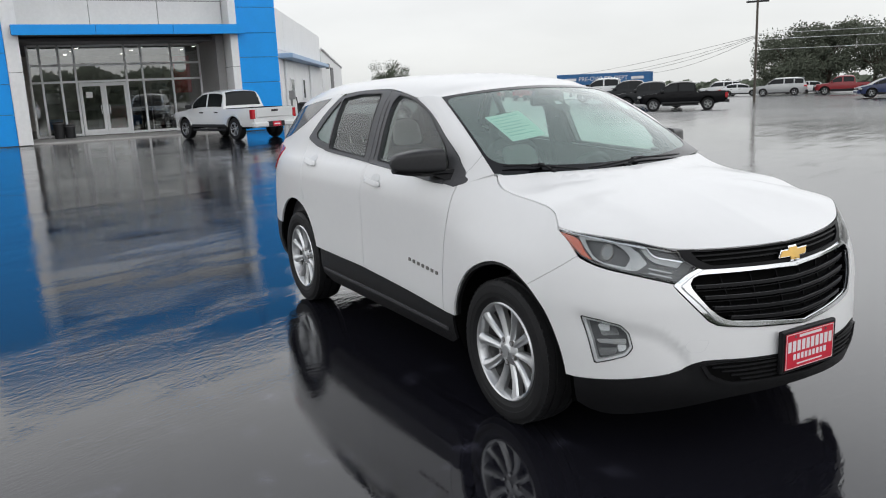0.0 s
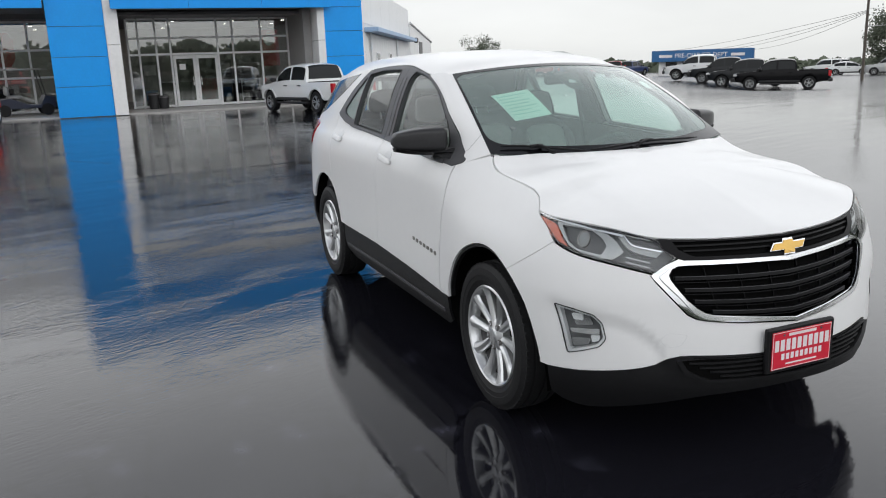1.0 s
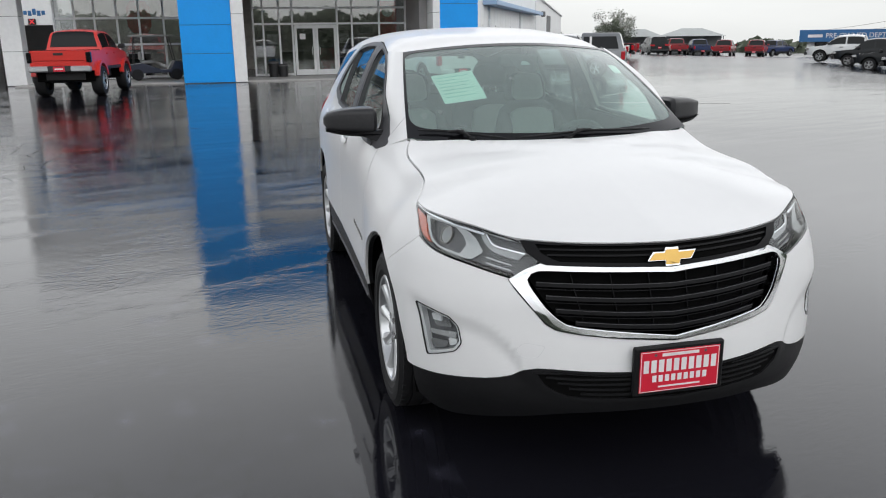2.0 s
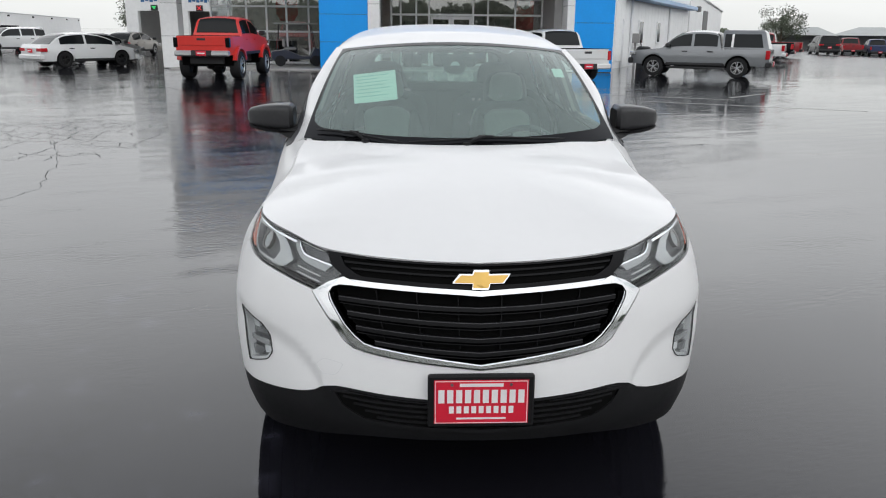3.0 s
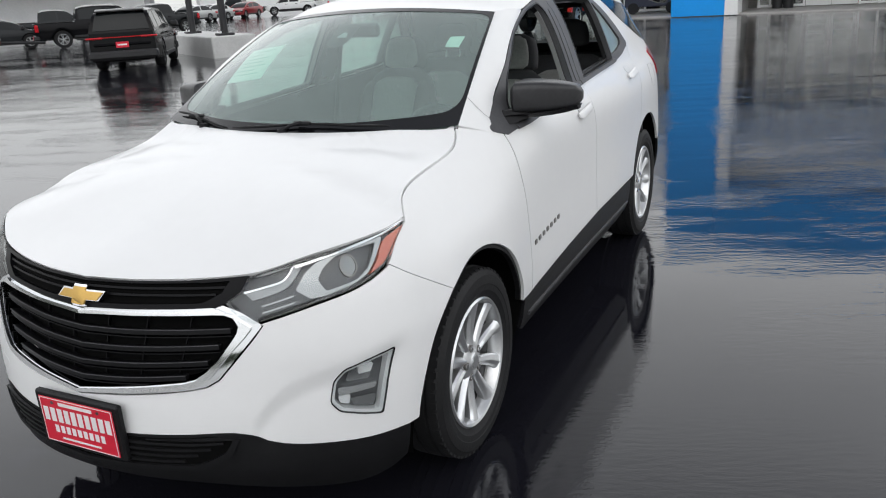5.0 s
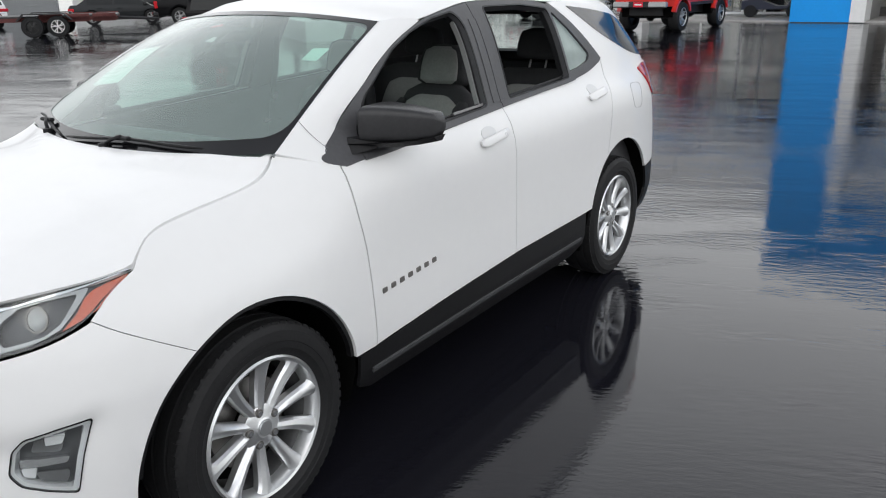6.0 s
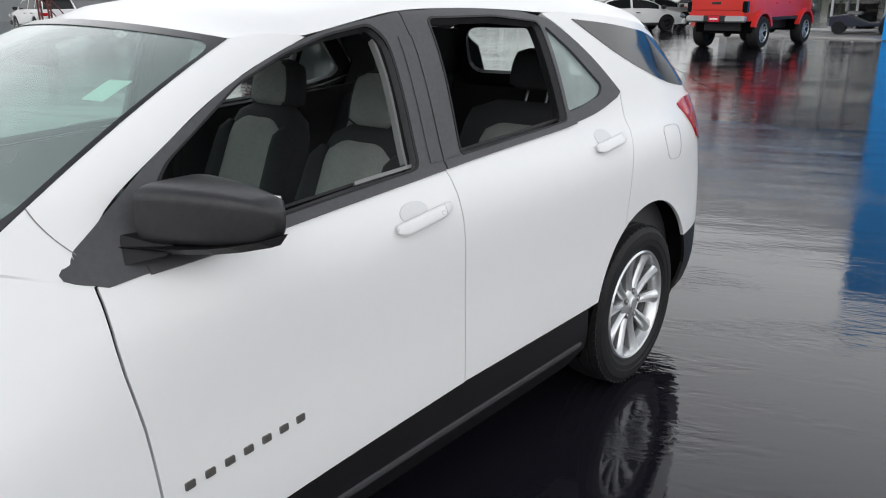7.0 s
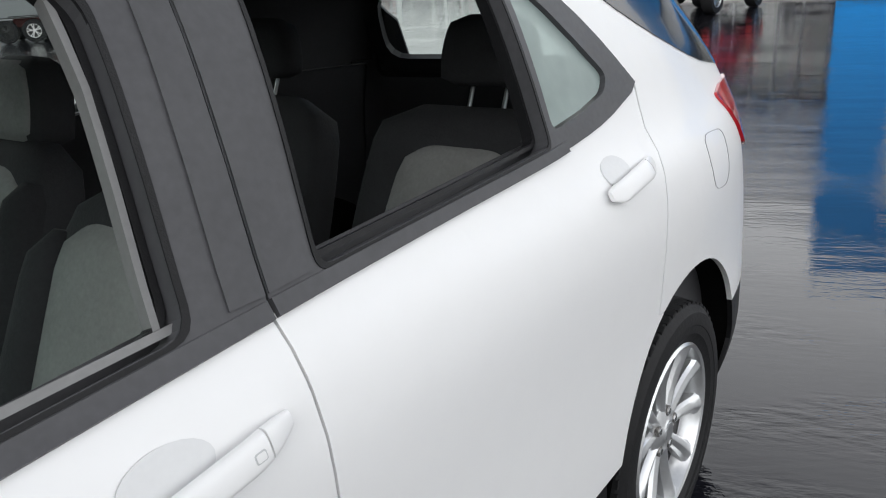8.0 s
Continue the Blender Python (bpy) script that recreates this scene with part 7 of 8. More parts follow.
        for q in (-w / 2, -w / 6, w / 6, w / 2):
            part("post", box((q - 0.05, -2.8, -0.3), (q + 0.05, -2.70, eave)), M_RIBGREY, c)
        part("back_wall", box((-w / 2, 2.5, -0.3), (w / 2, 2.7, eave)), M_RIBGREY, c)


build_far_buildings()


def build_posts():
    # concrete island with two lamp posts
    isl_m = pose(-16.2, -14.4, 0, 0, 0, -122.7)
    setting(part("kerb_island", box((0.32, -1.35, -0.1), (7.5, 0, 0.62), 0.03, isl_m), M_PALECONC), "raised pale concrete block carrying lamp posts", "island")
    for x in (0.95, 4.6):
        p = thing("lamp_post", isl_m @ pose(x, -0.62, 0.62), "dark steel lamp post bolted to concrete", "lamp post")
        part("base_plate", box((-0.24, -0.24, 0), (0.24, 0.24, 0.07), 0.02), M_BLACKSTEEL, p)
        part("shaft", tube([(0, 0, 0.07), (0, 0, 8.5)], [0.11, 0.09], 10), M_BLACKSTEEL, p)
        for q in (-1, 1):
            part("bolt", tube([(0.17 * q, 0.17, 0.07), (0.17 * q, 0.17, 0.13)], 0.025, 6), M_FRAME, p)
        for q in (-0.55, 0.55):
            part("lamp_head", box((q - 0.4, -0.2, 8.4), (q + 0.4, 0.2, 8.55), 0.03), M_BLACKSTEEL, p)
    # power pole and its lines
    bx, by = -36.1, 45.4
    g = dip(bx, by)
    p = thing("utility_pole", pose(bx, by, g), "tall wooden power pole with crossarm", "power pole")
    part("shaft", tube([(0, 0, -0.3), (0, 0, 6.45 - g)], [0.10, 0.075], 10), shader("grey_pole_wood", (0.10, 0.085, 0.07), 0.8, 0, 0.2, 8), p)
    part("crossarm", box((-0.75, -0.05, 6.2 - g), (0.75, 0.05, 6.33 - g), 0, pose(0, 0, 0, 0, 0, 38)), M_BLACKSTEEL, p)
    for q in (-0.6, 0.6):
        part("insulator", tube([(q * 0.79, q * 0.62, 6.33 - g), (q * 0.79, q * 0.62, 6.5 - g)], 0.05, 8), M_FRAME, p)
    pole = Vector((bx, by, 0))
    for k, (end, z0, z1, sag) in enumerate((((-75, 60), 3.95, 1.8, 0.4), ((-72, 63), 3.9, 1.8, 0.6), ((-71, 64), 3.85, 1.8, 0.8), ((-69, 66), 3.80, 1.7, 1.0), ((20, 90), 4.05, 4.6, 0.35), ((20, 90), 3.65, 4.1, 0.35), ((20, 90), 2.95, 3.3, 0.35))):
        pts = []
        for t in np.linspace(0, 1, 14):
            pts.append((bx + (end[0] - bx) * t, by + (end[1] - by) * t, z0 + (z1 - z0) * t - 4 * sag * t * (1 - t) * 0.6))
        # last three cables take pale silver: the light on them put into colour
        tagged(part("cable", tube(pts, 0.014, 5), M_BLACKSTEEL if k < 4 else M_SILVER), "thin overhead power cable against the sky", "cable", "overhead cables")


build_posts()

# ---- parked vehicles ----
PAINT = {
    "white": shader("white_paint", (0.72, 0.73, 0.73), 0.25, 0, 0.02, 2, coat=0.8),
    "red": shader("bright_red_paint", (0.64, 0.030, 0.022), 0.3, 0, 0.04, 2, coat=0.25),
    "darkred": shader("dark_red_paint", (0.27, 0.012, 0.018), 0.3, 0, 0.04, 2, coat=0.25),
    "grey": shader("grey_paint", (0.20, 0.21, 0.22), 0.28, 0.3, 0.04, 2, coat=0.8),
    "silver": shader("silver_paint", (0.42, 0.43, 0.43), 0.28, 0.4, 0.04, 2, coat=0.8),
    "black": shader("black_paint", (0.004, 0.004, 0.005), 0.18, 0, 0.1, 2, coat=0.05, spec=0.12),
    "darkgrey": shader("dark_grey_paint", (0.016, 0.018, 0.020), 0.22, 0.1, 0.06, 2, coat=0.1, spec=0.2),
    "blue": shader("dark_blue_paint", (0.015, 0.030, 0.10), 0.28, 0, 0.06, 2, coat=0.25),
    "beige": shader("beige_paint", (0.30, 0.28, 0.25), 0.28, 0.3, 0.05, 2, coat=0.8),
}
M_CARGLASS = shader("dark_car_glass", (0.010, 0.012, 0.013), 0.05, 0, 0.1, 3, spec=0.22)
M_WHEELSILVER = shader("wheel_silver", (0.55, 0.56, 0.57), 0.3, 0.7, 0.08, 10)
M_WHEELBLACK = shader("wheel_black", (0.02, 0.02, 0.021), 0.35, 0.2, 0.1, 10)


def vehicle_wheel(parent, x, y, r, width, rim_mat):
    w = new("wheel")
    w.parent = parent
    s = 1 if y > 0 else -1
    w.matrix_local = pose(x, y, r, 0, 0, 0 if s > 0 else 180)
    h = width / 2
    part("tyre", lathe([(0.60 * r, -h), (0.93 * r, -h), (r, -0.7 * h), (r, 0.7 * h), (0.93 * r, h), (0.62 * r, h)], 28), M_RUBBER, w, smooth=40)
    part("rim", lathe([(0.62 * r, 0.95 * h), (0.58 * r, 0.9 * h), (0.55 * r, 0.2 * h), (0.12 * r, 0.35 * h), (0.0001, 0.45 * h), (0.0001, -0.5 * h), (0.6 * r, -0.5 * h)], 28, False), M_WHEELBLACK, w, smooth=40)
    part("rim_lip", lathe([(0.635 * r, 0.97 * h), (0.60 * r, 0.99 * h), (0.575 * r, 0.90 * h), (0.585 * r, 0.6 * h), (0.635 * r, 0.6 * h)], 28), rim_mat, w, smooth=40)
    for k in range(5):
        for e in (-0.20, 0.20):  # paired spokes
            a = radians(72 * k + 10)
            rings = []
            for q, hw, sp in ((0.10, 0.040, 0.4), (0.35, 0.036, 0.8), (0.59, 0.050, 1.0)):
                c, d = Vector((math.cos(a + e * sp), 0, math.sin(a + e * sp))), Vector((-math.sin(a + e * sp), 0, math.cos(a + e * sp)))
                y0, y1 = 0.40 * h, (0.72 + 0.18 * q) * h
                rings.append([c * q * r + d * hw * r * g + Vector((0, yy, 0)) for g, yy in ((-1, y0), (1, y0), (0.7, y1), (-0.7, y1))])
            part("spoke", loft(rings), rim_mat, w)
    part("hub_cap", lathe([(0.0001, 0.80 * h), (0.09 * r, 0.78 * h), (0.13 * r, 0.70 * h), (0.13 * r, 0.4 * h), (0.0001, 0.4 * h)], 14), rim_mat, w, smooth=40)


def vehicle(name, kind, paint, m, label, category, group="", length=4.6, width=1.82, height=1.66, base=2.7, r=0.34, lift=0.0, rim=None, canopy=False, rear_plate=True):
    """A parked vehicle: +x is forward, the middle between its axles over the origin."""
    t = thing(name, m, label, category, group)
    col = PAINT[paint]
    rim = rim or M_WHEELSILVER
    hb = base / 2
    W = width / 2
    fo = (length - base) * 0.46
    x1, x0 = hb + fo, hb + fo - length
    zb, belt = (0.44 if kind == "pickup" else 0.27) + lift, (0.62 if kind != "sedan" else 0.63) * height + lift * 0.4
    if kind == "pickup":
        belt = 0.62 * (height - lift) + lift
    top = height
    ar = r + (0.085 if kind == "pickup" else 0.06)

    def archpts(cx, up):
        zc = r
        a = math.acos(max(-1, min(1, -(zb - zc) / ar))) if abs((zb - zc) / ar) < 1 else math.pi / 2
        th = math.asin(max(-1, min(1, (zb - zc) / ar)))
        return [(cx + ar * math.cos(q), zc + ar * math.sin(q)) for q in np.linspace(math.pi - th, th, 9)]
    hoodz = belt - (0.06 if kind == "pickup" else 0.10)
    lower = [(x0, zb + 0.15), (x0 + 0.05, zb)] + archpts(-hb, 1) + archpts(hb, 1) + [(x1 - 0.10, zb + 0.02), (x1, zb + 0.20), (x1 - 0.02, hoodz - 0.20), (x1 - 0.14, hoodz - 0.06)]
    if kind == "pickup":
        cab1, cab0 = hb - 0.30, -hb + 0.62
        roof1, roof0 = cab1 - 0.75, cab0 + 0.16
        lower += [(cab1 + 0.12, hoodz + 0.03), (cab1, belt), (cab0 - 0.02, belt), (cab0 - 0.06, belt - 0.02), (x0, belt + 0.0)]
    elif kind == "suv":
        cab1, cab0 = hb - 0.30, x0 + 0.12
        roof1, roof0 = cab1 - 0.70, x0 + 0.38
        lower += [(cab1 + 0.10, hoodz + 0.05), (cab1, belt), (x0 + 0.04, belt)]
    else:
        cab1, cab0 = hb - 0.02, x0 + 0.34
        roof1, roof0 = cab1 - 1.02, cab0 + 0.86
        lower += [(cab1 + 0.10, hoodz + 0.06), (cab1, belt), (cab0, belt + 0.05), (x0 + 0.10, belt + 0.05), (x0 + 0.0, belt - 0.10)]
    bm = prism(lower, -W, W, "xz")
    for k, vals in ((2, np.linspace(zb + 0.12, belt - 0.05, 5)), (0, (x0 + 0.10, x0 + 0.28, x0 + 0.6, x1 - 0.6, x1 - 0.32, x1 - 0.14))):
        for c in vals:
            co, no = Vector((0, 0, 0)), Vector((0, 0, 0))
            co[k], no[k] = c, 1
            bmesh.ops.bisect_plane(bm, geom=bm.verts[:] + bm.edges[:] + bm.faces[:], dist=1e-4, plane_co=co, plane_no=no)
    zm = zb + 0.45 * (belt - zb)
    for v in bm.verts:
        x, z = v.co.x, v.co.z
        f = 1 - 0.045 * abs((z - zm) / (belt - zm)) ** 2.2
        f *= 1 - 0.16 * max(0, (x - x1 + 0.6) / 0.6) ** 2.4 - 0.08 * max(0, (x0 + 0.6 - x) / 0.6) ** 2.4
        v.co.y *= f
        v.co.x += -0.10 * max(0, (x - x1 + 0.3) / 0.3) * (abs(v.co.y) / W) ** 2
    part("body", bm, col, t, smooth=32)
    part("underside", box((x0 + 0.45, -W + 0.34, min(zb, r + 0.1) - 0.05), (x1 - 0.4, W - 0.34, zb + 0.08)), M_BLACKSTEEL, t)
    # near-black blocks put the shade inside the arches into colour
    for cx in (-hb, hb):
        part("arch_shade_block", box((cx - ar + 0.02, -W + 0.06, r), (cx + ar - 0.02, W - 0.06, r + ar - 0.03)), M_DARK, t)
    wb, wr = W * 0.93, W * 0.75
    line = spline([(cab0, belt + 0.0), (roof0 - 0.25 * (roof0 - cab0), belt + 0.80 * (top - belt)), (roof0 + 0.12, top - 0.035), ((roof0 + roof1) / 2, top), (roof1 - 0.05, top - 0.045), (roof1 + 0.40 * (cab1 - roof1), belt + 0.66 * (top - belt)), (cab1, belt)])

    def shell_pt(x, q):
        """Left side of the cabin: q 0 at the belt, 1 at the roof's edge, 2 on the middle line."""
        zr = float(line(x))
        h = max(zr - belt, 0.0)
        ze = belt + h * 0.90
        ye = wb + (wr - wb) * (h / (top - belt)) ** 1.1
        if q <= 1:
            return Vector((x, wb + (ye - wb) * q ** 1.15, belt - 0.02 + (ze - belt + 0.02) * q))
        s = 2 - q
        return Vector((x, ye * s, ze + (zr - ze) * (1 - s ** 2.6)))
    qs = [0, 0.35, 0.7, 1, 1.08, 1.2, 1.45, 1.75, 2.0]
    secs = []
    for x in np.linspace(cab0, cab1, 23):
        left = [shell_pt(x, q) for q in qs]
        secs.append(left + [Vector((p.x, -p.y, p.z)) for p in left[-2::-1]])
    part("cabin", loft(secs, closed=False, cap=False), col, t, smooth=40)
    z0, z1 = belt + 0.05, top - 0.13

    def edge(z, front):
        xs = np.linspace((roof0 + roof1) / 2, cab1 if front else cab0, 60)
        ok = [x for x in xs if belt + (float(line(x)) - belt) * 0.90 >= z]
        return ok[-1] if ok else xs[0]

    def pane(name, xa, xb, sd, ql=0.16, qh=0.90, n=9):
        rows = []
        for x in np.linspace(xa, xb, n):
            lo, hi = shell_pt(x, ql), shell_pt(x, qh)
            rows.append([Vector((p.x, sd * (p.y + o), p.z)) for p, o in ((lo, 0.012), (hi, 0.012), (hi, -0.01), (lo, -0.01))])
        return part(name, loft(rows), M_CARGLASS, t)
    lo_f, lo_b = edge(belt + 0.16, 1), edge(belt + 0.16, 0)
    mid = (lo_f + lo_b) / 2 + (0.22 if kind == "suv" else 0.04)
    for sd in (1, -1):
        pane("side_window", lo_f - 0.05, mid + 0.05, sd)
        if kind == "suv":
            pane("side_window", mid - 0.05, mid - 0.85, sd)
            pane("side_window", mid - 0.93, lo_b + 0.12, sd)
        else:
            pane("side_window", mid - 0.05, lo_b + (0.10 if kind == "pickup" else 0.24), sd)
        for hx in (mid + 0.16, mid - 0.75):
            part("door_handle", box((hx, sd * W - 0.01 if sd > 0 else -W - 0.02, belt - 0.14), (hx + 0.20, sd * W + 0.02 if sd > 0 else -W + 0.01, belt - 0.10)), M_BLACKSTEEL if paint in ("white", "grey") else col, t)
        part("door_mirror", box((cab1 - 0.30, min(sd * W, sd * (W + 0.20)), belt + 0.02), (cab1 - 0.14, max(sd * W, sd * (W + 0.20)), belt + 0.17), 0.03), M_BLACKSTEEL if paint != "darkred" else col, t)
        lampw = 0.34
        part("headlamp", box((x1 - 0.24, min(sd * (W - lampw), sd * (W + 0.008)), hoodz - 0.22), (x1 - 0.02 + 0.012, max(sd * (W - lampw), sd * (W + 0.008)), hoodz - 0.10), 0.02), M_LENSWHITE, t)
        if kind == "pickup":
            part("tail_lamp", box((x0 - 0.012, min(sd * (W - 0.14), sd * (W + 0.010)), belt - 0.36), (x0 + 0.14, max(sd * (W - 0.14), sd * (W + 0.010)), belt - 0.05), 0.02), M_GLOSSBLACK if lift > 0.2 else M_REDLENS, t)
        else:
            part("tail_lamp", box((x0 - 0.012, min(sd * (W - 0.42), sd * (W + 0.010)), belt - (0.15 if paint == "black" else 0.24)), (x0 + 0.26, max(sd * (W - 0.42), sd * (W + 0.010)), belt - 0.10), 0.02), M_REDLENS, t)
        part("sill", box((-hb + ar, min(sd * (W - 0.05), sd * (W + 0.012)), zb - 0.01), (hb - ar, max(sd * (W - 0.05), sd * (W + 0.012)), zb + 0.09), 0.01), M_BLACKSTEEL, t)
    if kind == "suv":
        part("spoiler", prism([(roof0 + 0.10, top - 0.055), (roof0 + 0.05, top - 0.005), (roof0 - 0.16, top - 0.055), (roof0 - 0.17, top - 0.085), (roof0 - 0.02, top - 0.085)], -W * 0.68, W * 0.68, "xz", 0.008), col, t, smooth=40)
        part("tailgate_ledge", box((x0 - 0.035, -W + 0.18, belt - 0.33), (x0 + 0.06, W - 0.18, belt - 0.26), 0.02), col, t)
    if kind == "suv" and paint == "black":
        part("tail_lamp_line", box((x0 - 0.014, -W + 0.40, belt - 0.125), (x0 + 0.02, W - 0.40, belt - 0.105)), M_REDLENS, t)
        part("rear_valance", box((x0 - 0.03, -W + 0.10, zb + 0.02), (x0 + 0.05, W - 0.10, zb + 0.22), 0.03), M_BLACKSTEEL, t)
    # windscreen and back window
    def cross(xa, xb, q0=1.13):
        rows = []
        for x in np.linspace(xa, xb, 8):
            ring = []
            for q in (q0, 1.45, 1.75, 2.0):
                ring.append(shell_pt(x, q))
            row = ring + [Vector((p.x, -p.y, p.z)) for p in ring[-2::-1]]
            up = Vector((0.012 if x > 0 else -0.012, 0, 0.010))
            rows.append([p + up for p in row] + [p - up for p in row[::-1]])
        return loft(rows)
    part("windscreen", cross(cab1 - 0.03, roof1 - 0.02), M_CARGLASS, t)
    part("back_window", cross(cab0 + 0.02, roof0 + 0.02), M_CARGLASS, t)

    def face_pt(x, z, sd, proud=0.012):
        q = (z - belt) / (top - 0.10 - belt)
        return (x, sd * (wb + (wr - wb) * q + proud), z)
    part("grille", box((x1 - 0.06, -W + 0.36, hoodz - 0.42), (x1 + 0.012, W - 0.36, hoodz - 0.10), 0.02), M_BLACKSTEEL, t)
    part("front_bumper", box((x1 - 0.14, -W + 0.02, zb + 0.02), (x1 + 0.05, W - 0.02, zb + 0.24), 0.04), M_BLACKSTEEL if kind != "sedan" else col, t)
    bump_mat = M_SATIN if kind == "pickup" and paint == "red" else (col if paint == "white" else M_BLACKSTEEL)
    part("rear_bumper", box((x0 - 0.10, -W + 0.02, zb + (-0.03 if kind == "pickup" else 0.06)), (x0 + 0.14, W - 0.02, zb + (0.15 if kind == "pickup" else 0.26)), 0.04), bump_mat, t)
    if kind == "pickup":
        part("bumper_step", box((x0 - 0.105, -0.34, zb - 0.02), (x0 + 0.1, 0.34, zb + 0.155), 0.02), M_BLACKSTEEL, t)
        gate = part("tailgate", box((x0 - 0.025, -W + 0.16, zb + 0.30), (x0 + 0.02, W - 0.16, belt - 0.005), 0.015), col, t)
        part("tailgate_handle", box((x0 - 0.035, -0.14, belt - 0.14), (x0 - 0.02, 0.14, belt - 0.07), 0.006), M_BLACKSTEEL, gate)
        # near-black sheet at rail height: shade of the open bed as colour
        part("bed_shade_sheet", box((x0 + 0.06, -W + 0.10, belt - 0.02), (cab0 - 0.10, W - 0.10, belt + 0.006)), M_DARK, t)
        if canopy:
            c = loft([[(x0 + 0.05, -wb, belt), (cab0 - 0.05, -wb, belt), (cab0 - 0.05, wb, belt), (x0 + 0.05, wb, belt)],
                      [(x0 + 0.22, -wr, top - 0.06), (cab0 - 0.02, -wr, top - 0.06), (cab0 - 0.02, wr, top - 0.06), (x0 + 0.22, wr, top - 0.06)],
                      [(x0 + 0.30, -wr * 0.85, top + 0.01), (cab0 - 0.05, -wr * 0.85, top + 0.01), (cab0 - 0.05, wr * 0.85, top + 0.01), (x0 + 0.30, wr * 0.85, top + 0.01)]])
            shell = part("canopy", c, col, t, smooth=50)
            for sd in (1, -1):
                for a, b, mt, nm in ((x0 + 0.24, cab0 - 0.10, M_CARGLASS, "canopy_window"), (cab0 - 0.42, cab0 - 0.34, M_PLATE_WHITE, "canopy_stripe")):
                    pr = 0.012 if nm == "canopy_window" else 0.020
                    quad = [face_pt(a, z0, sd, pr), face_pt(b, z0, sd, pr), face_pt(b, z1, sd, pr), face_pt(a + (0.12 if b - a > 0.5 else 0), z1, sd, pr)]
                    part(nm, loft([quad, [(p[0], p[1] - sd * 0.03, p[2]) for p in quad]]), mt, shell)
    if rear_plate:
        zp = zb + (0.01 if kind == "pickup" else 0.36)
        xp = x0 - (0.115 if kind == "pickup" else 0.03)
        pl = part("plate", box((xp - 0.01, -0.16, zp - 0.02), (xp + 0.02, 0.16, zp + 0.13)), M_PLATE_RED, t)
        part("print_bar", box((xp - 0.014, -0.12, zp + 0.035), (xp - 0.009, 0.12, zp + 0.075)), M_PLATE_WHITE, pl)
    tw = 0.24 if lift < 0.2 else 0.32
    for cx in (-hb, hb):
        for sd in (1, -1):
            vehicle_wheel(t, cx, sd * (W - tw / 2 - 0.01 + (0.10 if lift > 0.2 else 0)), r, tw, rim)
    if lift > 0.2:
        for cx in (-hb, hb):
            part("axle", tube([(cx, -W + 0.1, r), (cx, W - 0.1, r)], 0.06, 10), M_BLACKSTEEL, t)
            part("differential", tube([(cx - 0.16, 0.1, r), (cx, 0.1, r), (cx + 0.16, 0.1, r)], [0.05, 0.16, 0.05], 10), M_BLACKSTEEL, t)
    if kind == "pickup":
        wide, proud = (0.09, 0.09) if lift > 0.2 else (0.055, 0.022)
        for sd in (1, -1):
            for cx in (-hb, hb):
                fl = [(cx + (ar + q) * math.cos(a), r + (ar + q) * math.sin(a)) for q, rng in ((-0.004, np.linspace(0.28, 2.86, 14)), (wide, np.linspace(2.86, 0.28, 14))) for a in rng]
                part("arch_flare", prism(fl, min(sd * (W - 0.05), sd * (W + proud)), max(sd * (W - 0.05), sd * (W + proud)), "xz"), col, t)
        if lift < 0.2:
            for sd in (1, -1):
                part("step_bar", tube([(-hb + ar + 0.05, sd * (W - 0.04), zb - 0.10), (hb - ar - 0.05, sd * (W - 0.04), zb - 0.10)], 0.045, 8), M_BLACKSTEEL, t)
    return t


def at_wheels(x, y, ang, base, half, side, axle):
    """The pose of a vehicle from one wheel's place: side 1 left, -1 right; axle 1 front, -1 rear."""
    c, s = math.cos(radians(ang)), math.sin(radians(ang))
    dx, dy = axle * base / 2, side * half
    return pose(x - c * dx + s * dy, y - s * dx - c * dy, dip(x, y), 0, 0, ang)


PK = dict(length=5.05, width=1.80, height=1.70, base=3.05, r=0.365)


def far(az, R, eye=(2.94, -2.8)):
    return eye[0] + R * math.cos(radians(az)), eye[1] + R * math.sin(radians(az))


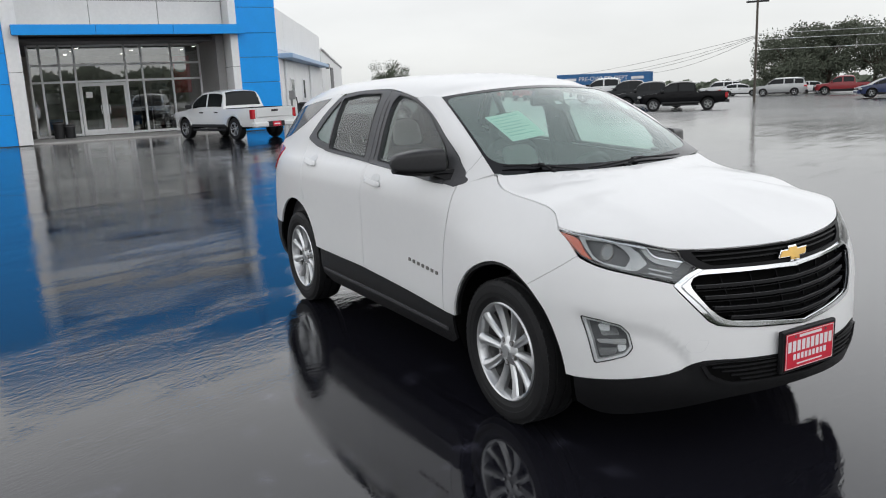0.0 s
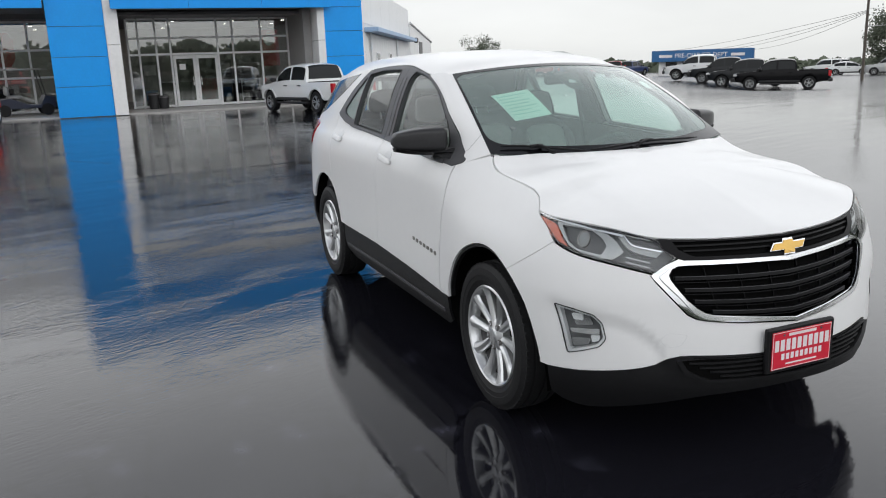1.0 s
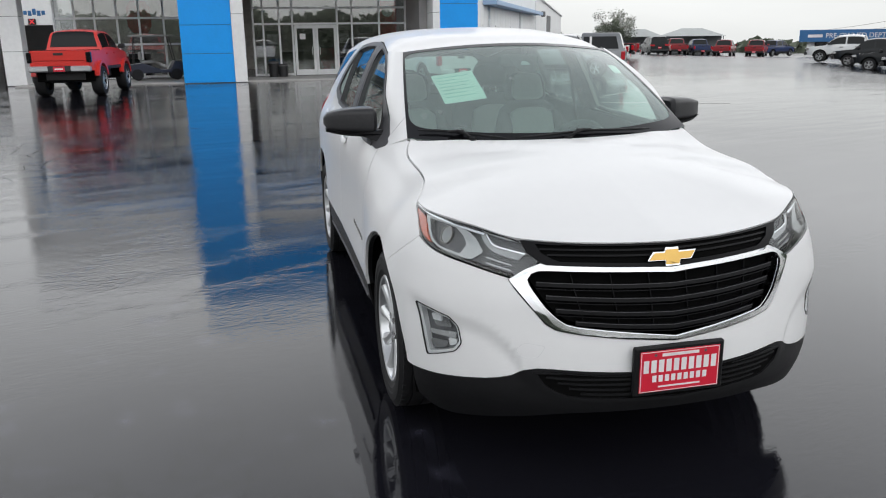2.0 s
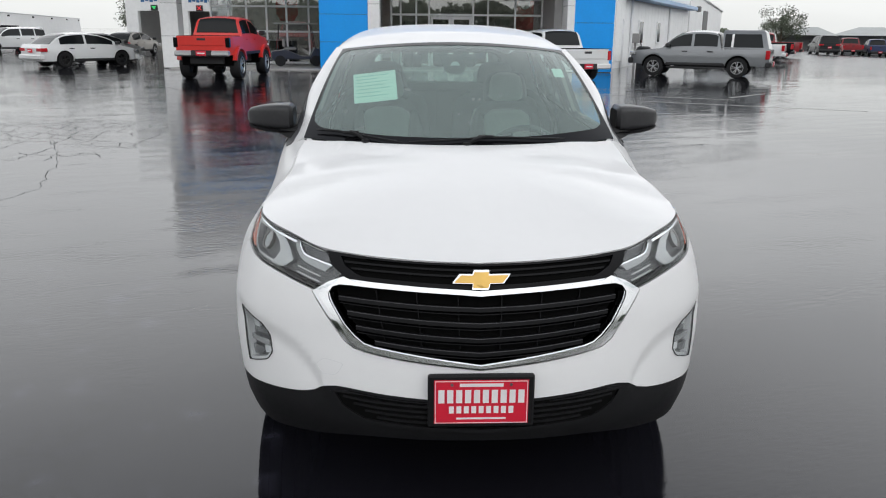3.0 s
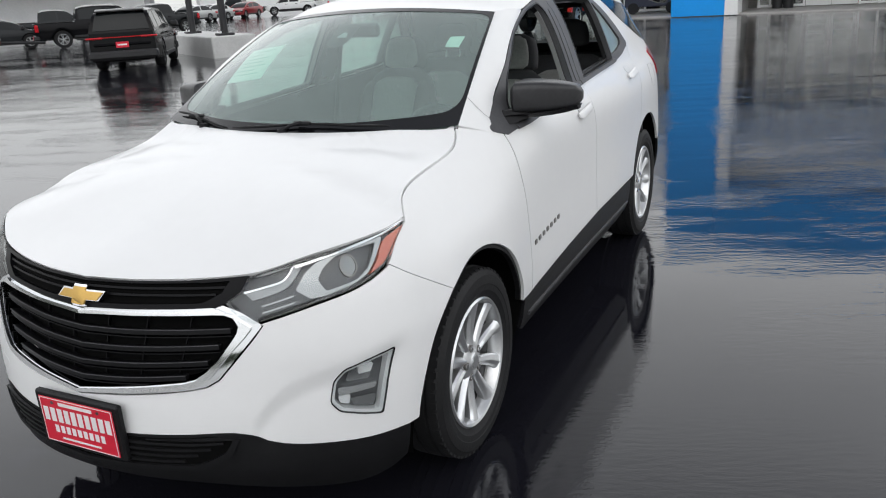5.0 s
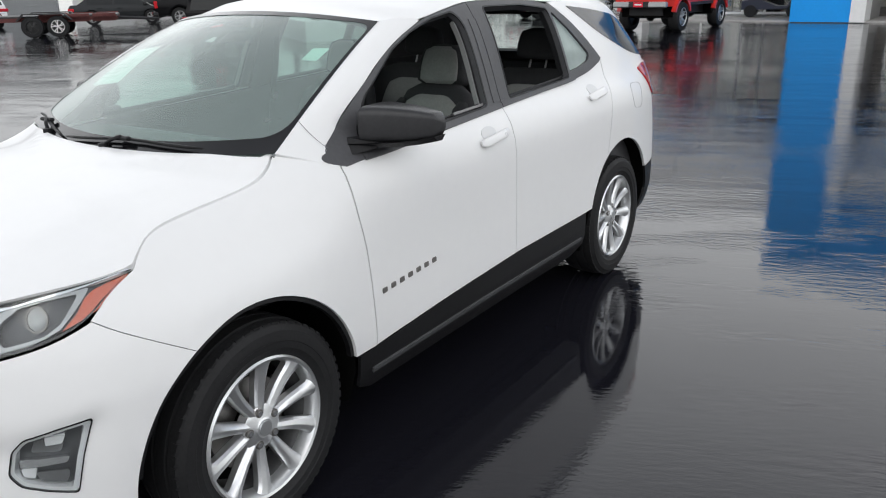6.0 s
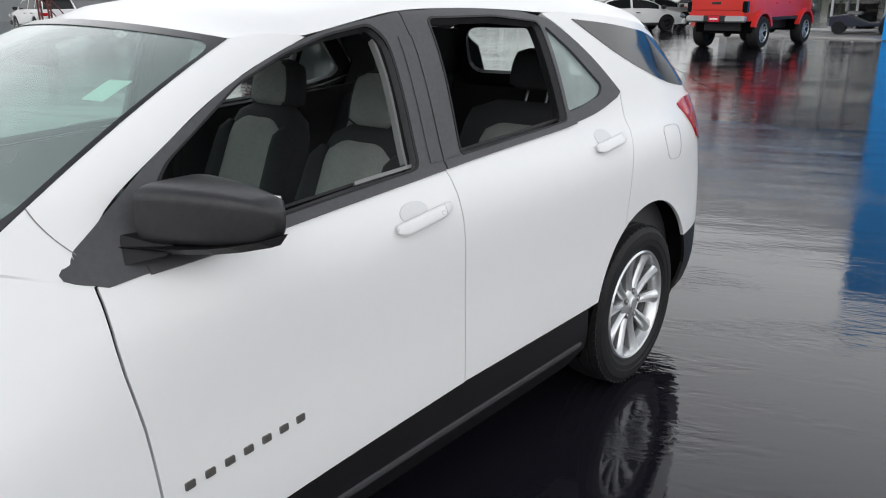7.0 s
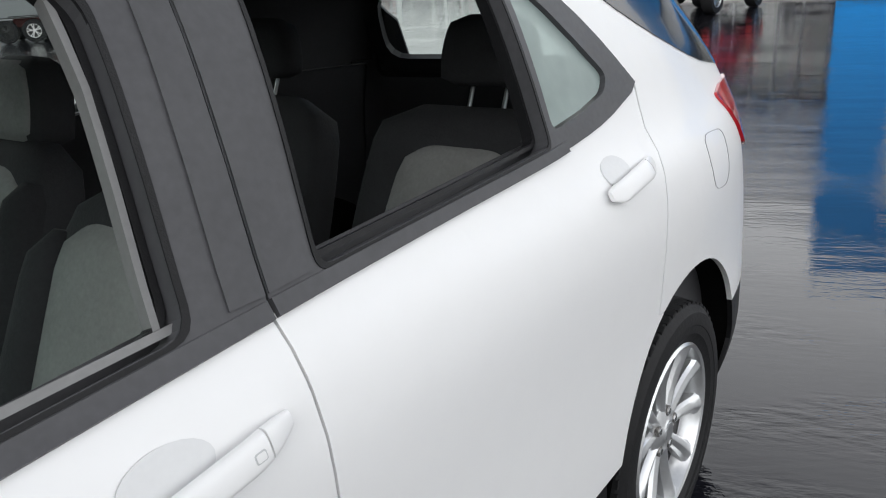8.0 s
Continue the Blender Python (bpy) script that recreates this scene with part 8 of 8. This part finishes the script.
def park():
    SD = dict(length=4.3, width=1.72, height=1.39, base=2.5, r=0.315)
    SV = dict(length=4.4, width=1.78, height=1.60, base=2.6, r=0.345)
    LV = dict(length=4.8, width=1.85, height=1.74, base=2.8, r=0.36)
    vehicle("pickup_truck", "pickup", "white", at_wheels(-24.0, 4.55, 199, 3.05, 0.78, 1, -1), "white crew cab pickup truck parked before the entrance", "pickup truck", **PK)
    vehicle("pickup_truck", "pickup", "red", at_wheels(-23.9, -5.85, 175, 3.1, 0.90, -1, -1), "bright red lifted pickup truck with chrome bumper and big tyres", "pickup truck", length=5.0, width=1.80, height=2.02, base=3.1, r=0.45, lift=0.34, rim=M_ALLOY)
    vehicle("pickup_truck", "pickup", "grey", at_wheels(-27.5, 9.15, 242, 3.05, 0.78, 1, 1), "grey pickup truck with a matching bed canopy", "pickup truck", canopy=True, **PK)
    vehicle("saloon_car", "sedan", "white", at_wheels(-30.6, -14.35, 141, 2.55, 0.76, -1, -1), "white saloon car with black wheels", "car", length=4.35, width=1.74, height=1.41, base=2.55, r=0.32, rim=M_WHEELBLACK)
    vehicle("saloon_car", "sedan", "silver", pose(-36.6, -15.3, 0, 0, 0, 141), "silver saloon car behind a white one", "car", **SD)
    vehicle("saloon_car", "sedan", "darkgrey", pose(-41.0, -17.5, 0, 0, 0, 141), "dark grey saloon car", "car", **SD)
    vehicle("saloon_car", "sedan", "beige", pose(-47.5, -17.2, 0, 0, 0, 172), "beige saloon car before the service bay", "car", **SD)
    vehicle("crossover", "suv", "white", pose(-50.5, -26.0, 0, 0, 0, -40), "white crossover with black wheels", "car", rim=M_WHEELBLACK, **SV)
    g = "row of parked trucks"
    vehicle("pickup_truck", "pickup", "white", pose(-61.5, -44.6, 0, 0, 0, -50), "white crew cab pickup truck in a far row", "pickup truck", g, **PK)
    vehicle("pickup_truck", "pickup", "white", pose(-61.5, -40.2, 0, 0, 0, 230), "white pickup truck in a far row, tail out", "pickup truck", g, **PK)
    vehicle("pickup_truck", "pickup", "white", pose(-61.5, -37.7, 0, 0, 0, 226), "white pickup truck in a far row, tail out", "pickup truck", g, **PK)
    vehicle("large_suv", "suv", "darkgrey", pose(-61.5, -35.0, 0, 0, 0, 220), "dark grey large SUV in a far row", "car", g, **LV)
    vehicle("large_suv", "suv", "black", pose(-61.0, -32.0, 0, 0, 0, 235), "black large SUV in a far row", "car", g, **LV)
    vehicle("saloon_car", "sedan", "darkred", pose(-59.0, -48.0, 0, 0, 0, 10), "dark red saloon car in a far row", "car", g, **SD)
    vehicle("large_suv", "suv", "darkgrey", pose(-60.8, -50.5, 0, 0, 0, 30), "dark grey SUV in a far row", "car", g, **LV)
    vehicle("saloon_car", "sedan", "silver", pose(-53.0, -46.8, 0, 0, 0, 0), "silver saloon car in a far row", "car", g, **SD)
    vehicle("saloon_car", "sedan", "silver", pose(-50.5, -46.6, 0, 0, 0, 0), "silver saloon car in a far row", "car", g, **SD)
    vehicle("pickup_truck", "pickup", "blue", pose(-45.0, -45.6, 0, 0, 0, 215), "dark blue pickup truck in a far row", "pickup truck", g, **PK)
    # left of the lot
    vehicle("crossover", "suv", "black", pose(-15.2, -16.4, 0, 0, 0, -143), "black crossover with a full width tail lamp line", "car", length=4.5, width=1.80, height=1.60, base=2.7, r=0.36, rim=M_WHEELBLACK)
    vehicle("pickup_truck", "pickup", "black", at_wheels(-23.3, -29.3, 143, 3.5, 0.82, -1, -1), "black crew cab pickup truck with bright wheels", "pickup truck", length=5.5, width=1.88, height=1.80, base=3.5, r=0.385)
    vehicle("saloon_car", "sedan", "darkgrey", pose(-23.3, -33.7, 0, 0, 0, 143), "dark grey saloon car with bright window trim", "car", length=4.6, width=1.76, height=1.40, base=2.7, r=0.33)
    vehicle("pickup_truck", "pickup", "darkgrey", pose(-30.5, -38.5, 0, 0, 0, 143), "dark pickup truck behind a saloon car", "pickup truck", **PK)
    vehicle("crossover", "suv", "white", pose(-18.2, -38.4, 0, 0, 0, -95), "white crossover beyond a flat trailer, tail out", "car", **SV)
    vehicle("pickup_truck", "pickup", "darkgrey", pose(-33.0, -33.5, 0, 0, 0, -10), "dark green grey pickup truck facing out", "pickup truck", **PK)
    # right of the lot
    u = "trucks on the used lot"
    for az, R, paint, lab in ((135.5, 49.0, "black", "black crew cab pickup truck"), (137.3, 52.5, "darkgrey", "dark grey pickup truck beside a black one"), (138.6, 56.5, "darkgrey", "dark grey pickup truck beside another")):
        x, y = far(az, R)
        vehicle("pickup_truck", "pickup", paint, at_wheels(x, y, 224, 3.05, 0.78, 1, 1), lab, "pickup truck", u, **PK)
    x, y = far(140.3, 60.0)
    vehicle("pickup_truck", "pickup", "white", at_wheels(x, y, 224, 3.3, 0.78, 1, 1), "white heavy pickup truck on the used lot", "pickup truck", u, length=5.3, width=1.86, height=1.74, base=3.3, r=0.37)
    a, b = (2.94, -2.8), (3.28, -0.9)
    for eye, az, R, ang, kind, paint, lab in ((a, 131.2, 98, 222, "suv", "white", "white boxy SUV far across the lot"), (a, 129.9, 95, 40, "sedan", "white", "white saloon car far across the lot"),
                                              (a, 127.5, 85, 215, "suv", "silver", "silver SUV far across the lot"), (a, 125.9, 96, 215, "sedan", "white", "white saloon car far across the lot"), (a, 123.7, 80, 215, "pickup", "darkred", "dark red pickup truck far across the lot"),
                                              (a, 121.1, 62, 222, "sedan", "blue", "dark blue saloon car far across the lot"),
                                              (b, 150.8, 90, 161, "pickup", "darkred", "red pickup truck far across the lot, tail out"), (b, 149.3, 90, 160, "pickup", "blue", "dark blue pickup truck far across the lot, tail out"),
                                              (b, 147.6, 90, 140, "pickup", "darkred", "red pickup truck far across the lot, tail out"), (b, 145.6, 90, 140, "pickup", "darkred", "red pickup truck far across the lot, tail out"),
                                              (b, 144.5, 94, 110, "pickup", "blue", "blue pickup truck far across the lot"), (b, 152.2, 84, 165, "suv", "darkgrey", "dark grey SUV far across the lot"),
                                              (b, 157.2, 48, 242, "pickup", "white", "white work truck parked behind a grey one"), (b, 156.4, 55, 242, "pickup", "black", "black truck in the same row"), (b, 155.7, 62, 242, "pickup", "darkred", "dark red truck in the same row")):
        kw = PK if kind == "pickup" else (LV if kind == "suv" else SD)
        x, y = far(az, R, eye)
        vehicle({"pickup": "pickup_truck", "suv": "large_suv", "sedan": "saloon_car"}[kind], kind, paint, pose(x, y, dip(x, y), 0, 0, ang), lab, "pickup truck" if kind == "pickup" else "car", "cars across the lot", **kw)


park()


def build_trailer():
    t = thing("flat_trailer", pose(-15.9, -27.6, 0, 0, 0, 143), "rusty black twin axle flat trailer with upright ramps", "trailer")
    rust = shader("rust_red_steel", (0.11, 0.030, 0.028), 0.7, 0.1, 0.3, 6)
    part("deck", box((-2.3, -1.0, 0.66), (2.5, 1.0, 0.76), 0.02), M_BLACKSTEEL, t)
    for y in (-1.02, 1.0):
        part("side_rail", box((-2.3, y, 0.56), (2.5, y + 0.05, 0.70)), rust, t)
        for k in range(3):
            part("side_board", box((-0.2 + 0.92 * k, y, 0.52), (0.62 + 0.92 * k, y + 0.055, 0.80), 0.01), rust, t)
    part("drawbar", tube([(2.5, 0, 0.6), (4.0, 0, 0.5)], 0.06, 6), M_BLACKSTEEL, t)
    for x in (-0.43, 0.43):
        for y in (-1.15, 1.15):
            vehicle_wheel(t, x, y, 0.38, 0.22, M_PLATE_WHITE if x > 0 else M_WHEELBLACK)
    for y in (-1.3, 1.05):
        part("mudguard", prism([(-0.95, 0.62), (-0.7, 0.85), (0.7, 0.85), (0.95, 0.62), (0.9, 0.60), (0.68, 0.81), (-0.68, 0.81), (-0.9, 0.60)], y, y + 0.26, "xz"), M_BLACKSTEEL, t)
    for y in (-0.75, 0.75):
        rp = part("ramp", box((-2.36, y - 0.25, 0.60), (-2.30, y - 0.18, 2.0), 0.01), rust, t)
        part("ramp_rail", box((-2.36, y + 0.18, 0.60), (-2.30, y + 0.25, 2.0), 0.01), rust, rp)
        for k in range(5):
            part("ramp_rung", box((-2.35, y - 0.18, 0.75 + 0.27 * k), (-2.31, y + 0.18, 0.80 + 0.27 * k)), rust, rp)
        part("ramp_stay", tube([(-2.3, y, 1.6), (-1.7, y, 0.76)], 0.025, 6), rust, rp)


build_trailer()

# ---- trees ----
M_BARK = shader("tree_bark", (0.07, 0.055, 0.04), 0.9, 0, 0.3, 6)
M_LEAF = shader("dark_leaves", (0.12, 0.135, 0.10), 0.7, 0, 0.35, 0.6, spec=0.2)
M_LEAF2 = shader("pale_leaves", (0.13, 0.15, 0.11), 0.7, 0, 0.35, 0.6, spec=0.2)


def build_tree(x, y, height, spread, label, seed, leaves=5200, mat=None, trunk=0.32):
    rnd = random.Random(seed)
    g = dip(x, y)
    t = thing("tree", pose(x, y, g), label, "tree", "trees beyond the lot")
    bm = bmesh.new()
    tube([(0, 0, -0.2), (0.05, 0.05, height * 0.25), (0.0, 0.1, height * 0.6)], [spread * 0.075, spread * 0.055, spread * 0.02], 8, bm)
    tips = []
    for k in range(11):
        a = rnd.uniform(0, 6.28)
        z0 = height * rnd.uniform(0.15, 0.5)
        rr = spread * rnd.uniform(0.35, 0.85)
        z1 = height * rnd.uniform(trunk + 0.15, 0.9)
        tip = Vector((rr * math.cos(a), rr * math.sin(a), z1))
        tube([(0, 0, z0), tuple(tip * 0.5 + Vector((0, 0, z0 * 0.55))), tuple(tip)], [spread * 0.03, spread * 0.018, spread * 0.006], 5, bm)
        tips.append(tip)
    part("trunk", bm, M_BARK, t)
    clumps = [(tip, spread * rnd.uniform(0.28, 0.45)) for tip in tips]
    for k in range(16):
        a, q = rnd.uniform(0, 6.28), rnd.uniform(0.1, 0.78) ** 0.6
        z = height * rnd.uniform(trunk + 0.05, 0.88)
        lim = spread * (1 - 0.55 * max(0, (z / height - 0.6) / 0.4))
        clumps.append((Vector((q * lim * math.cos(a), q * lim * math.sin(a), z)), spread * rnd.uniform(0.2, 0.38)))
    verts, faces = [], []
    for k in range(int(leaves * 1.5)):
        c, r = clumps[k % len(clumps)]
        d = Vector((rnd.gauss(0, 1), rnd.gauss(0, 1), rnd.gauss(0, 0.8)))
        p = c + d.normalized() * r * rnd.uniform(0.25, 1.05)
        s = spread * rnd.uniform(0.018, 0.040)
        u = Vector((rnd.gauss(0, 1), rnd.gauss(0, 1), rnd.gauss(0, 1))).normalized()
        v = u.orthogonal().normalized()
        i = len(verts)
        verts += [p - u * s, p + v * s * 0.6, p + u * s, p - v * s * 0.6]
        faces.append((i, i + 1, i + 2, i + 3))
    me = bpy.data.meshes.new("crown")
    me.from_pydata([tuple(v) for v in verts], [], faces)
    me.materials.append(mat or M_LEAF)
    ob = new("crown", me)
    ob.parent = t
    tagged(ob, kind="stuff")


def polar(az, R):
    return 2.94 + R * math.cos(radians(az)), -2.8 + R * math.sin(radians(az))


def build_trees():
    build_tree(*polar(127.0, 108), 7.2, 4.0, "tall dark leafy tree beyond the lot", 3, 9000, None, 0.16)
    build_tree(*polar(124.6, 110), 8.5, 4.6, "tall dark leafy tree beyond the lot", 5, 9000, None, 0.16)
    build_tree(*polar(122.0, 108), 7.9, 4.4, "tall dark leafy tree beyond the lot", 8, 9000, None, 0.16)
    build_tree(*polar(119.4, 110), 8.1, 4.6, "tall dark leafy tree beyond the lot", 11, 9000, None, 0.16)
    build_tree(*polar(125.9, 114), 6.8, 4.0, "tall dark leafy tree beyond the lot", 14, 9000, None, 0.16)
    build_tree(*polar(153.9, 108), 4.9, 2.6, "small rounded green tree behind the sheds", 21, 4200, M_LEAF2, 0.15)
    build_tree(-205, -66, 9.0, 8.0, "broad dark tree behind the warehouse", 31, 3500, M_LEAF2, 0.15)
    build_tree(-190, -58, 8.0, 7.0, "broad dark tree behind the warehouse", 33, 3500, M_LEAF2, 0.15)
    # far hedge and woods on the skyline
    rnd = random.Random(5)
    verts, faces = [], []
    for k in range(64000):
        near = k >= 9000  # woods across the road, on the other side of the lot
        az = rnd.uniform(-85, 95) if near else rnd.uniform(100, 160)
        R = rnd.uniform(115, 150) if near else rnd.uniform(150, 190)
        x, y = polar(az, R)
        hmax = 1.6 + 0.9 * noise.noise(Vector((az * 0.35, 0, 0))) + 0.8 * noise.noise(Vector((az * 1.7, 3, 0)))
        hmax = hmax * 3.0 + 2.5 if near else hmax
        p = Vector((x, y, dip(x, y) + rnd.uniform(-0.5, max(hmax, 0.6))))
        s = rnd.uniform(0.28, 0.75) if near else rnd.uniform(0.35, 0.8)
        u = Vector((rnd.gauss(0, 1), rnd.gauss(0, 1), rnd.gauss(0, 1))).normalized()
        v = u.orthogonal()
        i = len(verts)
        verts += [p - u * s, p + v * s, p + u * s, p - v * s]
        faces.append((i, i + 1, i + 2, i + 3))
    me = bpy.data.meshes.new("far_hedge")
    me.from_pydata([tuple(v) for v in verts], [], faces)
    me.materials.append(M_LEAF2)
    tagged(new("far_hedge", me), "low distant hedge and woods on the skyline", "hedge", kind="stuff")


build_trees()
